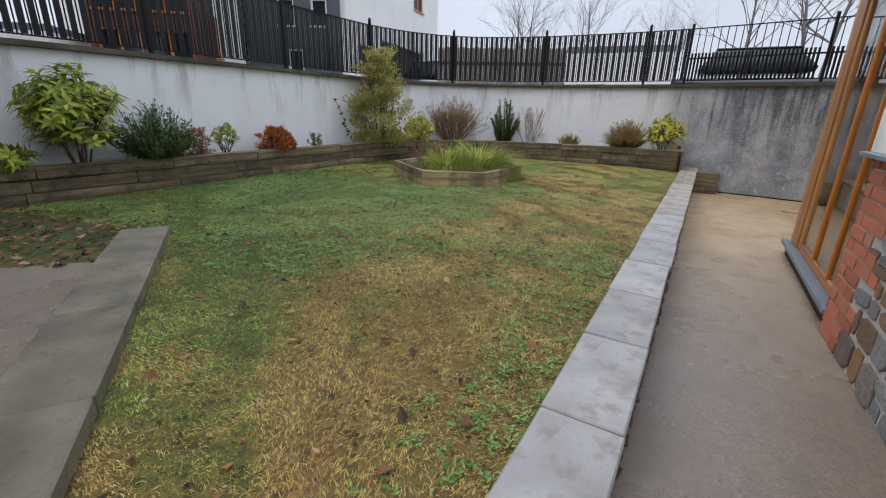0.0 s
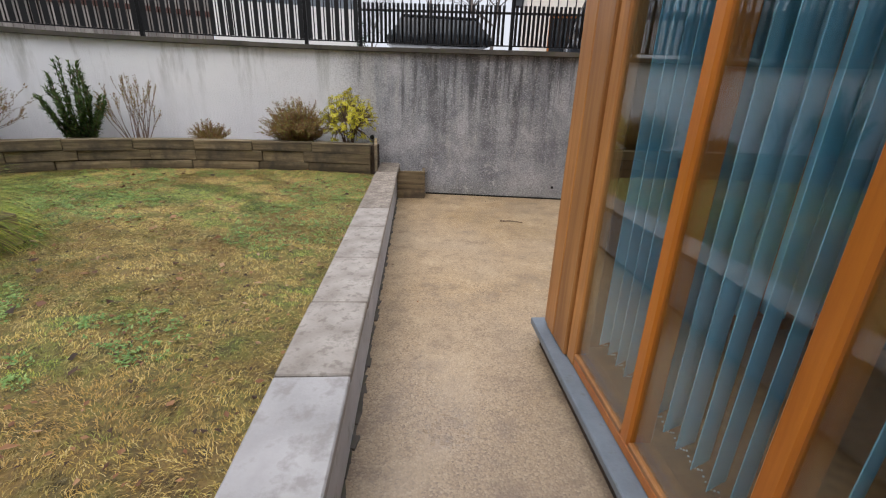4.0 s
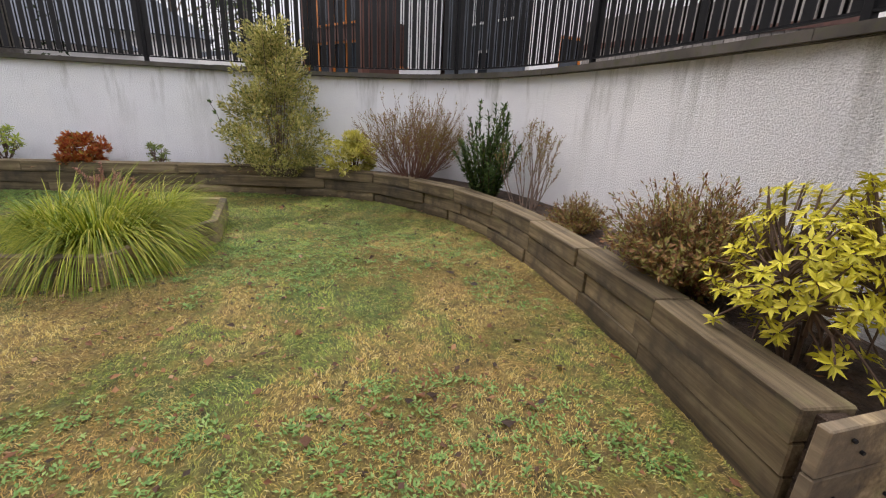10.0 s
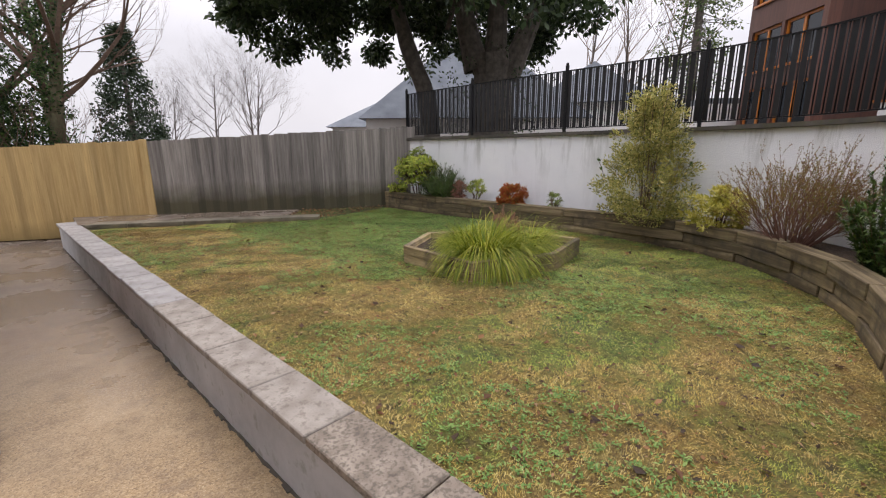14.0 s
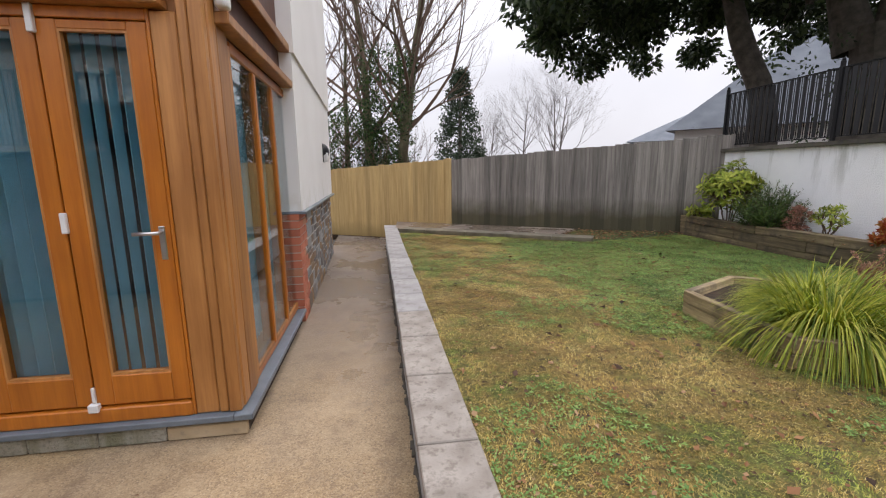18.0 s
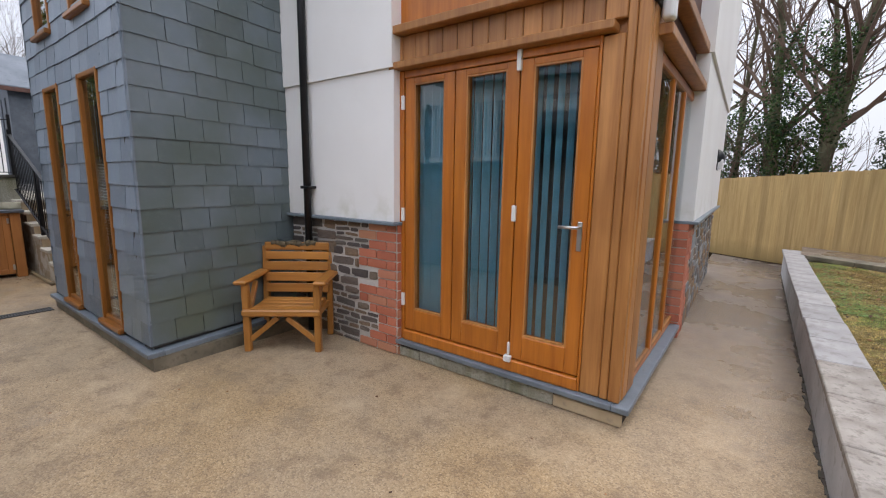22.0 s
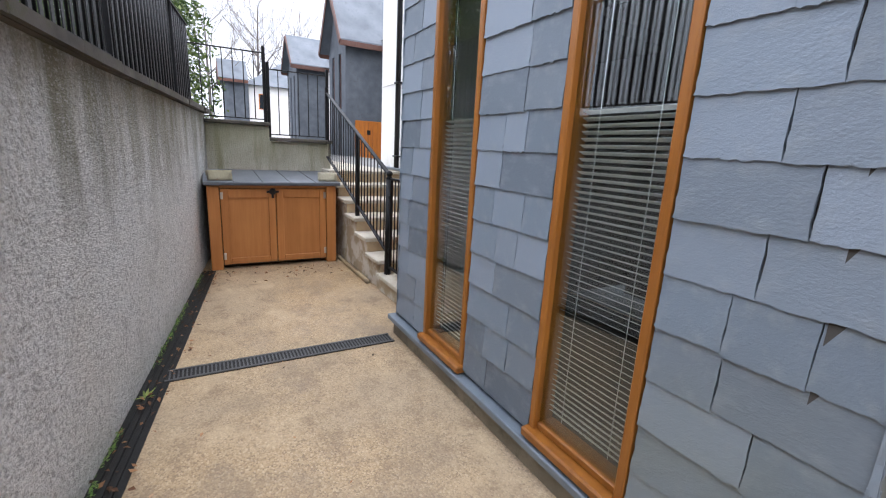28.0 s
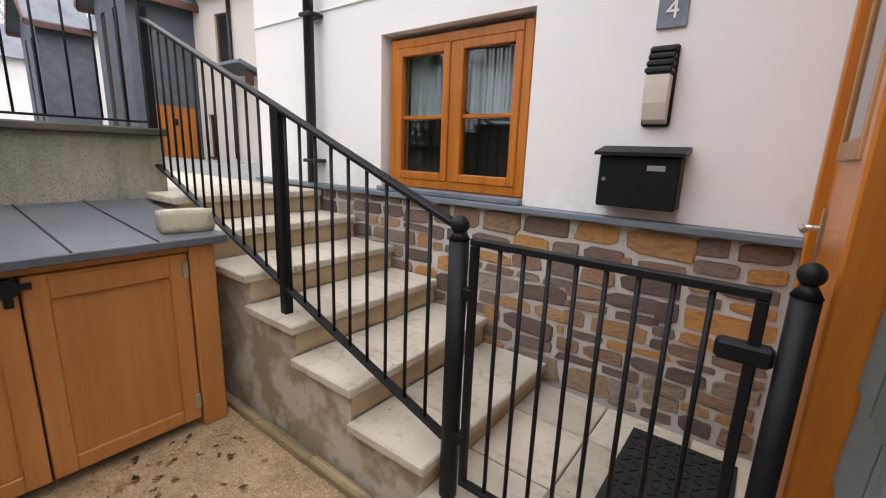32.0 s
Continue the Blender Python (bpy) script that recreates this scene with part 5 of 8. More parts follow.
for i in range(12):
    a0, a1 = math.pi * 2 * i / 12, math.pi * 2 * (i + 1) / 12
    add_tube(bm, (8.085 + 0.026 * math.cos(a0), KY - 0.16, 1.155 + 0.03 * math.sin(a0)), (8.085 + 0.026 * math.cos(a1), KY - 0.16, 1.155 + 0.03 * math.sin(a1)), 0.006, sides=6, cap=False)
wpart("mug_handle", bm, M["far_cream"], mug)
setting("inner_sill", box((7.9, KY - 0.25, 1.06), (8.96, KY - 0.125, 1.108)), M["room"], "inner window sill", "sill")
setting("wall_kitchen_back", box((6.79, 3.2, 0.2), (10.3, 3.3, ROOF)), M["room_dark"], "kitchen wall coloured dark as if unlit", "wall")
setting("floor_kitchen", box((6.79, 3.3, 0.1), (10.3, KY - 0.25, 0.2)), M["room_dark"], "kitchen floor coloured dark as if unlit", "floor")
setting("ceiling_kitchen", box((6.79, 3.3, 2.3), (10.3, KY - 0.25, 2.4)), M["room_dark"], "kitchen ceiling coloured dark as if unlit", "ceiling")
setting("wall_kitchen_end", box((10.2, 3.3, 0.2), (10.3, KY - 0.25, 2.3)), M["room_dark"], "kitchen wall coloured dark as if unlit", "wall")
dp2 = thing("downpipe", (9.52, KY + 0.05, 1.03), "black plastic downpipe beside the porch window", "downpipe")
wpart("pipe", tube((9.52, KY + 0.075, 1.05), (9.52, KY + 0.075, ROOF), 0.034, sides=14), M["black_plastic"], dp2, "", True)
for z in (2.12, 1.2):
    wpart("clip", box((9.46, KY + 0.001, z - 0.012), (9.575, KY + 0.112, z + 0.012), 0.004), M["black_plastic"], dp2)
setting("render_joint", box((6.83, KY + 0.001, 2.15), (10.3, KY + 0.012, 2.158)), M["render"], "drip joint in the render", "trim")

# porch door in the bay's end wall
pd = thing("porch_door", (6.80, 5.2, 0.17), "closed oiled timber front door with a glazed panel", "door")
for lo, hi in (((BX1 - 0.018, 4.79, 0.17), (6.855, 4.86, 2.2)), ((BX1 - 0.018, 5.62, 0.17), (6.85, 5.68, 2.2)), ((BX1 - 0.018, 4.86, 2.13), (6.85, 5.62, 2.2))):
    wpart("door_frame", box(lo, hi, 0.006), M["timber"], pd)
wpart("leaf", box((BX1 - 0.015, 4.865, 0.18), (6.825, 5.615, 2.125), 0.004), M["timber"], pd)
for lo, hi in (((6.826, 5.02, 1.30), (6.838, 5.07, 1.95)), ((6.826, 5.42, 1.30), (6.838, 5.47, 1.95)), ((6.826, 5.07, 1.30), (6.838, 5.42, 1.35)), ((6.826, 5.07, 1.90), (6.838, 5.42, 1.95))):
    wpart("bead", box(lo, hi, 0.003), M["cladding"], pd)
wpart("glass_panel", box((6.826, 5.07, 1.35), (6.831, 5.42, 1.90)), M["car_glass"], pd, "dark door glass")
bm = bmesh.new()
add_tube(bm, (6.826, 4.96, 1.10), (6.88, 4.96, 1.10), 0.009, sides=10)
add_tube(bm, (6.876, 4.95, 1.10), (6.876, 5.07, 1.10), 0.009, sides=10)
add_box(bm, (6.826, 4.945, 0.98), (6.834, 4.975, 1.16))
wpart("lever", bm, M["steel"], pd, "steel lever handle")
hang_slates(bay, face_px(BX1 - 0.018), lambda z: [(-BY - 0.003, -5.69)] if z < 2.25 else [(-BY - 0.003, -4.80)], 0.145, 21, 0.19, (0.18, 0.25), 25)


# ---- bench chair ----
def garden_chair(at, rz):
    ch = thing("garden_chair", at, "varnished rustic pine garden chair on the patio", "chair", rz=rz)
    H, V = M["bench"], M["bench_v"]
    for sx in (-1, 1):
        part("front_leg", box((sx * 0.275 - 0.025, 0.22, 0), (sx * 0.275 + 0.025, 0.285, 0.60), 0.006), V, ch)
        m = Matrix.Translation((sx * 0.275, -0.26, 0)) @ Matrix.Rotation(radians(5), 4, "X")
        part("back_leg", box((-0.025, -0.03, 0.0), (0.025, 0.035, 0.86), 0.006, m), V, ch)
        part("armrest", box((sx * 0.30 - 0.055, -0.33, 0.60), (sx * 0.30 + 0.045, 0.33, 0.635), 0.012), H, ch)
        m = Matrix.Translation((sx * 0.255, 0.25, 0.10)) @ Matrix.Rotation(radians(-sx * 47), 4, "Y")
        part("front_brace", box((-0.022, -0.012, 0.0), (0.022, 0.02, 0.30), 0.004, m), V, ch)
        m = Matrix.Translation((sx * 0.262, 0.21, 0.36)) @ Matrix.Rotation(radians(38), 4, "X")
        part("arm_brace", box((-0.018, -0.02, -0.06), (0.018, 0.02, 0.28), 0.004, m), V, ch)
        part("side_rail", box((sx * 0.25 - 0.02, -0.26, 0.29), (sx * 0.25 + 0.02, 0.22, 0.345), 0.005), H, ch)
    for i, y in enumerate((-0.22, -0.105, 0.01, 0.125)):
        part("seat_slat", box((-0.25, y, 0.347), (0.25, y + 0.108, 0.38), 0.007), H, ch)
    bm = box((-0.30, 0.235, 0.325), (0.30, 0.315, 0.385), 0.014)
    for v in bm.verts:
        v.co.z += 0.010 * noise.noise((v.co.x * 6, 2, v.co.z * 9))
        v.co.y += 0.012 * noise.noise((v.co.x * 5, 5, 1))
    part("seat_front", bm, H, ch, "bark-edged front seat board")
    tilt = Matrix.Translation((0, -0.235, 0)) @ Matrix.Rotation(radians(5), 4, "X")
    for z0, z1 in ((0.42, 0.505), (0.525, 0.61), (0.63, 0.715), (0.735, 0.81)):
        part("back_slat", box((-0.27, -0.0, z0), (0.27, 0.028, z1), 0.006, tilt), H, ch)
    bm = box((-0.275, -0.005, 0.825), (0.275, 0.035, 0.90), 0.01, tilt)
    part("top_slat", bm, H, ch)
    bm = bmesh.new()
    for i in range(9):
        a, b = -0.16 + i * 0.042, -0.16 + (i + 1) * 0.042
        add_tube(bm, tilt @ Vector((a, 0.02, 0.885 + 0.012 * math.sin(i * 1.7))), tilt @ Vector((b, 0.02, 0.885 + 0.012 * math.sin((i + 1) * 1.7))), 0.026 + 0.006 * math.sin(i * 2.3), sides=8)
    part("bark_strip", bm, M["sleeper"], ch, "strip of bark left on the top slat")
    return ch


chair = garden_chair((4.02, 5.035, 0.0), 37.2)
chair.matrix_world = chair.matrix_world @ Matrix.Diagonal((1.02, 0.77, 0.92, 1))

# ---- channel drains ----
dr = setting("drain_wall", sweep([Vector((3.2 + i * 0.5, 8.31 - 0.126 * (3.2 + i * 0.5))) for i in range(12)] + [Vector((8.86, 7.194))], -0.125, -0.001, -0.02, 0.004), M["drain"], "black channel drain along the wall", "drain")
for q in range(3):
    o = -0.095 + q * 0.032
    part("drain_rib", sweep([Vector((3.2, 8.31 - 0.126 * 3.2)), Vector((8.86, 7.194))], o, o + 0.014, 0.004, 0.012), M["drain"], dr)
dr2 = setting("drain_cross", box((6.655, 6.03, -0.02), (6.785, 7.37, 0.003)), M["drain"], "black grated cross drain", "drain")
for i in range(2):
    part("drain_edge", box((6.655 + i * 0.115, 6.03, 0.004), (6.67 + i * 0.115, 7.37, 0.010)), M["grate"], dr2)
for i in range(64):
    part("drain_bar", box((6.672, 6.035 + i * 0.0208, 0.002), (6.768, 6.043 + i * 0.0208, 0.009)), M["grate"], dr2)

# ---- store cupboard ----
st = thing("store_cupboard", (9.3, 6.47, 0.0), "painted timber store cupboard with a slate lid", "cupboard")
wpart("body", box((8.93, 5.87, 0.03), (9.81, 7.08, 0.845)), M["room_dark"], st, "dark carcass")
wpart("corner_post", box((8.875, 6.995, 0.0), (8.96, 7.105, 0.86), 0.006), M["store"], st)
wpart("corner_post", box((8.875, 5.84, 0.0), (8.96, 5.945, 0.86), 0.006), M["store"], st)
wpart("side_panel", box((8.962, 5.85, 0.02), (9.81, 5.868, 0.845)), M["store"], st)
wpart("top_rail", box((8.885, 5.947, 0.835), (8.95, 6.993, 0.862), 0.003), M["store"], st)
for a, b in ((5.952, 6.466), (6.474, 6.988)):
    d_ = wpart("door", box((8.90, a, 0.05), (8.93, b, 0.83), 0.004), M["store"], st)
    off = -st.location
    for lo, hi in (((8.884, a, 0.05), (8.899, a + 0.07, 0.83)), ((8.884, b - 0.07, 0.05), (8.899, b, 0.83)), ((8.884, a + 0.07, 0.051), (8.899, b - 0.07, 0.115)), ((8.884, a + 0.07, 0.735), (8.899, b - 0.07, 0.829))):
        g = box(lo, hi, 0.004)
        bmesh.ops.translate(g, verts=g.verts, vec=off)
        part("door_rail", g, M["store"], d_)
    g = box((8.881, a + 0.085, 0.75), (8.8835, b - 0.085, 0.815), 0.0)
    bmesh.ops.translate(g, verts=g.verts, vec=off)
    part("inset_panel", g, M["store"], d_)
    hy = a + 0.012 if a < 6.2 else b - 0.012
    for hz in (0.14, 0.76):
        g = box((8.876, hy - 0.012, hz - 0.035), (8.884, hy + 0.012, hz + 0.035), 0.002)
        bmesh.ops.translate(g, verts=g.verts, vec=off)
        part("hinge", g, M["steel"], d_, "dull steel hinge")
bm = bmesh.new()
add_tube(bm, (8.884, 6.50, 0.80), (8.86, 6.50, 0.80), 0.035, 0.032, 14)
add_box(bm, (8.868, 6.488, 0.735), (8.882, 6.512, 0.80))
add_box(bm, (8.862, 6.44, 0.79), (8.876, 6.56, 0.81))
wpart("latch", bm, M["black_metal"], st, "round black iron latch")
lid = [(8.83, 0.868), (9.828, 0.95)]
bm = bmesh.new()
vs = [bm.verts.new(p) for p in ((8.83, 5.80, 0.866), (8.83, 7.13, 0.866), (9.828, 7.13, 0.93), (9.828, 5.80, 0.93), (8.83, 5.80, 0.90), (8.83, 7.13, 0.90), (9.828, 7.13, 0.965), (9.828, 5.80, 0.965))]
for q in ((0, 1, 2, 3), (7, 6, 5, 4), (0, 4, 5, 1), (1, 5, 6, 2), (2, 6, 7, 3), (3, 7, 4, 0)):
    bm.faces.new([vs[i] for i in q])
bmesh.ops.recalc_face_normals(bm, faces=bm.faces)
bmesh.ops.bevel(bm, geom=list(bm.edges), offset=0.004, segments=1, affect="EDGES")
wpart("lid", bm, M["lead"], st, "dark slate lid")
for i in range(1, 5):
    y = 5.80 + i * 0.266
    bm = bmesh.new()
    add_box(bm, (0, -0.003, 0), (0.995, 0.003, 0.004), Matrix.Translation((8.835, y, 0.901)) @ Matrix.Rotation(-math.atan2(0.065, 0.998), 4, "Y"))
    wpart("lid_joint", bm, M["black_metal"], st)


def loose_stone(at, size, rz, seed):
    bm = bmesh.new()
    bmesh.ops.create_cube(bm, size=1)
    bmesh.ops.subdivide_edges(bm, edges=bm.edges, cuts=3, use_grid_fill=True)
    for v in bm.verts:
        n = noise.noise(v.co * 2.2 + Vector((seed, 0, 0))) * 0.10 + noise.noise(v.co * 6 + Vector((0, seed, 0))) * 0.04
        r = v.co.copy()
        v.co = r * (1 + n) * (1 - 0.10 * max(0, r.length - 0.62))
        v.co = Vector((v.co.x * size[0], v.co.y * size[1], (v.co.z + 0.5) * size[2]))
    ob = link_mesh("loose_stone", bm, M["loose_stone"], None, "", True)
    ob.matrix_world = pose(at[0], at[1], at[2], 0, 3.6, rz)
    return tagged(ob, "mossy pale stone weighing down the cupboard lid", "stone", "stones on the cupboard")


loose_stone((8.98, 6.98, 0.905), (0.13, 0.21, 0.10), 12, 1)
loose_stone((8.99, 5.905, 0.905), (0.13, 0.20, 0.095), -8, 5)

# ---- steps and landing ----
setting("landing_base", box((6.80, KY, -0.05), (7.74, 5.74, 0.12)), M["step_side"], "concrete landing base", "step")
ld = setting("landing_bed", box((6.80, KY + 0.03, 0.121), (7.74, 5.73, 0.13)), M["mortar"], "mortar bed of the landing", "floor")
for i, (a, b) in enumerate(((6.80, 7.06), (7.065, 7.40), (7.405, 7.735))):
    for c, e in ((KY + 0.03, 5.1), (5.105, 5.45), (5.455, 5.775)):
        part("paving_slab", box((a, c, 0.131), (b, e, 0.172 + random.uniform(-0.002, 0.002)), 0.005), M["step"], ld)
GO, RISE, SX0, SZ0 = 0.352, 0.1425, 7.712, 0.288
for i in range(6):
    x0, z = SX0 + GO * i, SZ0 + RISE * i
    s = setting("step_base", box((x0 + 0.035, KY + 0.03, -0.05), (min(x0 + 0.035 + GO, 9.82) if i < 5 else 11.2, 5.735, z - 0.042)), M["step_side"], "rendered step of the garden stair", "step")
    part("riser", box((x0 + 0.025, KY + 0.035, z - RISE + 0.002), (x0 + 0.034, 5.737, z - 0.043)), M["riser"], s, "sandy riser")
    ys = (KY + 0.035, 5.10 + 0.08 * math.sin(i * 2), 5.48 + 0.05 * math.sin(i * 3), 5.772)
    for a, b in zip(ys, ys[1:]):
        bm = box((x0, a + 0.002, z - 0.041), (x0 + GO + 0.02 if i < 5 else x0 + GO * 1.2, b - 0.002, z), 0.006)
        for v in bm.verts:
            v.co.z += 0.003 * noise.noise((v.co.x * 9, v.co.y * 9, i))
        part("tread", bm, M["step"], s, "worn concrete tread slab")
setting("upper_path", box((9.86, KY + 0.035, 0.9), (14.5, 5.65, SZ0 + RISE * 5 - 0.004)), M["step"], "pale paved path at the top of the steps", "pavement")
kb = thing("timber_kerb", (8.5, 5.78, 0.0), "weathered timber batten along the foot of the steps", "batten")
for a, b in ((7.95, 8.30), (8.305, 8.70), (8.705, 9.0)):
    wpart("batten", box((a, 5.752, 0.0), (b, 5.80, 0.035), 0.005), M["planter"], kb)

# ---- stair railing ----
rl = thing("stair_railing", (8.6, 5.69, 0.3), "black iron stair railing with round bars", "railing")
Ytr = 5.69


def top_z(x):
    return 1.085 + (x - 7.69) * (1.945 - 1.085) / (9.86 - 7.69)


def bot_z(x):
    return 0.365 + (x - 7.66) * (1.155 - 0.365) / (9.84 - 7.66)


wpart("handrail", box((0, -0.02, -0.009), (math.hypot(2.19, 0.868), 0.02, 0.009), 0.004, Matrix.Translation((7.68, Ytr, top_z(7.68))) @ Matrix.Rotation(-math.atan2(0.868, 2.19), 4, "Y")), M["black_metal"], rl)
wpart("bottom_rail", box((0, -0.018, -0.007), (math.hypot(2.17, 0.786), 0.018, 0.007), 0.003, Matrix.Translation((7.68, Ytr, bot_z(7.68))) @ Matrix.Rotation(-math.atan2(0.786, 2.17), 4, "Y")), M["black_metal"], rl)
for i in range(1, 23):
    x = 7.68 + i * 2.17 / 23
    wpart("baluster", tube((x, Ytr, bot_z(x)), (x, Ytr, top_z(x)), 0.0065, sides=7), M["black_metal"], rl)
for x, z0, z1 in ((9.855, 1.0, 2.01), (8.57, 0.43, top_z(8.57))):
    wpart("post", box((x - 0.02, Ytr - 0.02, z0), (x + 0.02, Ytr + 0.02, z1), 0.003), M["black_metal"], rl)


def ball_post(at, h, label, r=0.03):
    p = thing("gate_post", at, label, "post", "gate posts")
    part("shaft", tube((0, 0, 0), (0, 0, h - 0.07), r, sides=16), M["black_metal"], p)
    bm = bmesh.new()
    add_tube(bm, (0, 0, h - 0.07), (0, 0, h - 0.045), r * 1.1, r * 0.5, 12)
    add_ball(bm, (0, 0, h - 0.028), r * 0.95, 14, 9)
    part("finial", bm, M["black_metal"], p, "round ball finial", True)
    return p


ball_post((7.665, Ytr, 0.05), 1.06, "black iron gate post with a ball finial")
ball_post((6.885, Ytr, 0.0), 1.12, "black iron latch post with a ball finial", 0.024)
gt = thing("iron_gate", (7.25, Ytr, 0.24), "closed black iron garden gate with upright bars", "gate")
for lo, hi in (((6.935, -0.013, 0.235), (7.62, 0.013, 0.255)), ((6.935, -0.013, 1.03), (7.62, 0.013, 1.05)), ((6.935, -0.012, 0.255), (6.957, 0.012, 1.03)), ((7.598, -0.012, 0.255), (7.62, 0.012, 1.03))):
    wpart("gate_frame", box((lo[0], Ytr + lo[1], lo[2]), (hi[0], Ytr + hi[1], hi[2]), 0.003), M["black_metal"], gt)
for i in range(1, 9):
    x = 6.957 + i * 0.641 / 9
    wpart("bar", tube((x, Ytr, 0.25), (x, Ytr, 1.035), 0.0065, sides=7), M["black_metal"], gt)
wpart("latch", box((6.91, Ytr - 0.018, 0.895), (7.01, Ytr + 0.018, 0.938), 0.008), M["black_metal"], gt, "black gate latch")
for z in (0.4, 0.88):
    wpart("hinge", box((7.605, Ytr - 0.015, z - 0.02), (7.645, Ytr + 0.015, z + 0.02), 0.004), M["black_metal"], gt)
mt = thing("door_mat", (7.08, 5.12, 0.174), "black rubber door mat with slotted holes", "mat")
wpart("mat_base", box((6.90, 4.90, 0.174), (7.27, 5.42, 0.180), 0.002), M["rubber"], mt)
bm = bmesh.new()
for i in range(9):
    for j in range(12):
        add_box(bm, (-0.014, -0.005, 0), (0.014, 0.005, 0.006), pose(6.93 + i * 0.039, 4.93 + j * 0.0415, 0.180, 0, 0, 45 if (i + j) % 2 else -45))
wpart("tread_ribs", bm, M["rubber"], mt)

# ---- letterbox, porch light, house number ----
lb = thing("letterbox", (7.415, KY, 1.1), "black metal wall letterbox with a keyhole", "letterbox")
wpart("body", box((7.25, KY, 1.095), (7.55, KY + 0.095, 1.30), 0.006), M["black_metal"], lb)
bm = bmesh.new()
vs = [bm.verts.new(p) for p in ((7.235, KY, 1.325), (7.565, KY, 1.325), (7.565, KY + 0.125, 1.30), (7.235, KY + 0.125, 1.30), (7.235, KY, 1.34), (7.565, KY, 1.34), (7.565, KY + 0.125, 1.313), (7.235, KY + 0.125, 1.313))]
for q in ((0, 1, 2, 3), (7, 6, 5, 4), (0, 4, 5, 1), (1, 5, 6, 2), (2, 6, 7, 3), (3, 7, 4, 0)):
    bm.faces.new([vs[i] for i in q])
bmesh.ops.recalc_face_normals(bm, faces=bm.faces)
wpart("flap", bm, M["black_metal"], lb, "sloping black flap")
wpart("lock", tube((7.525, KY + 0.094, 1.205), (7.525, KY + 0.102, 1.205), 0.008, sides=12), M["steel"], lb, "small steel lock")
wpart("name_plate", box((7.30, KY + 0.095, 1.245), (7.365, KY + 0.099, 1.265)), M["steel"], lb, "small name plate")
pl = thing("porch_light", (7.375, KY, 1.42), "black wall light with a cream curved diffuser", "wall light")
wpart("back_plate", box((7.325, KY, 1.415), (7.43, KY + 0.02, 1.715), 0.008), M["black_plastic"], pl)
bm = bmesh.new()
prof = [(KY + 0.02, 1.425), (KY + 0.05, 1.44), (KY + 0.072, 1.50), (KY + 0.08, 1.565), (KY + 0.08, 1.60), (KY + 0.02, 1.60)]
a = [bm.verts.new((7.335, y, z)) for y, z in prof]
b = [bm.verts.new((7.42, y, z)) for y, z in prof]
bm.faces.new(a)
bm.faces.new(b[::-1])
for i in range(6):
    j = (i + 1) % 6
    bm.faces.new((a[j], a[i], b[i], b[j]))
bmesh.ops.recalc_face_normals(bm, faces=bm.faces)
wpart("diffuser", bm, M["far_cream"], pl, "cream curved diffuser")
for i in range(4):
    z = 1.605 + i * 0.027
    dy = 0.088 - 0.016 * i
    wpart("louvre", box((7.33, KY + 0.02, z), (7.425, KY + dy, z + 0.022), 0.006), M["black_plastic"], pl)
nb = thing("house_number", (7.37, KY, 1.82), "small slate plaque with a white numeral 4", "sign")
wpart("plaque", box((7.318, KY, 1.775), (7.422, KY + 0.012, 1.90), 0.002), M["slate_sill"], nb)
cu = bpy.data.curves.new("numeral", "FONT")
cu.body, cu.size, cu.align_x, cu.align_y, cu.extrude = "4", 0.095, "CENTER", "CENTER", 0.0015
tx = new("numeral", cu)
bpy.context.view_layer.update()
me = bpy.data.meshes.new_from_object(tx.evaluated_get(bpy.context.evaluated_depsgraph_get()))
bpy.data.objects.remove(tx)
me.materials.append(M["white_plastic"])
num = new("numeral", me)
num.parent = nb
num.matrix_world = pose(7.37, KY + 0.0145, 1.836, 90, 0, 180)
tagged(num, "white painted numeral")

# ---- rails on the back walls ----
for y0, y1, zb, zt in ((5.66, 6.37, 1.39, 2.16), (6.41, 7.3, 1.56, 2.33)):
    br = thing("wall_railing", (9.95, y0, zb - 0.03), "black iron railing on the garden wall", "railing", "railings on the walls")
    wpart("top_rail", box((9.94, y0, zt - 0.012), (9.97, y1, zt), 0.003), M["black_metal"], br)
    wpart("bottom_rail", box((9.94, y0, zb), (9.97, y1, zb + 0.012), 0.003), M["black_metal"], br)
    n = int((y1 - y0) / 0.105)
    for i in range(1, n):
        y = y0 + (y1 - y0) * i / n
        wpart("bar", tube((9.955, y, zb), (9.955, y, zt), 0.0065, sides=6), M["black_metal"], br)
    for y in (y0, y1):
        wpart("post", box((9.935, y - 0.018, zb - 0.07), (9.975, y + 0.018, zt + 0.07), 0.003), M["black_metal"], br)

# ---- small timber crate between the low wall and the big wall ----
cr = thing("timber_box", (0.74, 8.0, 0.0), "open mossy timber box against the wall", "box")
wpart("board", box((0.565, 7.90, 0.0), (0.90, 7.93, 0.17), 0.005), M["sleeper"], cr)
wpart("board", box((0.565, 7.90, 0.175), (0.90, 7.93, 0.335), 0.005), M["sleeper"], cr)
wpart("board", box((0.87, 7.932, 0.0), (0.90, 8.19, 0.33), 0.005), M["sleeper"], cr)
wpart("board", box((0.565, 7.932, 0.0), (0.59, 8.2, 0.32), 0.005), M["sleeper"], cr)
wpart("filling", box((0.592, 7.934, 0.02), (0.868, 8.19, 0.27)), M["soil"], cr, "wet leaf litter inside")
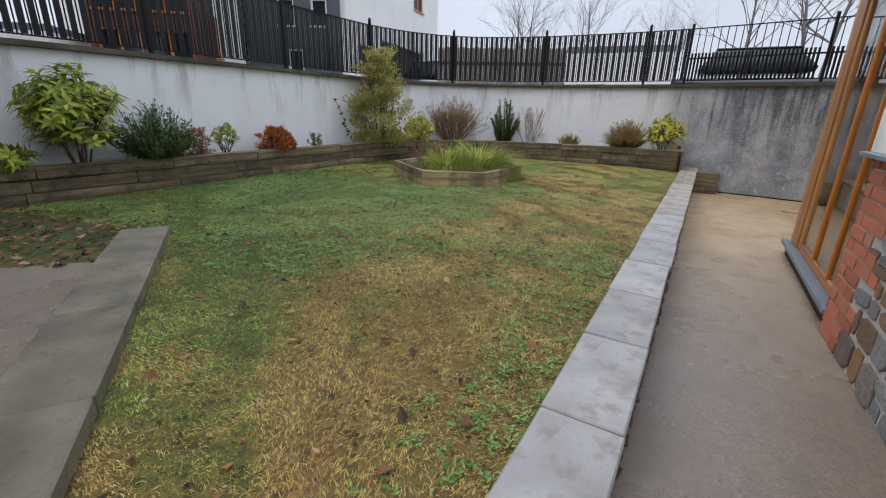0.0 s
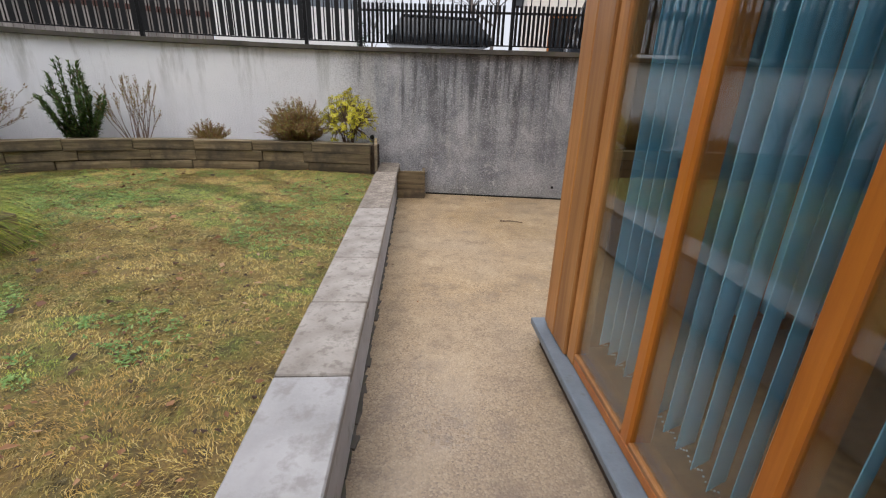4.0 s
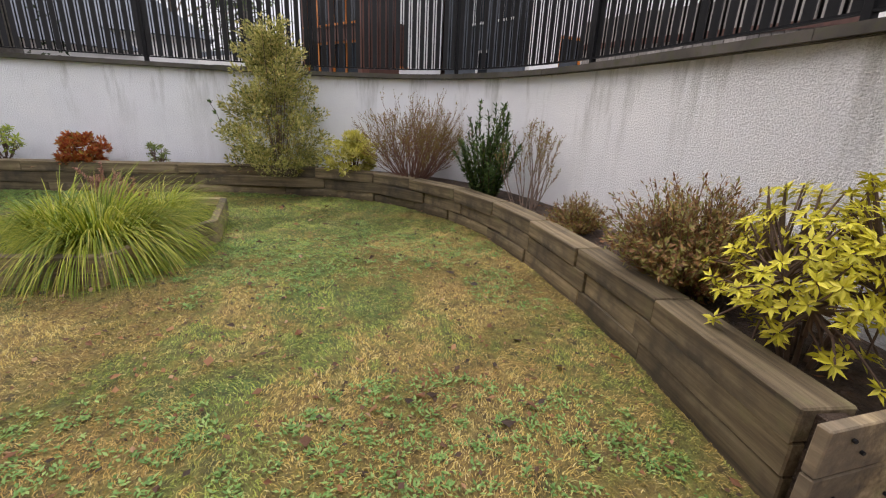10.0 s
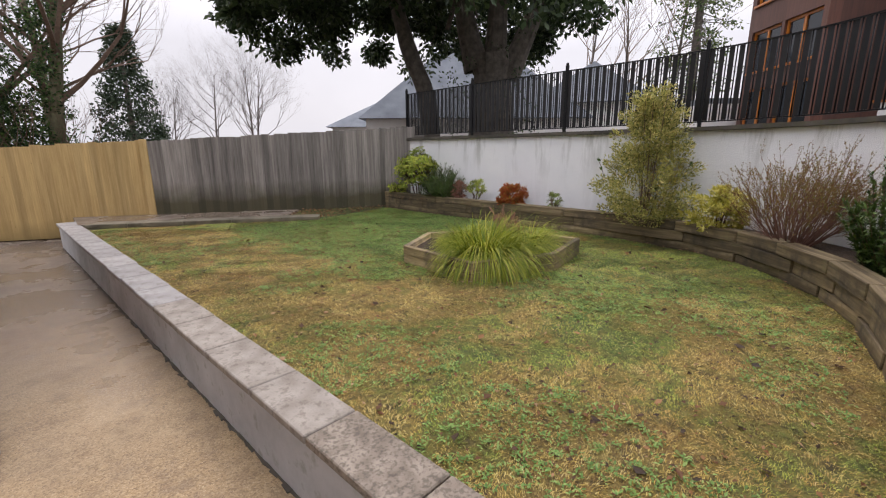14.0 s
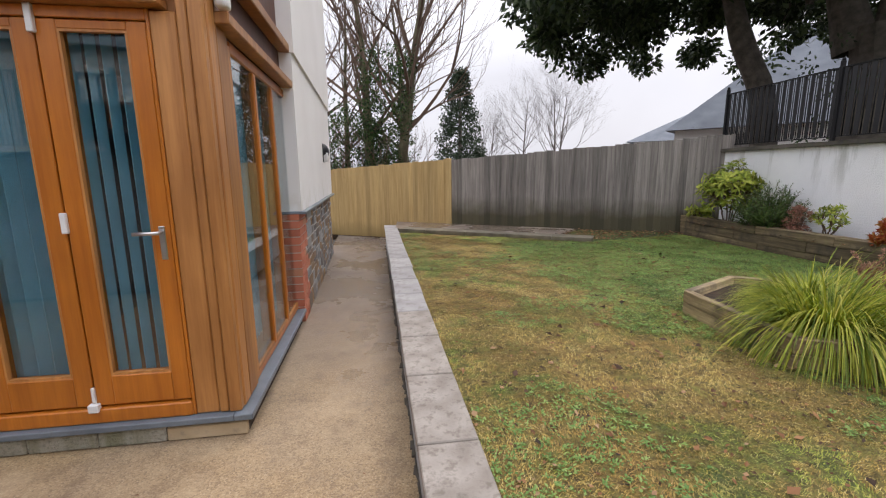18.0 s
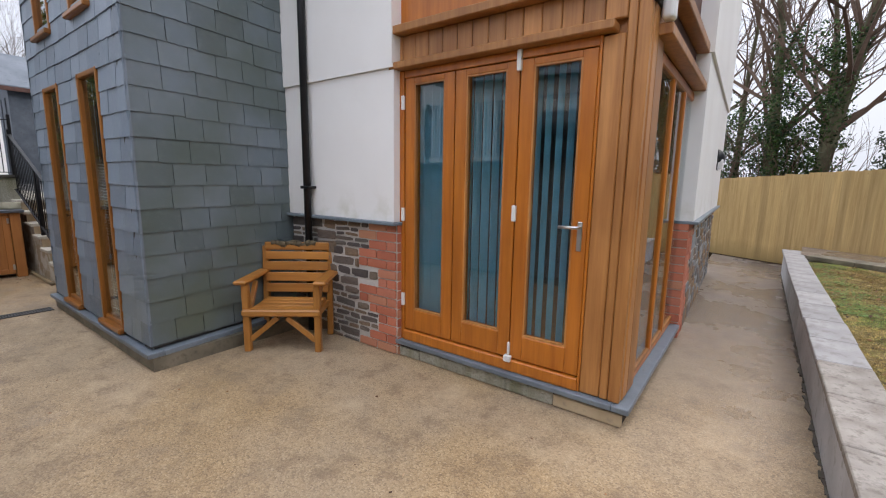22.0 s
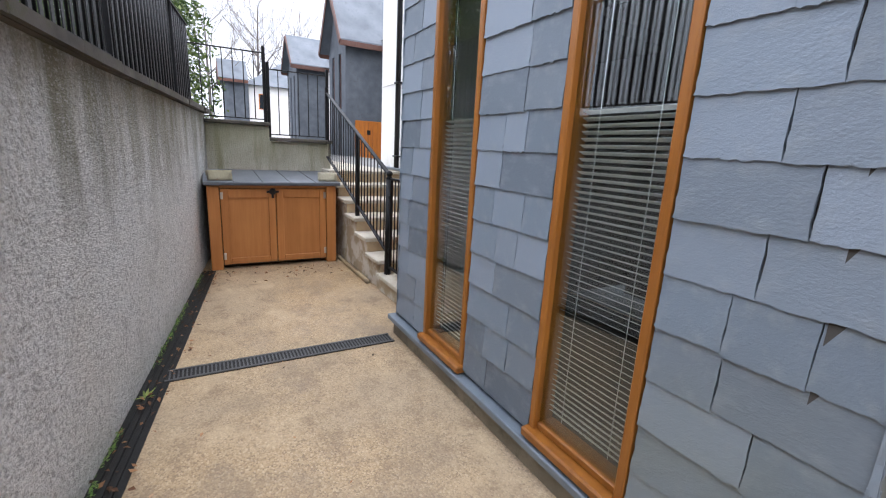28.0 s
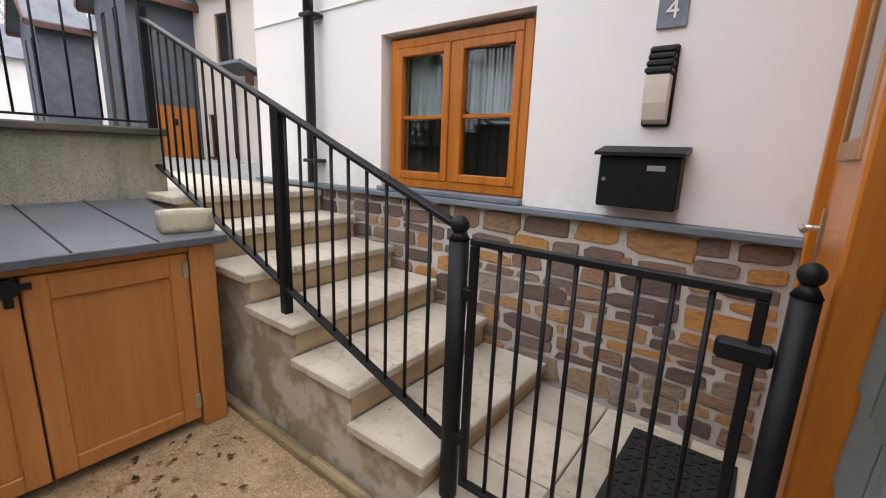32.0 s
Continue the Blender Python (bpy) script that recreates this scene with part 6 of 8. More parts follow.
for i in range(4):
    a = random.uniform(0, 180)
    wpart("stick", tube((0.72 + 0.11 * math.cos(a), 8.06 + 0.08 * math.sin(a), 0.278), (0.72 - 0.11 * math.cos(a), 8.06 - 0.08 * math.sin(a), 0.29), 0.009, sides=6), M["sleeper"], cr)


# ---- fence ----
fd_ = (FENCE_B - FENCE_A)
FL = fd_.length
fa = math.degrees(math.atan2(fd_.y, fd_.x))
FM = pose(FENCE_A.x, FENCE_A.y, 0, 0, 0, fa)
SPLIT = 4.62


def fence_top(s):
    return 1.93 - 0.30 * min(s, SPLIT) / SPLIT if s <= SPLIT else 1.655 - 0.19 * (s - SPLIT) / (FL - SPLIT)


for name, s0, s1, mat, lab in (("fence_grey", -0.3, SPLIT, M["fence_old"], "weathered grey close-board fence"), ("fence_new", SPLIT, FL, M["fence_new"], "new yellow timber close-board fence")):
    fe = setting(name, box((s0, -0.09, 0.5), (s1, -0.035, 0.57), 0, FM), mat, lab, "fence")
    part("fence_rail", box((s0, -0.09, 1.3), (s1, -0.035, 1.37), 0, FM), mat, fe)
    s = s0
    while s < s1 - 0.02:
        w = min(0.112 * random.uniform(0.94, 1.06), s1 - s)
        t = fence_top(s + w / 2) + random.uniform(-0.012, 0.012)
        bm = bmesh.new()
        lift = 0.012
        vs = [bm.verts.new(p) for p in ((s - 0.012, -0.034, 0.05), (s + w, -0.034, 0.05), (s + w, -0.026 + lift, 0.05), (s - 0.012, -0.031, 0.05),
                                        (s - 0.012, -0.034, t), (s + w, -0.034, t), (s + w, -0.026 + lift, t), (s - 0.012, -0.031, t))]
        for q in ((3, 2, 1, 0), (4, 5, 6, 7), (0, 1, 5, 4), (1, 2, 6, 5), (2, 3, 7, 6), (3, 0, 4, 7)):
            bm.faces.new([vs[i] for i in q])
        ob = part("fence_board", bm, mat, fe)
        ob.matrix_world = FM @ Matrix.Translation((s, 0, 0)) @ Matrix.Rotation(random.uniform(-0.004, 0.004), 4, "Y") @ Matrix.Translation((-s, 0, 0))
        s += w
part("end_post", box((SPLIT - 0.06, -0.03, 0.1), (SPLIT + 0.05, 0.02, 1.665), 0.006, FM), M["fence_new"], fe, "new yellow fence post")

# ---- railing on the retaining wall ----
TOPLINE = resample(offset_line(WALL_LINE, 0.11), 0.02)


def at_s(s):
    return TOPLINE[max(0, min(len(TOPLINE) - 1, int(round(s / 0.02))))]


LEN = (len(TOPLINE) - 1) * 0.02
joint_s = min(range(len(TOPLINE)), key=lambda i: (TOPLINE[i] - Vector((0.12, 8.4))).length) * 0.02
alley_s = min(range(len(TOPLINE)), key=lambda i: (TOPLINE[i] - Vector((4.3, 7.9))).length) * 0.02
BAR = tube((0, 0, 0), (0, 0, 1), 0.007, sides=6)
bar_me = bpy.data.meshes.new("bar")
BAR.to_mesh(bar_me)
BAR.free()
bar_me.materials.append(M["black_metal"])
SLAT = box((-0.5, -0.5, 0), (0.5, 0.5, 1))
slat_me = bpy.data.meshes.new("slat")
SLAT.to_mesh(slat_me)
SLAT.free()
slat_me.materials.append(M["black_plastic"])
s = 0.0
RAIL_H = 0.86
while s < LEN - 0.3:
    e = min(s + 1.78, LEN)
    if s < joint_s < e:
        e = joint_s
    a, b = at_s(s), at_s(e)
    slatted = e <= joint_s + 0.01
    dense = s > alley_s - 1
    zb = wall_top(a.x, a.y) + 0.045
    rp = thing("railing_panel", (a.x, a.y, zb), "black iron railing backed with black slats" if slatted else "black iron railing with open bars", "railing", "railings on the walls")
    off = Vector((a.x, a.y, zb))
    n = max(2, int(round((e - s) / 0.099)))
    pts = [at_s(s + (e - s) * i / n) for i in range(n + 1)]
    zt = zb + RAIL_H
    sub = pts[::3] + ([pts[-1]] if (len(pts) - 1) % 3 else [])
    wpart("top_rail", sweep(sub, -0.018, 0.018, zt - 0.012, zt), M["black_metal"], rp)
    wpart("bottom_rail", sweep(sub, -0.016, 0.016, zb + 0.06, zb + 0.072), M["black_metal"], rp)
    for i in range(n):
        p, q = pts[i], pts[i + 1]
        yaw = math.atan2(q.y - p.y, q.x - p.x)
        if i:
            ob = new("bar", bar_me)
            ob.parent = rp
            ob.matrix_basis = Matrix.Translation((p.x - off.x, p.y - off.y, 0.065)) @ Matrix.Diagonal((1, 1, RAIL_H - 0.07, 1))
        if slatted or dense:
            c = (p + q) / 2
            ob = new("slat", slat_me)
            ob.parent = rp
            ob.matrix_basis = Matrix.Translation((c.x - off.x, c.y - off.y, 0.075)) @ Matrix.Rotation(yaw + random.uniform(-0.05, 0.05), 4, "Z") @ Matrix.Diagonal((0.052 if slatted else 0.03, 0.006, RAIL_H - 0.09, 1))
    if not slatted and not dense:
        low = [p + (q - p) * f for p, q in zip(pts, pts[1:]) for f in (0.0, 0.5)]
        for p, q in zip(low, low[1:]):
            ob = new("slat", slat_me)
            ob.parent = rp
            ob.matrix_basis = Matrix.Translation((p.x - off.x, p.y - off.y + 0.03, 0.06)) @ Matrix.Rotation(math.atan2(q.y - p.y, q.x - p.x), 4, "Z") @ Matrix.Diagonal((0.032, 0.008, 0.43, 1))
        wpart("slat_rail", sweep(sub, 0.034, 0.046, zb + 0.40, zb + 0.425), M["black_plastic"], rp)
    wpart("post", box((a.x - 0.02, a.y - 0.02, zb - 0.01), (a.x + 0.02, a.y + 0.02, zt + 0.07), 0.003), M["black_metal"], rp)
    if slatted:
        bm = bmesh.new()
        add_ball(bm, (a.x, a.y, zt + 0.085), 0.022, 8, 6)
        wpart("finial", bm, M["black_metal"], rp)
    s = e


# ---- plant materials ----
def leaf_mat(name, stops, rough=0.5, spec=0.35):
    k = Nodes(name, rough, spec=spec)
    c = k.ramp(k.island(), stops)
    n = k.noise(3.0, 3)
    c = k.mix(k.span(n, 0.35, 0.7, 0, 0.3), c, tuple(v * 0.6 for v in stops[0][1]))
    k.color(c)
    tr = k.n.new("ShaderNodeBsdfTranslucent")
    mx = k.n.new("ShaderNodeMixShader")
    mx.inputs[0].default_value = 0.25
    k.l.new(c, tr.inputs[0])
    out = k.n["Material Output"]
    k.l.new(k.b.outputs[0], mx.inputs[1])
    k.l.new(tr.outputs[0], mx.inputs[2])
    k.l.new(mx.outputs[0], out.inputs[0])
    return k.m


L = {
    "lime": leaf_mat("lime_leaf", [(0, (0.13, 0.19, 0.02)), (0.5, (0.33, 0.40, 0.045)), (1, (0.52, 0.52, 0.09))]),
    "yellow": leaf_mat("yellow_leaf", [(0, (0.33, 0.31, 0.02)), (0.5, (0.62, 0.56, 0.03)), (1, (0.76, 0.68, 0.09))]),
    "varieg": leaf_mat("variegated_leaf", [(0, (0.36, 0.36, 0.06)), (0.5, (0.72, 0.64, 0.13)), (1, (0.82, 0.76, 0.32))]),
    "dark": leaf_mat("dark_green_leaf", [(0, (0.025, 0.055, 0.012)), (0.6, (0.07, 0.13, 0.025)), (1, (0.16, 0.235, 0.055))]),
    "gold": leaf_mat("gold_green_leaf", [(0, (0.10, 0.12, 0.03)), (0.3, (0.32, 0.32, 0.085)), (0.6, (0.52, 0.49, 0.15)), (0.85, (0.68, 0.60, 0.22)), (1, (0.68, 0.52, 0.21))]),
    "orange": leaf_mat("orange_red_leaf", [(0, (0.28, 0.05, 0.02)), (0.5, (0.50, 0.13, 0.035)), (0.8, (0.56, 0.24, 0.06)), (1, (0.36, 0.30, 0.06))]),
    "pink": leaf_mat("pinkish_dry_leaf", [(0, (0.28, 0.13, 0.09)), (1, (0.50, 0.27, 0.20))]),
    "brown": leaf_mat("brown_green_leaf", [(0, (0.16, 0.075, 0.03)), (0.4, (0.33, 0.165, 0.055)), (0.6, (0.22, 0.22, 0.05)), (0.85, (0.30, 0.29, 0.07)), (1, (0.44, 0.27, 0.09))]),
    "young": leaf_mat("young_green_leaf", [(0, (0.12, 0.17, 0.03)), (1, (0.32, 0.38, 0.10))]),
    "sedge": leaf_mat("sedge_blade", [(0, (0.085, 0.145, 0.012)), (0.45, (0.25, 0.31, 0.02)), (0.8, (0.45, 0.45, 0.045)), (1, (0.62, 0.54, 0.14))]),
    "oak": leaf_mat("evergreen_oak_leaf", [(0, (0.012, 0.025, 0.009)), (0.6, (0.04, 0.07, 0.022)), (1, (0.10, 0.14, 0.055))]),
    "ivy": leaf_mat("ivy_leaf", [(0, (0.012, 0.03, 0.008)), (0.6, (0.04, 0.085, 0.02)), (1, (0.10, 0.17, 0.04))]),
    "conifer": leaf_mat("conifer_spray", [(0, (0.012, 0.025, 0.012)), (1, (0.05, 0.08, 0.035))]),
    "hedge": leaf_mat("hedge_leaf", [(0, (0.02, 0.045, 0.012)), (0.6, (0.075, 0.12, 0.03)), (1, (0.17, 0.21, 0.06))]),
}
M["bark"] = plain("grey_bark", (0.10, 0.085, 0.07), 0.95, 0, 0.45, 7, 1.0)
M["bark_moss"] = plain("mossy_bark", (0.115, 0.105, 0.06), 0.95, 0, 0.4, 5, 1.0)
M["twig"] = plain("brown_twig", (0.13, 0.085, 0.06), 0.9, 0, 0.3, 20, 0.3)
M["red_twig"] = plain("red_twig", (0.17, 0.085, 0.062), 0.8, 0, 0.35, 12, 0.2)
M["pale_twig"] = plain("pale_twig", (0.22, 0.16, 0.125), 0.9, 0, 0.3, 20, 0.2)
# far trees: air haze put into a paler, greyer bark and twig colour
M["far_twig"] = plain("hazy_twig", (0.13, 0.11, 0.10), 0.95, 0, 0.2, 4, 0)


class Acc:
    """Gathers plain mesh data quickly."""

    def __init__(self):
        self.v, self.f = [], []

    def tube(self, p, q, r0, r1, sides=5):
        d = (q - p)
        if d.length < 1e-6:
            return
        d.normalize()
        u = d.orthogonal().normalized()
        w = d.cross(u)
        n = len(self.v)
        for c, r in ((p, r0), (q, r1)):
            for i in range(sides):
                a = 2 * math.pi * i / sides
                self.v.append(tuple(c + (u * math.cos(a) + w * math.sin(a)) * r))
        for i in range(sides):
            j = (i + 1) % sides
            self.f.append((n + i, n + j, n + sides + j, n + sides + i))

    def path(self, pts, radii, sides=8):
        """One continuous tapering tube through points."""
        k = len(self.v)
        u = None
        for i, (p, r) in enumerate(zip(pts, radii)):
            d = (pts[min(i + 1, len(pts) - 1)] - pts[max(i - 1, 0)]).normalized()
            u = (u - d * u.dot(d)).normalized() if u is not None else d.orthogonal().normalized()
            w = d.cross(u)
            for j in range(sides):
                a = 2 * math.pi * j / sides
                self.v.append(tuple(p + (u * math.cos(a) + w * math.sin(a)) * r))
        for i in range(len(pts) - 1):
            for j in range(sides):
                m = (j + 1) % sides
                self.f.append((k + i * sides + j, k + i * sides + m, k + (i + 1) * sides + m, k + (i + 1) * sides + j))

    def leaf(self, p, d, up, length, width, fold=0.25, droop=0.0):
        """A pointed leaf folded along its rib: 6 corners."""
        s = d.cross(up)
        if s.length < 1e-4:
            s = d.orthogonal()
        s.normalize()
        n = s.cross(d).normalized()
        k = len(self.v)
        m = p + d * length * 0.45 - n * (droop * length * 0.15)
        tip = p + d * length - n * (droop * length * 0.5)
        self.v += [tuple(p), tuple(m + s * width * 0.5 + n * width * fold), tuple(tip), tuple(m - s * width * 0.5 + n * width * fold), tuple(m)]
        self.f += [(k, k + 4, k + 1), (k + 4, k + 2, k + 1), (k, k + 3, k + 4), (k + 4, k + 3, k + 2)]

    def chip(self, p, d, up, length, width):
        """A small far leaf: one quad."""
        s = d.cross(up)
        if s.length < 1e-4:
            s = d.orthogonal()
        s.normalize()
        k = len(self.v)
        self.v += [tuple(p), tuple(p + d * length * 0.5 + s * width * 0.5), tuple(p + d * length), tuple(p + d * length * 0.5 - s * width * 0.5)]
        self.f.append((k, k + 1, k + 2, k + 3))

    def blade(self, p, d0, length, width, bend, segs=4, side=None):
        """An arching grass blade."""
        k = len(self.v)
        d = d0.normalized()
        s = (side or d.cross(Vector((0, 0, 1)))).normalized()
        q = p.copy()
        for i in range(segs + 1):
            w = width * (1 - i / segs) ** 0.7 * 0.5
            if i == segs:
                self.v.append(tuple(q))
            else:
                self.v += [tuple(q - s * w), tuple(q + s * w)]
            d = (d + Vector((0, 0, -bend / segs))).normalized()
            q = q + d * (length / segs)
        for i in range(segs - 1):
            a = k + 2 * i
            self.f.append((a, a + 1, a + 3, a + 2))
        a = k + 2 * (segs - 1)
        self.f.append((a, a + 1, a + 2))

    def mesh(self, name, mat):
        me = bpy.data.meshes.new(name)
        me.from_pydata(self.v, [], self.f)
        me.materials.append(mat)
        me.update()
        return me

    def add(self, name, mat, parent=None, label="", kind=""):
        ob = new(name, self.mesh(name, mat))
        if parent is not None:
            ob.parent = parent
        return tagged(ob, label, kind=kind)


def rv(rng, z=0.0):
    return Vector((rng.gauss(0, 1), rng.gauss(0, 1), rng.gauss(0, 1) + z)).normalized()


def grow(acc, rng, p, d, length, r, depth, tips, split=(2, 3), spread=0.5, up=0.12, taper=0.62, sides=5, segs=3, shrink=(0.55, 0.8)):
    """A branch that wanders and forks; collects its tips."""
    q = p
    for i in range(segs):
        d = (d + rv(rng) * 0.16 + Vector((0, 0, up * 0.4))).normalized()
        e = q + d * (length / segs)
        ra = r * (1 - (1 - taper) * i / segs)
        rb = r * (1 - (1 - taper) * (i + 1) / segs)
        acc.tube(q, e, ra, rb, sides)
        if depth <= 1:
            tips.append((e, d))
        elif depth > 0 and i and rng.random() < 0.35:
            grow(acc, rng, e, (d + rv(rng) * spread).normalized(), length * rng.uniform(0.4, 0.6), rb * 0.55, depth - 2 if depth > 2 else 0, tips, split, spread, up, taper, max(3, sides - 1), 2, shrink)
        q = e
    if depth <= 0:
        tips.append((q, d))
        return
    for _ in range(rng.randint(*split)):
        grow(acc, rng, q, (d + rv(rng) * spread + Vector((0, 0, up))).normalized(), length * rng.uniform(*shrink), r * taper * rng.uniform(0.6, 0.85), depth - 1, tips, split, spread, up, taper, max(3, sides - 1), segs, shrink)


def shrub(name, label, at, h, w, style, leafkey, seed, twig="twig", n=600, size=0.04, group="shrubs in the raised bed"):
    rng = random.Random(seed)
    sh = thing(name, at, label, "shrub", group)
    st, lf = Acc(), Acc()
    if style in ("bush", "cone"):
        for i in range(18):
            a = rng.uniform(0, 6.28)
            t = Vector((math.cos(a) * w * 0.4 * rng.random(), math.sin(a) * w * 0.4 * rng.random(), h * rng.uniform(0.5, 0.98)))
            st.tube(Vector((t.x * 0.15, t.y * 0.15, -0.03)), t, 0.007, 0.002)
        clumps = []
        for i in range(int(60 if style == "bush" else 190)):
            z = rng.random() ** (1.0 if style == "bush" else 1.25)
            if style == "cone":
                rad = w * 0.5 * (min(1.0, 0.62 + 1.5 * z) if z < 0.25 else 1.0 - 0.86 * ((z - 0.25) / 0.75) ** 0.85) * (0.82 + 0.22 * math.sin(z * 34))
            else:
                rad = w * 0.5 * math.sqrt(max(0.05, 1 - (2 * z - 0.85) ** 2))
            a = rng.uniform(0, 6.28)
            k = rng.uniform(0.35, 1.05)
            clumps.append((Vector((math.cos(a) * rad * k, math.sin(a) * rad * k, 0.04 * h + z * h * 0.94)), rng.uniform(0.5, 1.25), a))
        for i in range(n):
            c, cs, a = rng.choice(clumps)
            o = rv(rng)
            # each clump is a spray that points out and up
            f = rng.random()
            out = Vector((math.cos(a), math.sin(a), 0.55)).normalized()
            p = c + out * (f - 0.4) * w * 0.22 * cs + o * (w * 0.075 * cs * (1.1 - 0.8 * f))
            p.z = max(p.z, 0.01)
            d = (o + out * 0.8 + Vector((0, 0, 0.3))).normalized()
            lf.leaf(p, d, rv(rng), size * rng.uniform(0.6, 1.25), size * 0.45 * rng.uniform(0.7, 1.2), 0.2, 0.3)
    elif style == "whorl":
        pts = []
        tries = 0
        while len(pts) < n and tries < n * 30:
            tries += 1
            o = rv(rng, 0.35)
            if o.z < -0.9:
                continue
            k = rng.uniform(0.35 if leafkey == "yellow" else 0.6, 1.0) ** 0.7 * (0.86 + 0.38 * noise.noise(o * 1.7 + Vector((seed, 0, 0))))
            zc = (0.5 if leafkey == "yellow" else 0.60) * h
            if leafkey == "yellow":
                k = rng.random() ** 0.4 * (0.88 + 0.3 * noise.noise(o * 1.7 + Vector((seed, 0, 0))))
            q = Vector((o.x * w * 0.5 * k, o.y * w * 0.5 * k, zc + o.z * (h - zc) * k * (1.0 if o.z > 0 else 1.1)))
            if all((q - r).length > size * 0.55 for r in pts):
                pts.append(q)
        hubs = []
        for i in range(9):
            a = 6.28 * i / 9 + rng.uniform(-0.3, 0.3)
            e = Vector((math.cos(a) * w * 0.2, math.sin(a) * w * 0.2, h * rng.uniform(0.30, 0.48)))
            st.tube(Vector((math.cos(a) * 0.03, math.sin(a) * 0.03, -0.03)), e * 0.55 + rv(rng) * 0.015, 0.009, 0.0075)
            st.tube(e * 0.55, e, 0.0075, 0.006)
            hubs.append(e)
        for q in pts:
            hb = min(hubs, key=lambda e: (e - q).length)
            mid = hb.lerp(q, 0.5) + rv(rng) * 0.02
            st.tube(hb, mid, 0.005, 0.004, 4)
            st.tube(mid, q, 0.004, 0.0025, 4)
            ax = (Vector((q.x, q.y, 0)) * 1.2 + Vector((0, 0, h * 0.45)) + rv(rng) * 0.12).normalized()
            u = ax.orthogonal().normalized()
            ww = ax.cross(u)
            m = rng.randint(8, 12)
            for j in range(m):
                a = 6.28 * j / m + rng.uniform(-0.25, 0.25)
                o = u * math.cos(a) + ww * math.sin(a)
                d = (o + ax * rng.uniform(-0.1, 0.9)).normalized()
                lf.leaf(q - ax * rng.uniform(0, size * 0.5), d, ax, size * rng.uniform(0.65, 1.15), size * rng.uniform(0.28, 0.36), 0.15, 0.6)
    elif style == "spike":
        for i in range(n):
            a = rng.uniform(0, 6.28)
            lean = rng.uniform(0.02, 0.62)
            d = Vector((math.cos(a) * lean, math.sin(a) * lean, 1)).normalized()
            p = Vector((math.cos(a) * w * 0.22 * rng.random(), math.sin(a) * w * 0.22 * rng.random(), 0))
            ln = h * rng.uniform(0.62, 1.0) * (1.05 - 0.75 * lean)
            q = p
            for sgm in range(9):
                d = (d + rv(rng) * 0.09 + Vector((0, 0, 0.04))).normalized()
                e = q + d * ln / 9
                st.tube(q, e, 0.004, 0.003, 4)
                for _ in range(16):
                    o = rv(rng)
                    lf.leaf(q.lerp(e, rng.random()), (o + d * 0.8).normalized(), d, size * rng.uniform(0.7, 1.2), size * 0.3, 0.1)
                q = e
    elif style == "heath":
        for i in range(n):
            a, lean = rng.uniform(0, 6.28), rng.uniform(0.05, 1.7)
            d = Vector((math.cos(a) * lean, math.sin(a) * lean, 1)).normalized()
            ln = math.hypot(w * 0.5 * math.hypot(d.x, d.y), h * d.z) * rng.uniform(0.7, 1.08)
            q = Vector((math.cos(a), math.sin(a), 0)) * rng.uniform(0, 0.05)
            for sgm in range(5):
                d = (d + rv(rng) * 0.2 + Vector((0, 0, 0.03))).normalized()
                e = q + d * ln / 5
                st.tube(q, e, 0.0026 - 0.0003 * sgm, 0.0022 - 0.0003 * sgm, 3)
                for _ in range(0 if sgm == 0 else 13):
                    o = rv(rng)
                    lf.leaf(q.lerp(e, rng.random()) + o * 0.008, (o + d * 0.7).normalized(), d, size * rng.uniform(0.7, 1.3), size * 0.34, 0.1)
                q = e
    elif style == "twigs":
        tips = []
        for i in range(n):
            a = rng.uniform(0, 6.28)
            lean = rng.uniform(0.05, 1.35) * min(1.0, w / h)
            d = Vector((math.cos(a) * lean, math.sin(a) * lean, 1)).normalized()
            reach = math.hypot(w * 0.5 * math.hypot(d.x, d.y), h * d.z) / h
            grow(st, rng, Vector((math.cos(a) * 0.08, math.sin(a) * 0.08, -0.02)), d, h * reach * rng.uniform(0.24, 0.38), 0.006, 3, tips, (2, 2), 0.30 * w / h, 0.1, 0.7, 4, 2, (0.6, 0.85))
        for p, d in tips:
            for _ in range(4 if leafkey else 0):
                o = rv(rng, 0.3)
                lf.leaf(p - d * rng.uniform(0, 0.08), (o + d).normalized(), rv(rng), size * rng.uniform(0.6, 1.2), size * 0.5, 0.2)
    if st.v:
        st.add("stem_tangle", M[twig], sh)
    if lf.v:
        lf.add("foliage", L[leafkey], sh)
    return sh


B = 0.595
shrub("laurel_shrub", "leafy lime-green spotted laurel shrub", (-4.36, 1.42, B), 0.92, 0.84, "whorl", "lime", 1, n=125, size=0.12)
shrub("laurel_shrub", "small lime-green laurel shrub leaning over the sleepers", (-4.30, 0.92, B), 0.28, 0.40, "whorl", "lime", 2, n=16, size=0.105)
shrub("hebe_shrub", "dark green upright shrub", (-4.34, 2.10, B), 0.62, 0.70, "heath", "dark", 3, n=300, size=0.034)
shrub("dry_shrub", "small pinkish dry shrub", (-4.31, 2.52, B), 0.36, 0.26, "bush", "pink", 4, n=1100, size=0.034)
shrub("young_shrub", "small yellow-green leafy shrub", (-4.34, 2.86, B), 0.42, 0.38, "whorl", "lime", 5, n=30, size=0.065)
shrub("nandina_shrub", "low orange-red leafy shrub", (-4.32, 3.58, B), 0.31, 0.48, "bush", "orange", 6, n=2600, size=0.052)
shrub("young_shrub", "tiny pale green shrub", (-4.34, 4.30, B), 0.29, 0.26, "whorl", "young", 7, n=20, size=0.05)
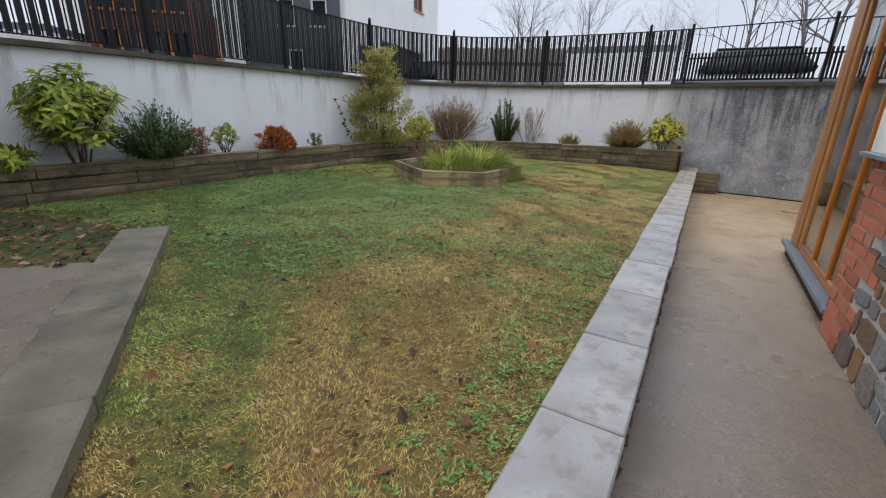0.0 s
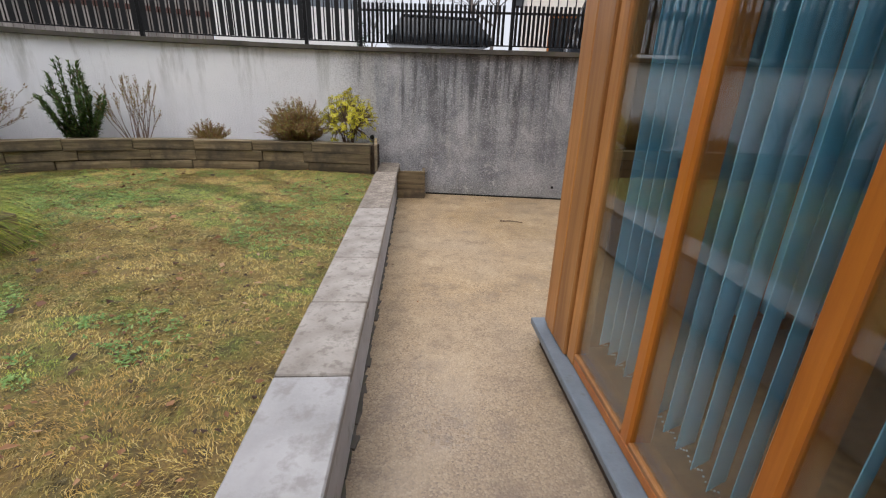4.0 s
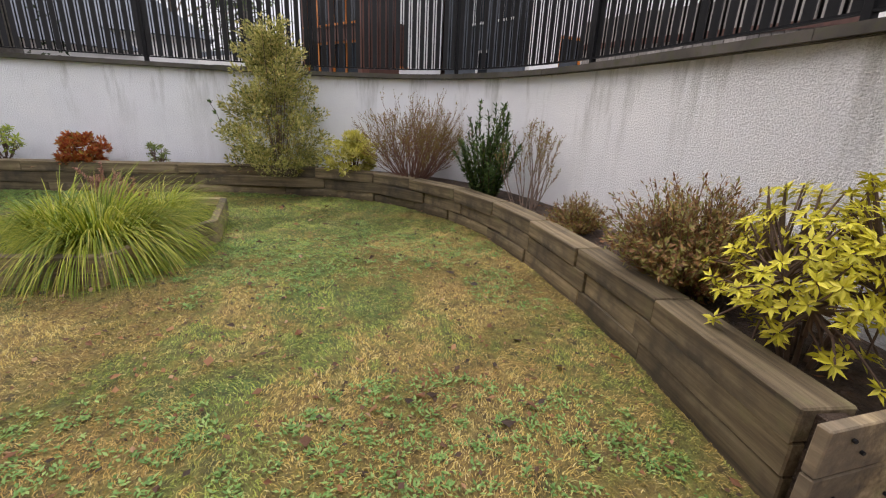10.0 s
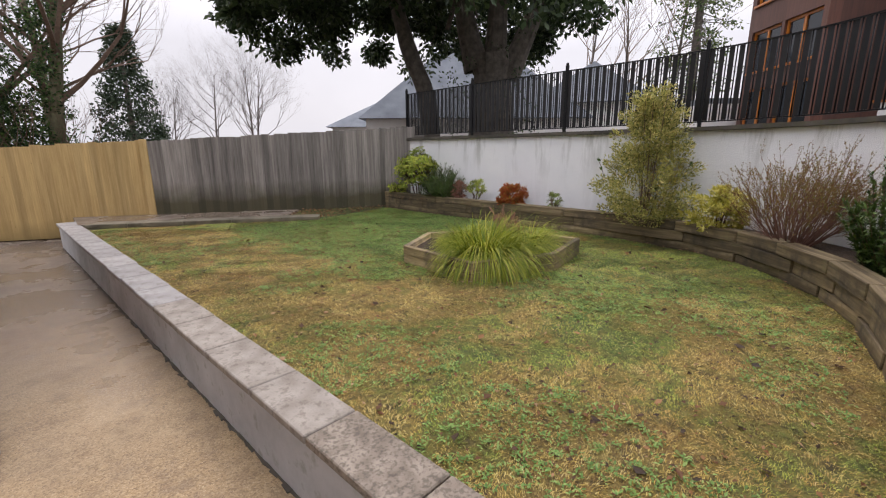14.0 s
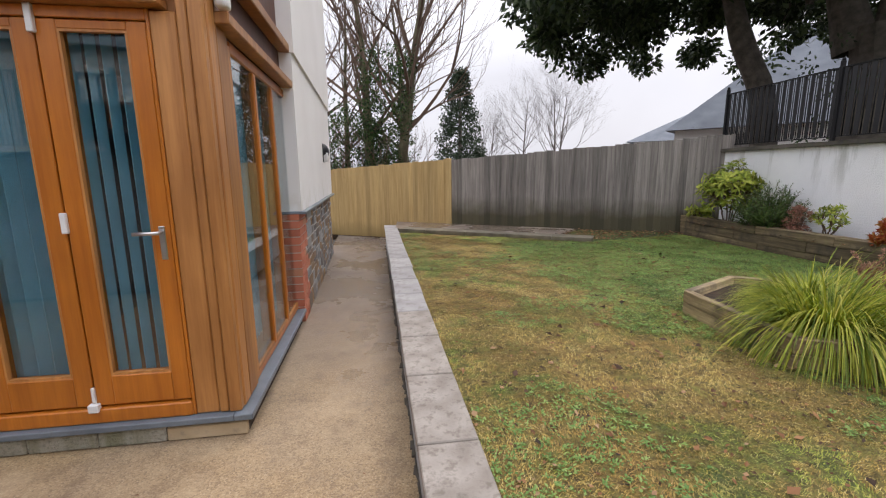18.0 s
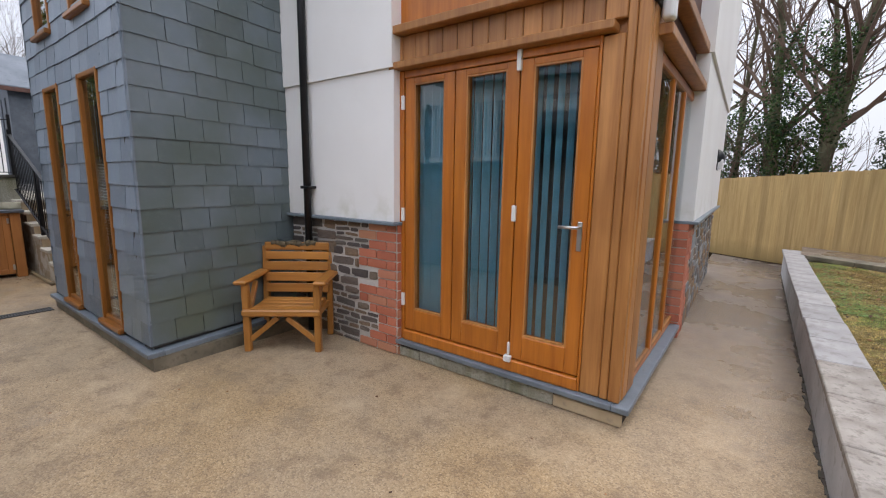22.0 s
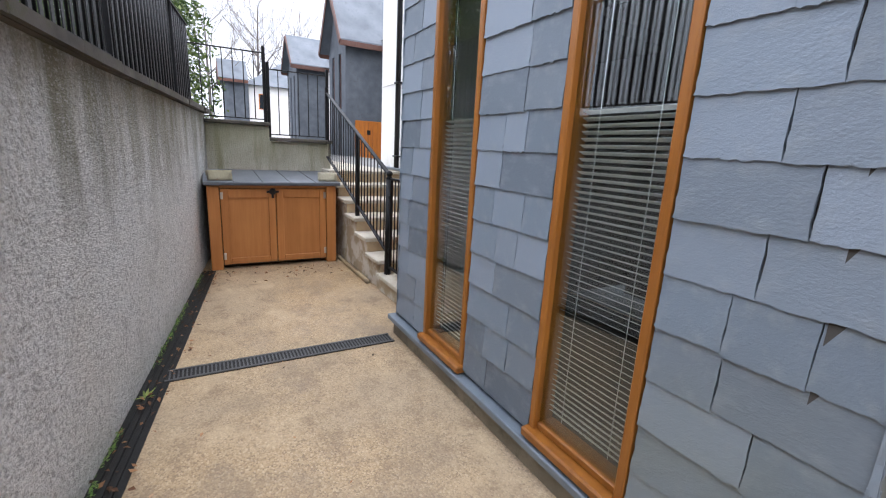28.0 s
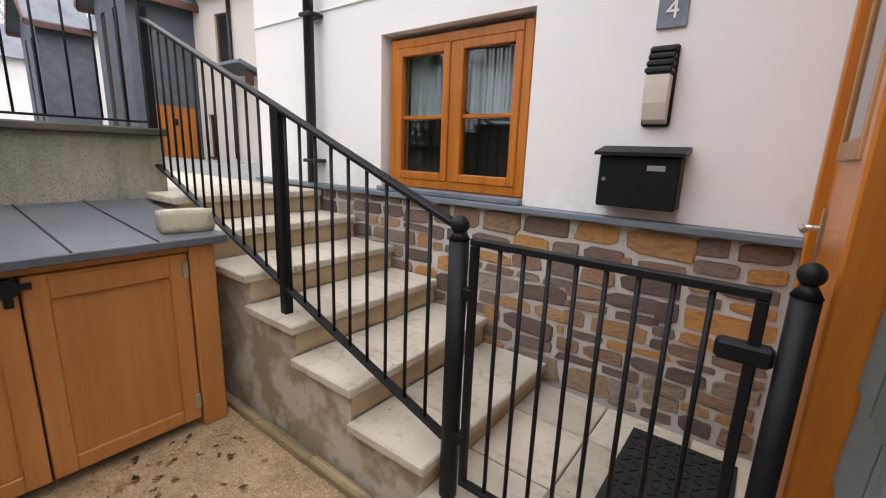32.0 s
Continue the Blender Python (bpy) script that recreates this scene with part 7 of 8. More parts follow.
shrub("golden_shrub", "tall golden-green conical shrub", (-4.16, 5.60, B - 0.02), 1.54, 1.32, "cone", "gold", 8, n=20000, size=0.04)
shrub("spotted_shrub", "low yellow variegated shrub", (-3.98, 6.42, B), 0.46, 0.56, "bush", "varieg", 9, n=2400, size=0.06)
shrub("dogwood_shrub", "wide leafless red-twigged shrub", (-3.58, 7.05, B), 0.96, 1.35, "twigs", "brown", 10, "red_twig", 120, 0.016)
shrub("rosemary_shrub", "dark green upright rosemary shrub", (-2.76, 7.62, B), 0.88, 0.50, "spike", "dark", 11, n=38, size=0.055)
shrub("bare_shrub", "small leafless grey-brown shrub", (-2.33, 7.84, B), 0.74, 0.42, "twigs", "brown", 12, "pale_twig", 17, 0.016)
shrub("heath_shrub", "low brown dry heath shrub", (-1.58, 7.91, B), 0.26, 0.44, "heath", "brown", 13, "red_twig", n=110, size=0.022)
shrub("heath_shrub", "rounded brown-green heath shrub", (-0.58, 7.92, B), 0.52, 0.78, "heath", "brown", 14, "red_twig", n=430, size=0.027)
shrub("choisya_shrub", "bright yellow-leaved shrub on bare stems", (0.0, 7.88, B), 0.66, 0.74, "whorl", "yellow", 15, n=330, size=0.042)
# a dark sprig beside the golden shrub
sp = thing("dark_sprig", (-4.35, 5.15, B), "dark green sprig leaning on the wall", "shrub", "shrubs in the raised bed")
st, lf = Acc(), Acc()
rng = random.Random(77)
for tgt in (Vector((-0.1, -0.28, 0.72)), Vector((-0.02, 0.85, 0.70)), Vector((-0.12, -0.10, 0.35))):
    q = Vector((0, 0, 0))
    for i in range(7):
        e = tgt * ((i + 1) / 7) + rv(rng) * 0.015
        st.tube(q, e, 0.004, 0.003, 4)
        for _ in range(5 if i > 2 else 0):
            lf.leaf(e, (rv(rng) + tgt.normalized()).normalized(), rv(rng), 0.05, 0.03, 0.2)
        q = e
st.add("stem_tangle", M["twig"], sp)
lf.add("foliage", L["dark"], sp)

# ---- hexagonal planter with sedges ----
PV = [(-2.17, 3.87), (-1.50, 4.20), (-1.42, 5.14), (-2.21, 5.49), (-3.02, 5.34), (-3.05, 4.50)]
pt = thing("sleeper_planter", (-2.4, 4.75, LAWN - 0.03), "six-sided planter of weathered boards on the lawn", "planter")
for course in range(2):
    for (x0, y0), (x1, y1) in zip(PV, PV[1:] + PV[:1]):
        d = Vector((x1 - x0, y1 - y0))
        bm = box((0.004, 0.0, 0), (d.length - 0.004, 0.055, 0.088), 0.006)
        ob = part("planter_board", bm, M["planter"], pt)
        ob.matrix_world = pose(x0 + random.uniform(-0.006, 0.006), y0, LAWN - 0.02 + course * 0.091, 0, 0, math.degrees(math.atan2(d.y, d.x)))
bm = prism([(-2.23 + (x + 2.23) * 0.95, 4.76 + (y - 4.76) * 0.95) for x, y in PV], 0.30, LAWN + 0.10)
wpart("planter_soil", bm, M["soil"], pt, "dark soil")


def sedge(at, n, length, seed, lean=Vector((0, 0, 0)), spread=0.16):
    rng = random.Random(seed)
    sg = thing("sedge_clump", at, "arching yellow-green sedge clump in the planter", "grass", "sedges in the planter")
    ac = Acc()
    for i in range(n):
        a = rng.uniform(0, 6.28)
        el = rng.uniform(0.45, 1.4)
        d = Vector((math.cos(a) * math.cos(el), math.sin(a) * math.cos(el), math.sin(el))) + lean * 0.45
        k = spread * rng.random() ** 0.6
        p = Vector((math.cos(a) * k, math.sin(a) * k, 0))
        ac.blade(p, d, length * rng.uniform(0.5, 1.1) * (1 - 0.45 * max(0.0, -math.sin(a))), rng.uniform(0.006, 0.011), rng.uniform(1.5, 3.2), 8)
    ac.add("foliage", L["sedge"], sg)
    return sg


sedge((-1.93, 4.90, LAWN + 0.10), 4200, 0.58, 31, Vector((0.10, 0.12, 0)), 0.30)
sedge((-2.20, 4.50, LAWN + 0.10), 2200, 0.50, 32, Vector((0.04, -0.02, 0)), 0.22)
sedge((-2.52, 5.02, LAWN + 0.10), 1500, 0.46, 35, Vector((-0.02, 0.10, 0)), 0.2)
shrub("dry_shrub", "pinkish dry flower stems in the planter", (-2.62, 4.72, LAWN + 0.10), 0.42, 0.30, "twigs", "pink", 34, "red_twig", 16, 0.02, "")

# ---- grass on the lawn ----
rs = np.random.RandomState(5)


def grass_field(count, hmin, hmax, wide, lay, name, label):
    pts = []
    poly = LAWN_POLY
    xy = rs.uniform((-4.35, -1.2), (0.36, 7.62), (count * 2, 2))
    px, py = np.array([p[0] for p in poly]), np.array([p[1] for p in poly])
    ins = np.zeros(len(xy), bool)
    for i in range(len(poly)):
        x0, y0, x1, y1 = px[i - 1], py[i - 1], px[i], py[i]
        c = ((y0 > xy[:, 1]) != (y1 > xy[:, 1]))
        with np.errstate(divide="ignore", invalid="ignore"):
            t = xy[:, 0] < (x1 - x0) * (xy[:, 1] - y0) / (y1 - y0) + x0
        ins ^= c & t
    qx, qy = np.array([p[0] for p in PV]), np.array([p[1] for p in PV])
    hexed = np.zeros(len(xy), bool)
    for i in range(len(PV)):
        x0, y0, x1, y1 = qx[i - 1], qy[i - 1], qx[i], qy[i]
        c = ((y0 > xy[:, 1]) != (y1 > xy[:, 1]))
        t = xy[:, 0] < (x1 - x0) * (xy[:, 1] - y0) / (y1 - y0) + x0
        hexed ^= c & t
    xy = xy[ins & ~hexed][:count]
    n = len(xy)
    z = np.array([lawn_z(x, y) for x, y in xy])
    swirl = np.sin(xy[:, 0] * 2.9 + 1.7 * np.sin(xy[:, 1] * 1.9)) + np.sin(xy[:, 1] * 3.7 + 2.1 * np.sin(xy[:, 0] * 2.3 + 1)) + 0.7 * np.sin(xy[:, 0] * 11 + xy[:, 1] * 7) * np.sin(xy[:, 1] * 13)
    ang = swirl * 1.9 + rs.normal(0, 0.75, n)
    h = rs.uniform(hmin, hmax, n)
    out = rs.uniform(*lay, n)
    w = rs.uniform(0.7, 1.3, n) * wide
    base = np.stack([xy[:, 0], xy[:, 1], z - 0.004], 1)
    dirv = np.stack([np.cos(ang), np.sin(ang), np.zeros(n)], 1)
    side = np.stack([-np.sin(ang), np.cos(ang), np.zeros(n)], 1)
    mid = base + dirv * (h * out * 0.4)[:, None] + np.array([0, 0, 1]) * (h * 0.62)[:, None]
    tip = base + dirv * (h * out)[:, None] + np.array([0, 0, 1]) * (h * np.maximum(0.35, 1 - 0.3 * out))[:, None]
    v = np.empty((n, 5, 3))
    v[:, 0] = base - side * w[:, None] * 0.5
    v[:, 1] = base + side * w[:, None] * 0.5
    v[:, 2] = mid + side * w[:, None] * 0.4
    v[:, 3] = mid - side * w[:, None] * 0.4
    v[:, 4] = tip
    me = bpy.data.meshes.new(name)
    me.vertices.add(n * 5)
    me.vertices.foreach_set("co", v.reshape(-1))
    o = np.arange(n) * 5
    loops = np.stack([o, o + 1, o + 2, o + 3, o + 3, o + 2, o + 4], 1).reshape(-1)
    me.loops.add(n * 7)
    me.loops.foreach_set("vertex_index", loops.astype(np.int32))
    starts = np.stack([np.arange(n) * 7, np.arange(n) * 7 + 4], 1).reshape(-1)
    me.polygons.add(n * 2)
    me.polygons.foreach_set("loop_start", starts.astype(np.int32))
    me.update(calc_edges=True)
    me.validate()
    me.materials.append(M["grass"])
    tagged(new(name, me), label, "grass", kind="stuff")


grass_field(400000, 0.008, 0.019, 0.0027, (0.5, 2.2), "grass", "short matted winter grass, green and straw")
grass_field(26000, 0.014, 0.028, 0.0018, (1.4, 3.2), "long_grass", "longer pale grass blades lying over")

# broad-leaved weeds and moss sprigs
ac = Acc()
rng = random.Random(9)
for i in range(17000):
    x, y = rng.uniform(-4.1, 0.33), rng.uniform(-0.5, 7.5)
    if not inside((x, y), LAWN_POLY) or inside((x, y), PV):
        continue
    edge = 0.35 * noise.noise((x * 1.8, y * 1.8, 2))
    lush = (x + edge < -1.0 and 1.0 < y + edge < 3.9) or math.hypot(x - 0.05 + edge, (y - 6.75) * 0.6) < 0.42
    if not lush and noise.noise((x * 0.8 + 3, y * 0.8, 1)) + 0.6 * noise.noise((x * 2.4, y * 2.4, 5)) < 0.16:
        continue
    for j in range(rng.randint(5, 9)):
        a = rng.uniform(0, 6.28)
        ac.leaf(Vector((x + rng.gauss(0, 0.012), y + rng.gauss(0, 0.012), lawn_z(x, y) + 0.008)), Vector((math.cos(a), math.sin(a), rng.uniform(0.2, 0.9))).normalized(), Vector((0, 0, 1)), rng.uniform(0.010, 0.024), rng.uniform(0.006, 0.011), 0.1, 0.4)
L["weed"] = leaf_mat("weed_leaf", [(0, (0.10, 0.20, 0.045)), (0.5, (0.19, 0.34, 0.08)), (1, (0.34, 0.47, 0.14))])
tagged(ac.add("lawn_weeds", L["weed"]), "small broad-leaved weeds in the lawn", "weeds", kind="stuff")

# fallen leaves
L["dead"] = leaf_mat("dead_leaf", [(0, (0.04, 0.027, 0.017)), (0.3, (0.10, 0.05, 0.027)), (0.6, (0.24, 0.105, 0.045)), (0.85, (0.38, 0.19, 0.085)), (1, (0.50, 0.33, 0.20))], 0.6)


def scatter(count, area, zf, size, seed, name, label, keep=None):
    rng = random.Random(seed)
    ac = Acc()
    while count > 0:
        x, y = rng.uniform(area[0], area[1]), rng.uniform(area[2], area[3])
        if keep is not None and not keep(x, y):
            continue
        count -= 1
        a = rng.uniform(0, 6.28)
        ln = size * rng.uniform(0.5, 1.3)
        ac.leaf(Vector((x, y, zf(x, y) + rng.uniform(0.003, 0.018))), Vector((math.cos(a), math.sin(a), rng.uniform(-0.15, 0.3))).normalized(), (Vector((0, 0, 1)) + rv(rng) * 0.4), ln, ln * rng.uniform(0.45, 0.75), rng.uniform(-0.35, 0.4), rng.uniform(0, 0.8))
    tagged(ac.add(name, L["dead"]), label, "leaves", kind="stuff")


scatter(620, (-4.1, 0.33, -0.6, 7.55), lambda x, y: lawn_z(x, y) + 0.010, 0.046, 41, "fallen_leaves", "brown fallen leaves on the lawn", lambda x, y: inside((x, y), LAWN_POLY) and not inside((x, y), PV))
scatter(4200, (-4.1, 0.33, -0.6, 7.55), lambda x, y: lawn_z(x, y) + 0.007, 0.022, 47, "leaf_bits", "dark leaf scraps in the lawn", lambda x, y: inside((x, y), LAWN_POLY) and not inside((x, y), PV))
scatter(700, (-4.4, -0.6, -0.9, 1.1), lambda x, y: 0.385, 0.05, 42, "leaf_litter", "leaf litter by the fence", lambda x, y: inside((x, y), [(-4.3, 0.75), (-3.0, 1.05), (-2.5, 1.05), (-2.0, 0.6), (-2.7, -0.1), (-4.4, 0.7)]))
scatter(520, (-4.55, 0.3, 0.7, 8.2), lambda x, y: 0.602, 0.045, 43, "bed_leaves", "dead leaves on the bed soil", lambda x, y: (x < -4.02 and x > -4.56 and y < 6) or (y > 7.7 and x > -2.6 and y < 8.15))
scatter(120, (8.3, 8.88, 5.85, 7.15), lambda x, y: 0.0, 0.035, 44, "patio_leaves", "dark leaves before the cupboard", lambda x, y: random.Random(int(x * 971) + int(y * 553)).random() < 0.2 + 0.8 * max(0, (x - 8.4) / 0.45))
scatter(60, (0.62, 8.5, 5.0, 7.9), lambda x, y: 0.0, 0.022, 45, "patio_bits", "small leaf scraps on the patio", lambda x, y: y < 8.2 - 0.126 * x and not (x > 4.1 and y < 6.1))
scatter(60, (6.9, 9.6, 4.85, 5.7), lambda x, y: 0.175 if x < 7.7 else 0.288 + 0.1425 * int((x - 7.712) / 0.352), 0.012, 46, "step_bits", "specks on the steps", None)
tw = thing("fallen_twig", (1.73, 6.9, 0.0), "thin curved twig lying on the patio", "twig")
ac = Acc()
q = Vector((-0.06, 0.04, 0.008))
for i in range(8):
    e = q + Vector((0.028, 0.012 * math.sin(i * 0.9) - 0.006, 0))
    ac.tube(q, e, 0.004 if i > 1 else 0.008, 0.0035, 5)
    q = e
ac.add("twig", M["twig"], tw)
# weeds growing from the wall drain
wd = thing("drain_weed", (5.62, 7.54, 0.0), "small green weeds growing in the drain", "weeds")
ac = Acc()
rng = random.Random(4)
for cx, cy in ((0, 0), (-0.2, 0.03), (-0.95, 0.12), (0.9, -0.1)):
    for i in range(14):
        a = rng.uniform(0, 6.28)
        ac.leaf(Vector((cx, cy, 0.005)), Vector((math.cos(a), math.sin(a), rng.uniform(0.3, 1.0))).normalized(), Vector((0, 0, 1)), rng.uniform(0.03, 0.07), 0.016, 0.1, 0.6)
ac.add("leaves", L["young"], wd)

# leaf scraps and moss along the alley drain
scatter(260, (3.0, 8.8, 6.9, 8.0), lambda x, y: 0.008, 0.03, 48, "drain_leaves", "dark leaf scraps caught along the wall drain", lambda x, y: -0.16 < y - (8.31 - 0.126 * x) < -0.01)
ac = Acc()
rng = random.Random(21)
for i in range(420):
    x = rng.uniform(3.2, 8.7)
    if noise.noise((x * 1.3, 0, 8)) < -0.1:
        continue
    y = 8.31 - 0.126 * x - rng.uniform(0.005, 0.03)
    for j in range(6):
        a = rng.uniform(0, 6.28)
        ac.leaf(Vector((x + rng.gauss(0, 0.012), y, rng.uniform(0.0, 0.03))), Vector((math.cos(a) * 0.6, -abs(math.sin(a)), rng.uniform(0.3, 1.0))).normalized(), Vector((0, 0, 1)), rng.uniform(0.008, 0.018), 0.006, 0.1, 0.4)
tagged(ac.add("wall_moss", L["weed"]), "green moss along the foot of the wall", "moss", kind="stuff")


# ---- trees ----
def bare_tree(at, h, seed, trunks=1, mat="bark", twig="far_twig", depth=5, spread=0.42, r=None, lean=(0, 0), label="tall leafless winter tree", group="bare trees", clear=0.25, shrink=(0.62, 0.84), bushy=3):
    rng = random.Random(seed)
    t = thing("bare_tree", at, label, "tree", group)
    cr = Acc()
    r = r or h * 0.018
    tips = []
    for k in range(trunks):
        a = 6.28 * k / trunks + rng.random()
        p = Vector((math.cos(a) * r * 1.6 * (trunks > 1), math.sin(a) * r * 1.6 * (trunks > 1), -0.3))
        d = Vector((lean[0] + math.cos(a) * 0.10 * (trunks > 1), lean[1] + math.sin(a) * 0.10 * (trunks > 1), 1)).normalized()
        seg = 9
        q = p
        spine, girth = [p], [r * 1.35]
        for i in range(seg):
            d = (d + rv(rng) * 0.05 + Vector((0, 0, 0.03))).normalized()
            e = q + d * (h * 0.8 / seg)
            rb = r * (1 - 0.85 * (i + 1) / seg)
            spine.append(e)
            girth.append(rb)
            if i / seg >= clear:
                for _ in range(bushy if i < seg - 1 else 4):
                    o = rv(rng)
                    o.z = abs(o.z) * 0.5
                    grow(cr, rng, e, (o.normalized() * 0.85 + Vector((0, 0, 0.55))).normalized(), h * 0.19 * (1.15 - 0.5 * i / seg), rb * 0.5, depth - 2, tips, (2, 3), spread, 0.10, 0.62, 4, 3, shrink)
            q = e
        tr = Acc()
        tr.path(spine, girth, 10)
        tr.add("trunk", M[mat], t)
    cr.add("crown", M[twig], t)
    return t, tips


def chips(ac, rng, c, r, n, size, squash=0.7):
    for i in range(n):
        o = rv(rng)
        p = c + Vector((o.x * r, o.y * r, o.z * r * squash)) * rng.random() ** 0.4
        ac.chip(p, (rv(rng) + o * 0.6 - Vector((0, 0, 0.3))).normalized(), rv(rng), size * rng.uniform(0.6, 1.3), size * rng.uniform(0.35, 0.6))


# evergreen oak over the fence: two great stems and hanging dark foliage
ok = thing("evergreen_oak", (-8.3, -0.6, 1.3), "old evergreen oak with two thick ivied stems", "tree")
off = Vector((-8.3, -0.6, 1.3))
rng = random.Random(3)
tr, lim, lf = Acc(), Acc(), Acc()


def limb(ac, pts, radii, sides=10):
    line = smooth_line([Vector(p) - off for p in pts], 4)
    n = len(line) - 1
    rr = []
    for i in range(n + 1):
        f = i / n * (len(radii) - 1)
        k = min(int(f), len(radii) - 2)
        rr.append((radii[k] + (radii[k + 1] - radii[k]) * (f - k)) * (1 + 0.12 * noise.noise((i * 0.8, sides, 2))))
    ac.path(line, rr, sides)


def stem(pts, radii, sides=12):
    ac = Acc()
    limb(ac, pts, radii, sides)
    ac.add("stem", M["bark"], ok)


stem(((-7.62, -1.40, 1.2), (-7.5, -1.45, 2.9), (-7.05, -1.7, 4.2), (-6.6, -2.1, 6.5)), (0.31, 0.24, 0.21, 0.14))
stem(((-8.70, -0.15, 1.2), (-8.72, -0.12, 2.9), (-8.62, -0.1, 4.0)), (0.70, 0.52, 0.50), 14)
stem(((-8.45, -0.45, 3.6), (-8.2, -0.7, 5.0), (-7.9, -1.1, 7.5)), (0.36, 0.25, 0.16))
stem(((-8.72, -0.05, 3.6), (-8.75, 0.0, 5.2), (-8.8, 0.2, 7.8)), (0.34, 0.24, 0.15))
stem(((-8.95, 0.2, 3.4), (-9.35, 0.75, 5.0), (-9.8, 1.5, 7.2)), (0.34, 0.22, 0.14))
for i in range(46):
    a = rng.uniform(0, 6.28)
    s = Vector((rng.uniform(-9.3, -6.6), rng.uniform(-2.2, 1.0), rng.uniform(4.6, 7.4)))
    e = Vector((-7.2 + 4.6 * math.cos(a) * rng.uniform(0.4, 1), -1.5 + 4.2 * math.sin(a) * rng.uniform(0.4, 1), rng.uniform(4.4, 8.6)))
    limb(lim, (s, s.lerp(e, 0.5) + Vector((0, 0, 0.5)), e), (0.08, 0.05, 0.02), 5)
for i in range(300):
    a = rng.uniform(0, 6.28)
    k = rng.random() ** 0.5
    x, y = -7.1 + 5.0 * math.cos(a) * k, -1.5 + 4.4 * math.sin(a) * k
    low = 5.25 - 1.15 * k ** 2 + (0.5 if (x + 8.3) ** 2 + (y + 0.3) ** 2 < 3 else 0)
    c = Vector((x, y, low + abs(rng.gauss(0, 1.7))))
    chips(lf, rng, c - off, rng.uniform(0.35, 0.8), 190, 0.2, 0.75)
for i in range(60):
    p = Vector((-8.72, -0.1, 1.6)) + Vector((rng.gauss(0, 0.55), rng.gauss(0, 0.55), rng.uniform(0, 3.4)))
    chips(lf, rng, p - off, 0.28, 22, 0.09)
lim.add("limb_tangle", M["bark"], ok)
lf.add("crown", L["oak"], ok, "dense dark evergreen leaves")

# ivied trees behind the new fence
for (x, y), h, seed, tn in (((0.05, -5.62), 10.5, 5, 1), ((0.75, -5.9), 10.0, 6, 1), ((1.9, -7.5), 9, 8, 2), ((-0.3, -8.5), 9, 9, 1)):
    t, tips = bare_tree((x, y, 0.0), h, seed, tn, "bark_moss", "twig", 6, 0.5, 0.19 if tn == 1 else 0.12, (-0.03 if seed == 5 else 0.02, 0.02), "tall ivied leafless tree behind the fence", "trees behind the fence", 0.2)
    if seed in (5, 6):
        ac = Acc()
        r2 = random.Random(seed)
        for i in range(150):
            z = r2.uniform(0.8, 4.8)
            a = r2.uniform(0, 6.28)
            chips(ac, r2, Vector((math.cos(a) * 0.26 - 0.03 * z * (seed == 5), math.sin(a) * 0.26, z)), 0.26, 30, 0.085)
        ac.add("ivy", L["ivy"], t, "glossy ivy climbing the trunk")
ac, tw_ = Acc(), Acc()
r2 = random.Random(12)
hs = thing("thicket", (1.2, -6.3, 0.0), "dark tangled thicket of holly and ivy behind the fence", "shrub")
for i in range(260):
    c = Vector((r2.uniform(-1.6, 2.6), r2.uniform(-1.2, 1.0), 0))
    top = 3.4 - 0.7 * abs(c.x - 0.4)
    c.z = r2.uniform(0.6, max(0.9, top))
    chips(ac, r2, c, r2.uniform(0.2, 0.42), 40, 0.09)
for i in range(70):
    p = Vector((r2.uniform(-1.6, 2.4), r2.uniform(-1.2, 1.0), 0.2))
    grow(tw_, r2, p, (Vector((0, 0, 1)) + rv(r2) * 0.5).normalized(), 1.3, 0.02, 2, [], (2, 3), 0.5, 0.1, 0.6, 4, 3)
ac.add("foliage", L["ivy"], hs)
tw_.add("branch_tangle", M["twig"], hs)
# a tall slim conifer
cf = thing("conifer", (-4.95, -21.9, -0.1), "tall dark conical conifer", "tree")
ac, tr = Acc(), Acc()
r2 = random.Random(15)
tr.tube(Vector((0, 0, 0)), Vector((0, 0, 8.2)), 0.22, 0.03, 8)
for i in range(420):
    z = 1.0 + 7.3 * r2.random() ** 1.15
    rad = 2.15 * (1 - (z - 0.6) / 8.0) ** 0.8 + 0.08
    a = r2.uniform(0, 6.28)
    k = r2.uniform(0.55, 1.05)
    chips(ac, r2, Vector((math.cos(a) * rad * k, math.sin(a) * rad * k, z - 0.35 * k)), 0.36, 26, 0.2, 0.6)
tr.add("trunk", M["bark"], cf)
ac.add("crown", L["conifer"], cf)
for (x, y), h, seed, tn in (((-11.6, -28.4), 9.2, 21, 1), ((-14.1, -27.6), 9.6, 22, 2), ((-9.2, -31), 7.5, 23, 2)):
    bare_tree((x, y, 0.0), h, seed, tn, "far_twig", "far_twig", 7, 0.48, h * 0.012, clear=0.15)
for (x, y), h, seed in (((-20.3, -2.9), 9.5, 31), ((-21.8, 0.6), 11, 32), ((-19.4, -0.6), 8.5, 34)):
    bare_tree((x, y, 1.4), h, seed, 1, "bark", "pale_twig", 6, 0.48, 0.12)
pn = thing("pine_tree", (-21.0, 1.7, 1.4), "dull green pine with drooping branches", "tree")
ac, tr = Acc(), Acc()
r2 = random.Random(35)
tr.tube(Vector((0, 0, 0)), Vector((0, 0, 11)), 0.26, 0.05, 8)
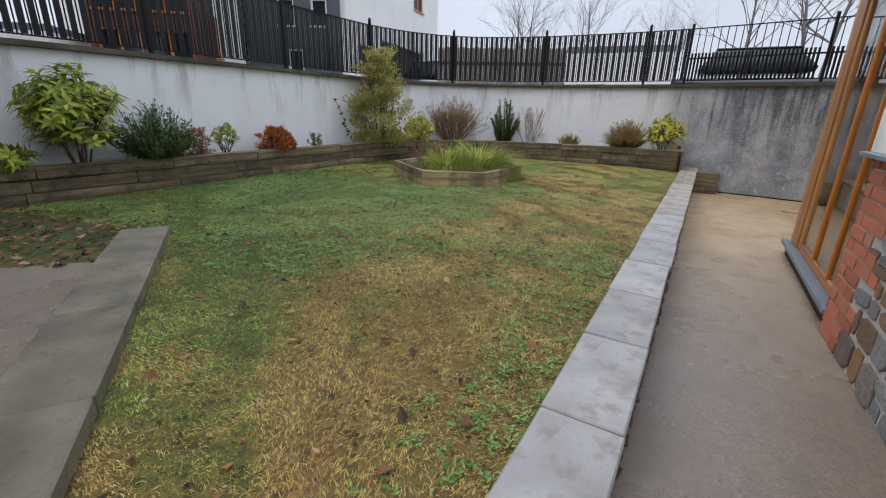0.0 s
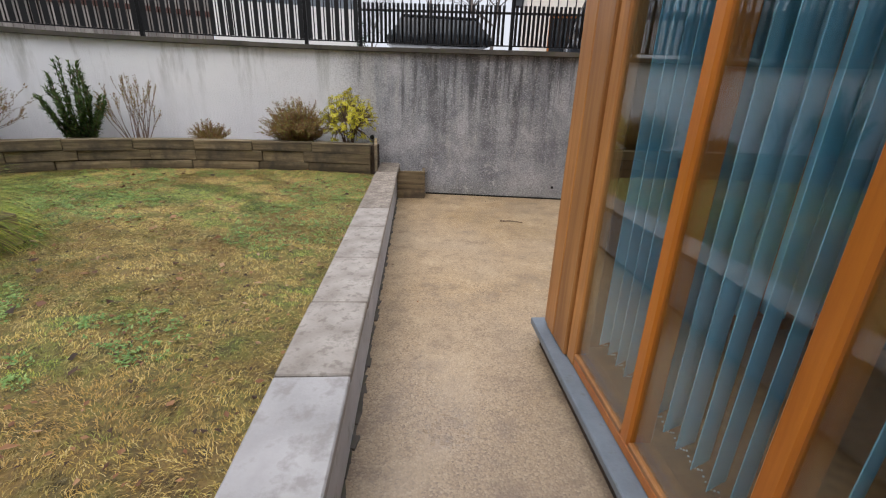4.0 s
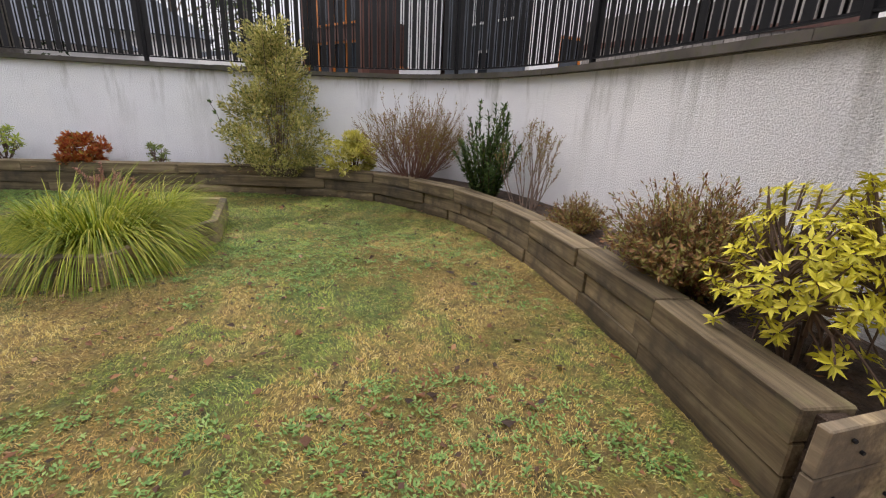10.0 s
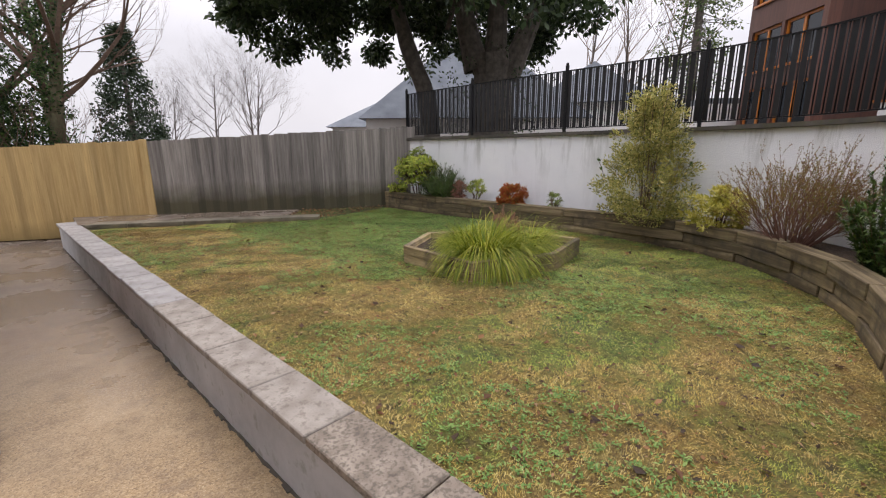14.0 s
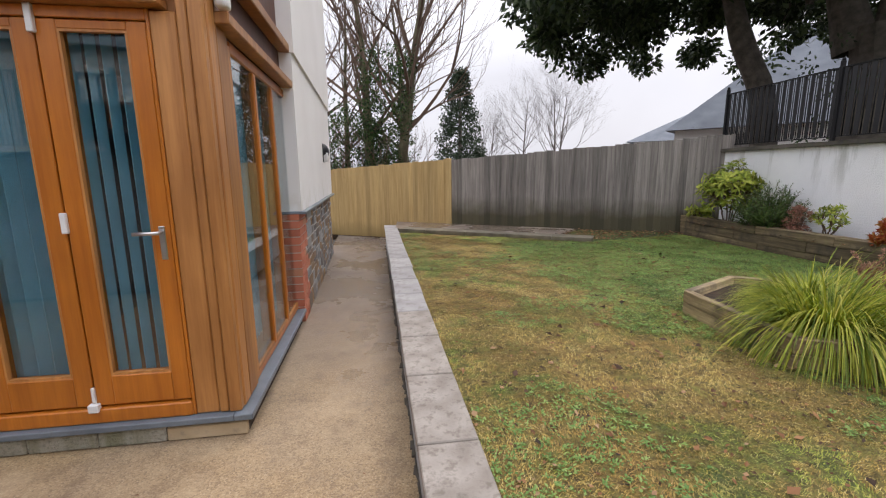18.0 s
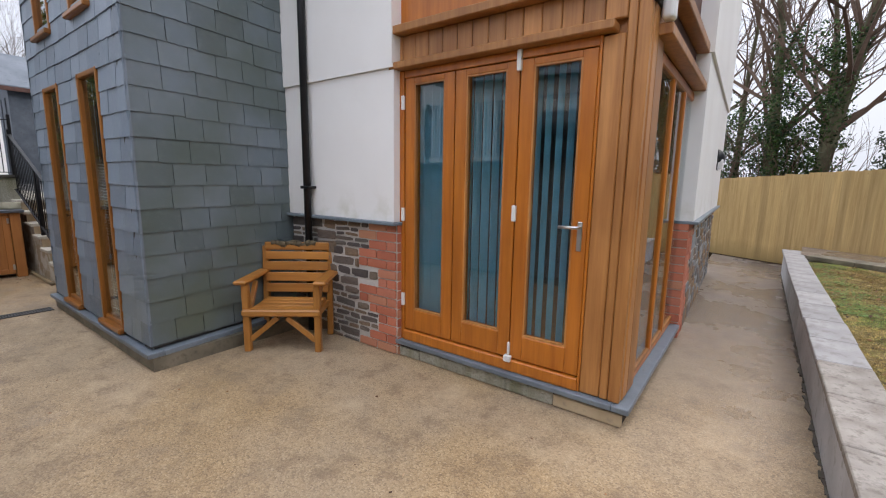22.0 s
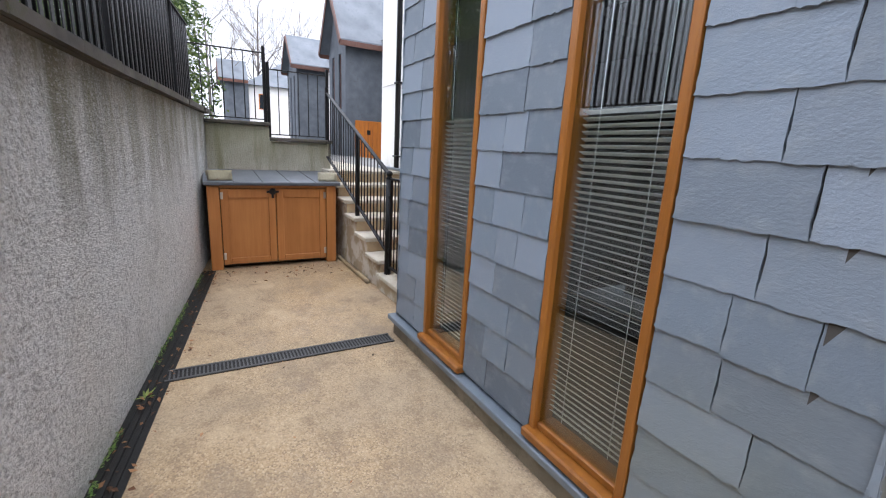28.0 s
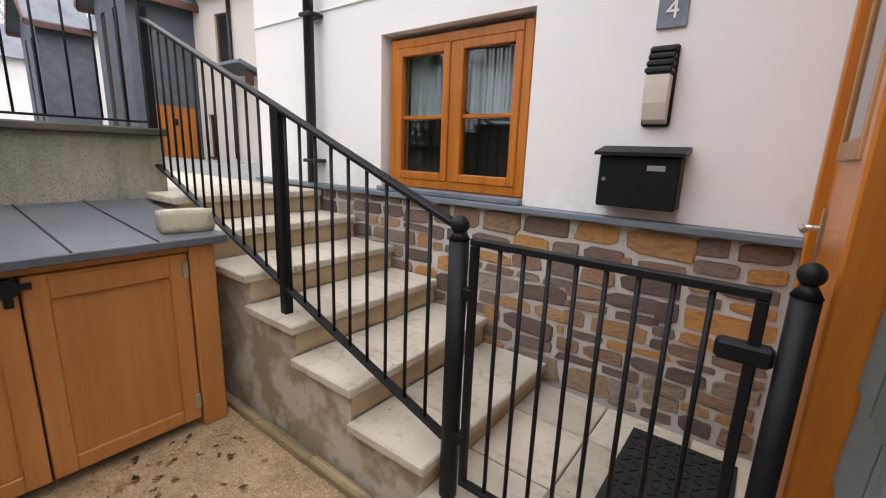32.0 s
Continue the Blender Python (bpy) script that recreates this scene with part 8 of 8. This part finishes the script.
for i in range(170):
    z = r2.uniform(2.0, 11)
    a = r2.uniform(0, 6.28)
    rad = r2.uniform(0.5, 2.4) * (1.1 - z / 16)
    e = Vector((math.cos(a) * rad, math.sin(a) * rad, z - 0.25 * rad))
    tr.tube(Vector((0, 0, z)), e, 0.03, 0.01, 4)
    chips(ac, r2, e, 0.42, 26, 0.16, 0.45)
tr.add("trunk", M["bark"], pn)
ac.add("crown", L["hedge"], pn)
for (x, y), h, seed in (((-7.5, 33), 9, 41), ((-3.0, 36), 7, 42), ((1.5, 30), 9.5, 43), ((3.9, 24), 8.5, 44), ((6.3, 23), 9, 45), ((-10.5, 28), 8, 46), ((8.6, 27), 8, 47)):
    bare_tree((x, y, 1.4), h, seed, 1 if seed % 2 else 2, "far_twig", "far_twig", 6, 0.46, h * 0.014, label="leafless tree beyond the road")
for (x, y), h, seed in (((39, 3.5), 12, 51), ((38, 6.5), 11, 52), ((41, 0.5), 11.5, 53)):
    bare_tree((x, y, 0.9), h, seed, 1, "far_twig", "far_twig", 7, 0.46, h * 0.013, bushy=5, label="leafless tree beyond the houses")
for j, (x, y, tall, wide) in enumerate(((19.5, 8.9, 5.4, 2.2), (15.6, 11.0, 4.6, 1.9), (24.0, 10.2, 6.0, 2.3))):
    hg = thing("evergreen_tree", (x, y, 0.9), "dense green evergreen tree beyond the wall", "tree", "evergreens beyond the wall")
    ac, tr = Acc(), Acc()
    r2 = random.Random(61 + j)
    tr.tube(Vector((0, 0, 0)), Vector((0, 0, tall * 0.8)), 0.16, 0.05, 8)
    for i in range(330):
        z = r2.uniform(0.3, tall)
        rad = wide * math.sqrt(max(0.06, 1 - ((z - tall * 0.42) / (tall * 0.62)) ** 2))
        a = r2.uniform(0, 6.28)
        k = r2.uniform(0.4, 1.05)
        chips(ac, r2, Vector((math.cos(a) * rad * k, math.sin(a) * rad * k, z)), 0.42, 44, 0.15)
    tr.add("trunk", M["bark"], hg)
    ac.add("crown", L["hedge"], hg)
for i, (x, y) in enumerate(((-5.2, 25), (-4.0, 26), (-6.8, 25.5), (-2.4, 27))):
    hb = thing("far_evergreen", (x, y, 1.3), "dark rounded evergreen beyond the road", "tree", "far evergreens")
    ac, tr = Acc(), Acc()
    r2 = random.Random(70 + i)
    tr.tube(Vector((0, 0, 0)), Vector((0, 0, 1.5)), 0.12, 0.06, 6)
    for j in range(70):
        z = r2.uniform(0.4, 2.4 + 0.5 * (i % 2))
        rad = 0.9 * (1.1 - z / 3.4)
        a = r2.uniform(0, 6.28)
        chips(ac, r2, Vector((math.cos(a) * rad, math.sin(a) * rad, z)), 0.34, 20, 0.14)
    tr.add("trunk", M["bark"], hb)
    ac.add("crown", L["conifer"], hb)


# ---- buildings ----
def house(name, label, a, b, depth, z0, z1, mat, openings=(), roof=None, gable=False, group="", trimmat="timber"):
    """A house with its front wall from a to b (its outside on the right of that run); openings: (u0, u1, zlow, zhigh, kind)."""
    a, b = Vector(a), Vector(b)
    d = b - a
    ln = d.length
    ang = math.degrees(math.atan2(d.y, d.x))
    h = thing(name, (a.x, a.y, z0), label, "house", group, ang)
    us = sorted({0.0, ln, *[o[0] for o in openings], *[o[1] for o in openings]})
    for u0, u1 in zip(us, us[1:]):
        cuts = sorted((o[2] - z0, o[3] - z0) for o in openings if o[0] <= u0 + 1e-6 and o[1] >= u1 - 1e-6)
        z = 0.0
        for c0, c1 in cuts:
            if c0 > z + 0.01:
                part("wall", box((u0, 0, z), (u1, 0.25, c0)), mat, h)
            z = c1
        if z1 - z0 > z + 0.01:
            part("wall", box((u0, 0, z), (u1, 0.25, z1 - z0)), mat, h)
    part("side_wall", box((0, 0.25, 0), (0.25, depth, z1 - z0)), mat, h)
    part("side_wall", box((ln - 0.25, 0.25, 0), (ln, depth, z1 - z0)), mat, h)
    part("rear_wall", box((0.25, depth - 0.25, 0), (ln - 0.25, depth, z1 - z0)), mat, h)
    part("floor_slab", box((0.25, 0.25, 0), (ln - 0.25, depth - 0.25, 0.05)), M["room_dark"], h)
    for u0, u1, c0, c1, kind in openings:
        c0, c1 = c0 - z0, c1 - z0
        if kind == "window":
            w = part("window", box((u0, 0.06, c0), (u0 + 0.06, 0.13, c1)), M[trimmat], h)
            part("frame", box((u1 - 0.06, 0.06, c0), (u1, 0.13, c1)), M[trimmat], w)
            part("frame", box((u0 + 0.06, 0.061, c1 - 0.06), (u1 - 0.06, 0.129, c1)), M[trimmat], w)
            part("sill", box((u0 - 0.02, -0.05, c0), (u1 + 0.02, 0.13, c0 + 0.05)), M[trimmat], w)
            part("pane", box((u0 + 0.06, 0.09, c0 + 0.05), (u1 - 0.06, 0.10, c1 - 0.06)), M["car_glass"], w)
            if u1 - u0 > 0.9:
                um = (u0 + u1) / 2
                part("mullion", box((um - 0.03, 0.058, c0 + 0.05), (um + 0.03, 0.132, c1 - 0.06)), M[trimmat], w)
        elif kind == "door":
            dd = part("door", box((u0, 0.08, c0), (u1, 0.14, c1)), M["timber"], h, "brown boarded door")
            part("knob", box((u1 - 0.14, 0.05, c0 + 0.95), (u1 - 0.09, 0.08, c0 + 1.05)), M["steel"], dd)
        else:
            # flat dark sheet gives the shade inside the garage by colour
            part("dark_opening", box((u0, 0.20, c0), (u1, 0.24, c1)), M["room_dark"], h, "dark sheet for the shade inside an open garage")
    if roof:
        o = 0.3
        bm = bmesh.new()
        if gable:
            t = [(-o, -o, z1 - z0 - 0.1), (ln + o, -o, z1 - z0 - 0.1), (ln / 2, -o, z1 - z0 + roof), (-o, depth, z1 - z0 - 0.1), (ln + o, depth, z1 - z0 - 0.1), (ln / 2, depth, z1 - z0 + roof)]
            for s, e in ((0, 1),):
                for q0, q1 in (((t[0], t[2]), (t[3], t[5])), ((t[2], t[1]), (t[5], t[4]))):
                    v = [bm.verts.new(p) for p in (q0[0], q0[1], q1[1], q1[0])]
                    w = [bm.verts.new((p[0], p[1], p[2] + 0.12)) for p in (q0[0], q0[1], q1[1], q1[0])]
                    bm.faces.new(v)
                    bm.faces.new(w[::-1])
                    for i in range(4):
                        j = (i + 1) % 4
                        bm.faces.new((v[i], w[i], w[j], v[j]))
            bmesh.ops.recalc_face_normals(bm, faces=bm.faces)
            part("roof", bm, M["roof"], h, "grey slate roof")
            run, rise = ln / 2 + o, roof + 0.1
            tilt = math.atan2(rise, run)
            for sgn, px in ((1, -o), (-1, ln + o)):
                m = Matrix.Translation((px, -o - 0.03, z1 - z0 - 0.16)) @ Matrix.Rotation(-tilt * sgn, 4, "Y")
                part("barge_board", box((0, 0, 0), (sgn * math.hypot(run, rise), 0.03, 0.2), 0, m) if sgn > 0 else box((-math.hypot(run, rise), 0, 0), (0, 0.03, 0.2), 0, m), M["brown_clad"], h, "dark timber barge board")
                part("fascia", box((px - 0.03, -o, z1 - z0 - 0.2), (px + 0.03, depth, z1 - z0 - 0.03)), M["brown_clad"], h)
            bm = bmesh.new()
            for y in (0.0,):
                v = [bm.verts.new(p) for p in ((0, y, z1 - z0), (ln, y, z1 - z0), (ln / 2, y, z1 - z0 + roof - 0.12))]
                w = [bm.verts.new((p.co.x, p.co.y + 0.2, p.co.z)) for p in v]
                bm.faces.new(v)
                bm.faces.new(w[::-1])
                for i in range(3):
                    j = (i + 1) % 3
                    bm.faces.new((v[i], w[i], w[j], v[j]))
            bmesh.ops.recalc_face_normals(bm, faces=bm.faces)
            part("gable", bm, mat, h)
        else:
            zz = z1 - z0
            e = min(ln, depth) * 0.5
            v = [bm.verts.new(p) for p in ((-o, -o, zz), (ln + o, -o, zz), (ln + o, depth + o, zz), (-o, depth + o, zz))]
            if ln >= depth:
                r0, r1 = bm.verts.new((e, depth / 2, zz + roof)), bm.verts.new((ln - e, depth / 2, zz + roof))
                bm.faces.new((v[0], v[1], r1, r0))
                bm.faces.new((v[1], v[2], r1))
                bm.faces.new((v[2], v[3], r0, r1))
                bm.faces.new((v[3], v[0], r0))
            else:
                r0, r1 = bm.verts.new((ln / 2, e, zz + roof)), bm.verts.new((ln / 2, depth - e, zz + roof))
                bm.faces.new((v[0], v[1], r0))
                bm.faces.new((v[1], v[2], r1, r0))
                bm.faces.new((v[2], v[3], r1))
                bm.faces.new((v[3], v[0], r0, r1))
            bm.faces.new(v[::-1])
            bmesh.ops.recalc_face_normals(bm, faces=bm.faces)
            part("roof", bm, M["roof"], h, "grey slate hipped roof")
    else:
        part("roof", box((0, 0, z1 - z0 + 0.002), (ln, depth, z1 - z0 + 0.15)), M["roof"], h)
    return h


RD = 1.43
house("clad_house", "brown timber-clad house with wide windows", (-12.6, 5.0), (-10.75, 6.6), 5, RD, 7.5, M["brown_clad"],
      [(0.15, 1.15, RD + 0.1, 2.95, "window"), (1.25, 2.3, RD + 0.1, 2.95, "window"), (0.15, 1.15, 3.3, 4.3, "window"), (1.25, 2.3, 3.3, 4.3, "window"), (0.15, 1.15, 4.85, 5.9, "window"), (1.25, 2.3, 4.85, 5.9, "window")])
house("white_house", "tall plain white rendered house", (-11.35, 6.9), (-12.1, 8.85), 4, RD, 7.2, M["far_white"], [(0.5, 1.0, 2.4, 3.5, "window")])
house("slate_house", "slate-clad house front with small windows", (-12.04, 8.96), (-9.54, 10.36), 4, RD, 7.0, M["far_slate"],
      [(1.0, 1.5, 3.5, 4.3, "window"), (2.0, 2.5, 3.5, 4.3, "window"), (1.2, 1.7, RD + 0.5, 2.9, "window")], trimmat="far_white")
house("white_house", "white rendered house with an open garage", (-9.4, 10.5), (-11.0, 18.3), 6, RD, 7.4, M["far_white"],
      [(0.8, 1.5, 2.3, 3.2, "window"), (2.2, 6.3, RD, 3.5, "garage"), (5.2, 6.2, 5.0, 6.2, "window")])
house("low_garage", "white low garage with a dark fascia", (-2.75, 11.25), (-0.35, 11.7), 3.5, RD, 2.62, M["far_white"], [])
house("low_garage", "white low garage behind the road", (-16.0, 1.2), (-12.6, 4.2), 3.5, RD, 2.7, M["far_white"], [])
house("white_house", "white rendered house across the road", (3.6, 15.0), (9.5, 13.8), 6, RD, 4.4, M["far_cream"], [(0.6, 1.5, 2.2, 3.2, "window"), (3.0, 4.2, 2.2, 3.2, "window")], 1.6)
fb = setting("fence_road", box((0, 0, 0), (3.25, 0.05, 1.28), 0, pose(-5.75, 9.95, RD, 0, 0, 24)), M["brown_clad"], "brown board fence across the road", "fence")
for i in range(27):
    ob = part("fence_board", box((i * 0.12, -0.022, 0), (i * 0.12 + 0.112, -0.002, 1.3 + 0.01 * (i % 3))), M["fence_old"], fb)
    ob.matrix_world = pose(-5.75, 9.95, RD, 0, 0, 24)
part("fence_rail", box((0, -0.04, 0.9), (3.25, -0.024, 0.98), 0, pose(-5.75, 9.95, RD, 0, 0, 24)), M["brown_clad"], fb)
setting("verge", prism([(-4.9, 0.6), (-4.9, 5.5), (-7.5, 5.2), (-9, 0.5), (-5.2, -0.2)][::-1], 1.2, 1.56), L["hedge"], "mossy grass verge behind the wall", "verge")
setting("rear_ground", prism([(-40, -60), (40, -60), (40, -5), (1.9, -3.2), (-4.7, 0.6), (-5.4, -0.4), (-40, -2)], -0.11, 0.05), M["soil"], "leafy ground behind the fence", "ground")
setting("court", prism([(10.1, 2.0), (60, 2.0), (60, 30), (10.1, 30)], -0.1, 0.93), M["tarmac"], "paved court below the houses", "road")

# bungalow roofs beyond the fence
house("bungalow", "white bungalow with a grey hipped slate roof", (-18.2, -13.0), (-15.2, -15.9), 6, 0.0, 2.65, M["far_white"], [(0.8, 1.8, 0.9, 2.0, "window")], 1.4, group="bungalows")
house("bungalow", "white bungalow with a long grey slate roof", (-23.5, -7.0), (-16.8, -14.2), 8, 0.0, 2.9, M["far_white"], [(1.5, 2.8, 1.0, 2.1, "window"), (5, 6.5, 1.0, 2.1, "window")], 4.2, group="bungalows")
house("bungalow", "white bungalow with a grey slate roof", (-25.5, -2.0), (-23.6, -6.6), 7, 0.4, 3.6, M["far_white"], [(1.0, 2.2, 1.6, 2.6, "window")], 2.2, group="bungalows")

# houses past the steps: slate-clad gabled bays that stand out from white fronts
gh = house("gabled_house", "slate-clad gabled house bay with tall narrow windows", (22.5, 2.45), (20.2, 2.45), 6, 0.55, 4.9, M["far_slate"],
           [(0.45, 0.8, 0.8, 4.6, "window"), (1.4, 1.75, 0.8, 4.6, "window")], 1.9, True, "gabled houses", "brown_clad")
sd = part("door", box((2.30, 0.35, 0.03), (2.35, 1.40, 1.70), 0.01), M["timber"], gh, "orange-brown boarded front door")
for i in range(5):
    part("groove", box((2.349, 0.52 + 0.17 * i, 0.07), (2.354, 0.528 + 0.17 * i, 1.65)), M["brown_clad"], sd)
part("knocker", box((2.35, 0.8, 1.2), (2.37, 0.94, 1.37), 0.006), M["black_metal"], sd)
house("gabled_house", "slate-clad gabled bay beside a white wall", (29.2, 2.9), (27.0, 2.9), 1.5, 0.6, 5.0, M["far_slate"], [(0.5, 0.8, 0.9, 4.6, "window"), (1.4, 1.7, 0.9, 4.6, "window")], 1.4, True, "gabled houses", "brown_clad")
house("white_gabled_house", "white house with a grey slate roof", (30.5, 1.4), (26.9, 1.4), 6, 0.6, 5.0, M["far_white"], [(2.2, 2.7, 2.6, 3.6, "window")], 2.2, False, "gabled houses")
house("gabled_house", "far slate-clad gabled bay with windows", (38.4, 5.7), (36.0, 5.7), 1.4, 0.8, 5.1, M["far_slate"], [(0.4, 0.9, 1.5, 4.6, "window"), (1.4, 1.9, 1.5, 4.6, "window")], 1.2, True, "gabled houses", "brown_clad")
house("white_gabled_house", "far white house with a grey slate roof", (36.3, 4.25), (36.3, -2.0), 7, 0.8, 4.9, M["far_white"], [(0.6, 1.0, 3.4, 4.4, "window")], 2.4, False, "gabled houses")
house("cream_house", "cream rendered house with a small door canopy", (20.15, 0.9), (16.2, 0.3), 6, 0.55, 5.1, M["far_cream"], [(0.9, 1.4, 3.2, 4.6, "window"), (0.35, 0.6, 0.9, 2.1, "window"), (2.6, 3.1, 3.3, 4.5, "window")], 2.0, trimmat="brown_clad")
cn = thing("door_canopy", (18.0, 0.78, 3.1), "small slate-roofed canopy on the cream house", "canopy")
part("canopy_roof", box((-0.5, -0.35, 0), (0.5, 0.35, 0.10), 0.01, Matrix.Rotation(0.35, 4, "X")), M["roof"], cn)
part("bracket", box((-0.4, -0.1, -0.35), (-0.32, 0.1, 0.0), 0.01), M["brown_clad"], cn)
dp3 = thing("downpipe", (18.6, 0.72, 0.93), "black downpipe on the cream house", "downpipe")
part("pipe", tube((0, 0.0, 0), (0, 0.0, 4.1), 0.05, sides=10), M["black_plastic"], dp3)


# ---- parked cars behind the railing ----
def car(at, rz, label, paint):
    c = thing("parked_car", at, label, "car", "parked cars", rz)
    bm = box((-2.0, -0.85, 0.28), (2.0, 0.85, 0.86), 0.12, None, 3)
    for v in bm.verts:
        if abs(v.co.x) > 1.6 and v.co.z > 0.6:
            v.co.z -= 0.14
    part("body", bm, paint, c, "", True)
    bm = box((-1.15, -0.74, 0.84), (1.35, 0.74, 1.42), 0.14, None, 3)
    for v in bm.verts:
        if v.co.z > 1.1:
            v.co.x *= 0.76
            v.co.y *= 0.86
    part("cabin", bm, M["car_glass"], c, "dark car glass", True)
    part("roof", box((-0.82, -0.60, 1.405), (0.98, 0.60, 1.445), 0.018, None, 2), paint, c)
    for x in (-1.25, 1.25):
        for y in (-0.78, 0.78):
            w = part("wheel", tube((x, y - 0.1, 0.31), (x, y + 0.1, 0.31), 0.31, sides=18), M["rubber"], c)
            part("rim", tube((x, y - 0.105, 0.31), (x, y + 0.105, 0.31), 0.19, sides=14), M["steel"], w)
    for y in (-0.6, 0.6):
        part("headlight", box((1.95, y - 0.16, 0.56), (2.02, y + 0.16, 0.70), 0.02), M["white_plastic"], c)
    return c


car((1.2, 14.2, RD), 4, "dark parked car behind the railing", M["car_dark"])
car((4.6, 12.0, RD), 75, "dark parked car across the road", M["car_dark"])
car((-8.6, 14.6, RD), 80, "dark car standing before the open garage", M["car_dark"])
car((25.0, 8.6, 0.93), 100, "dark parked car by the white house", M["car_dark"])
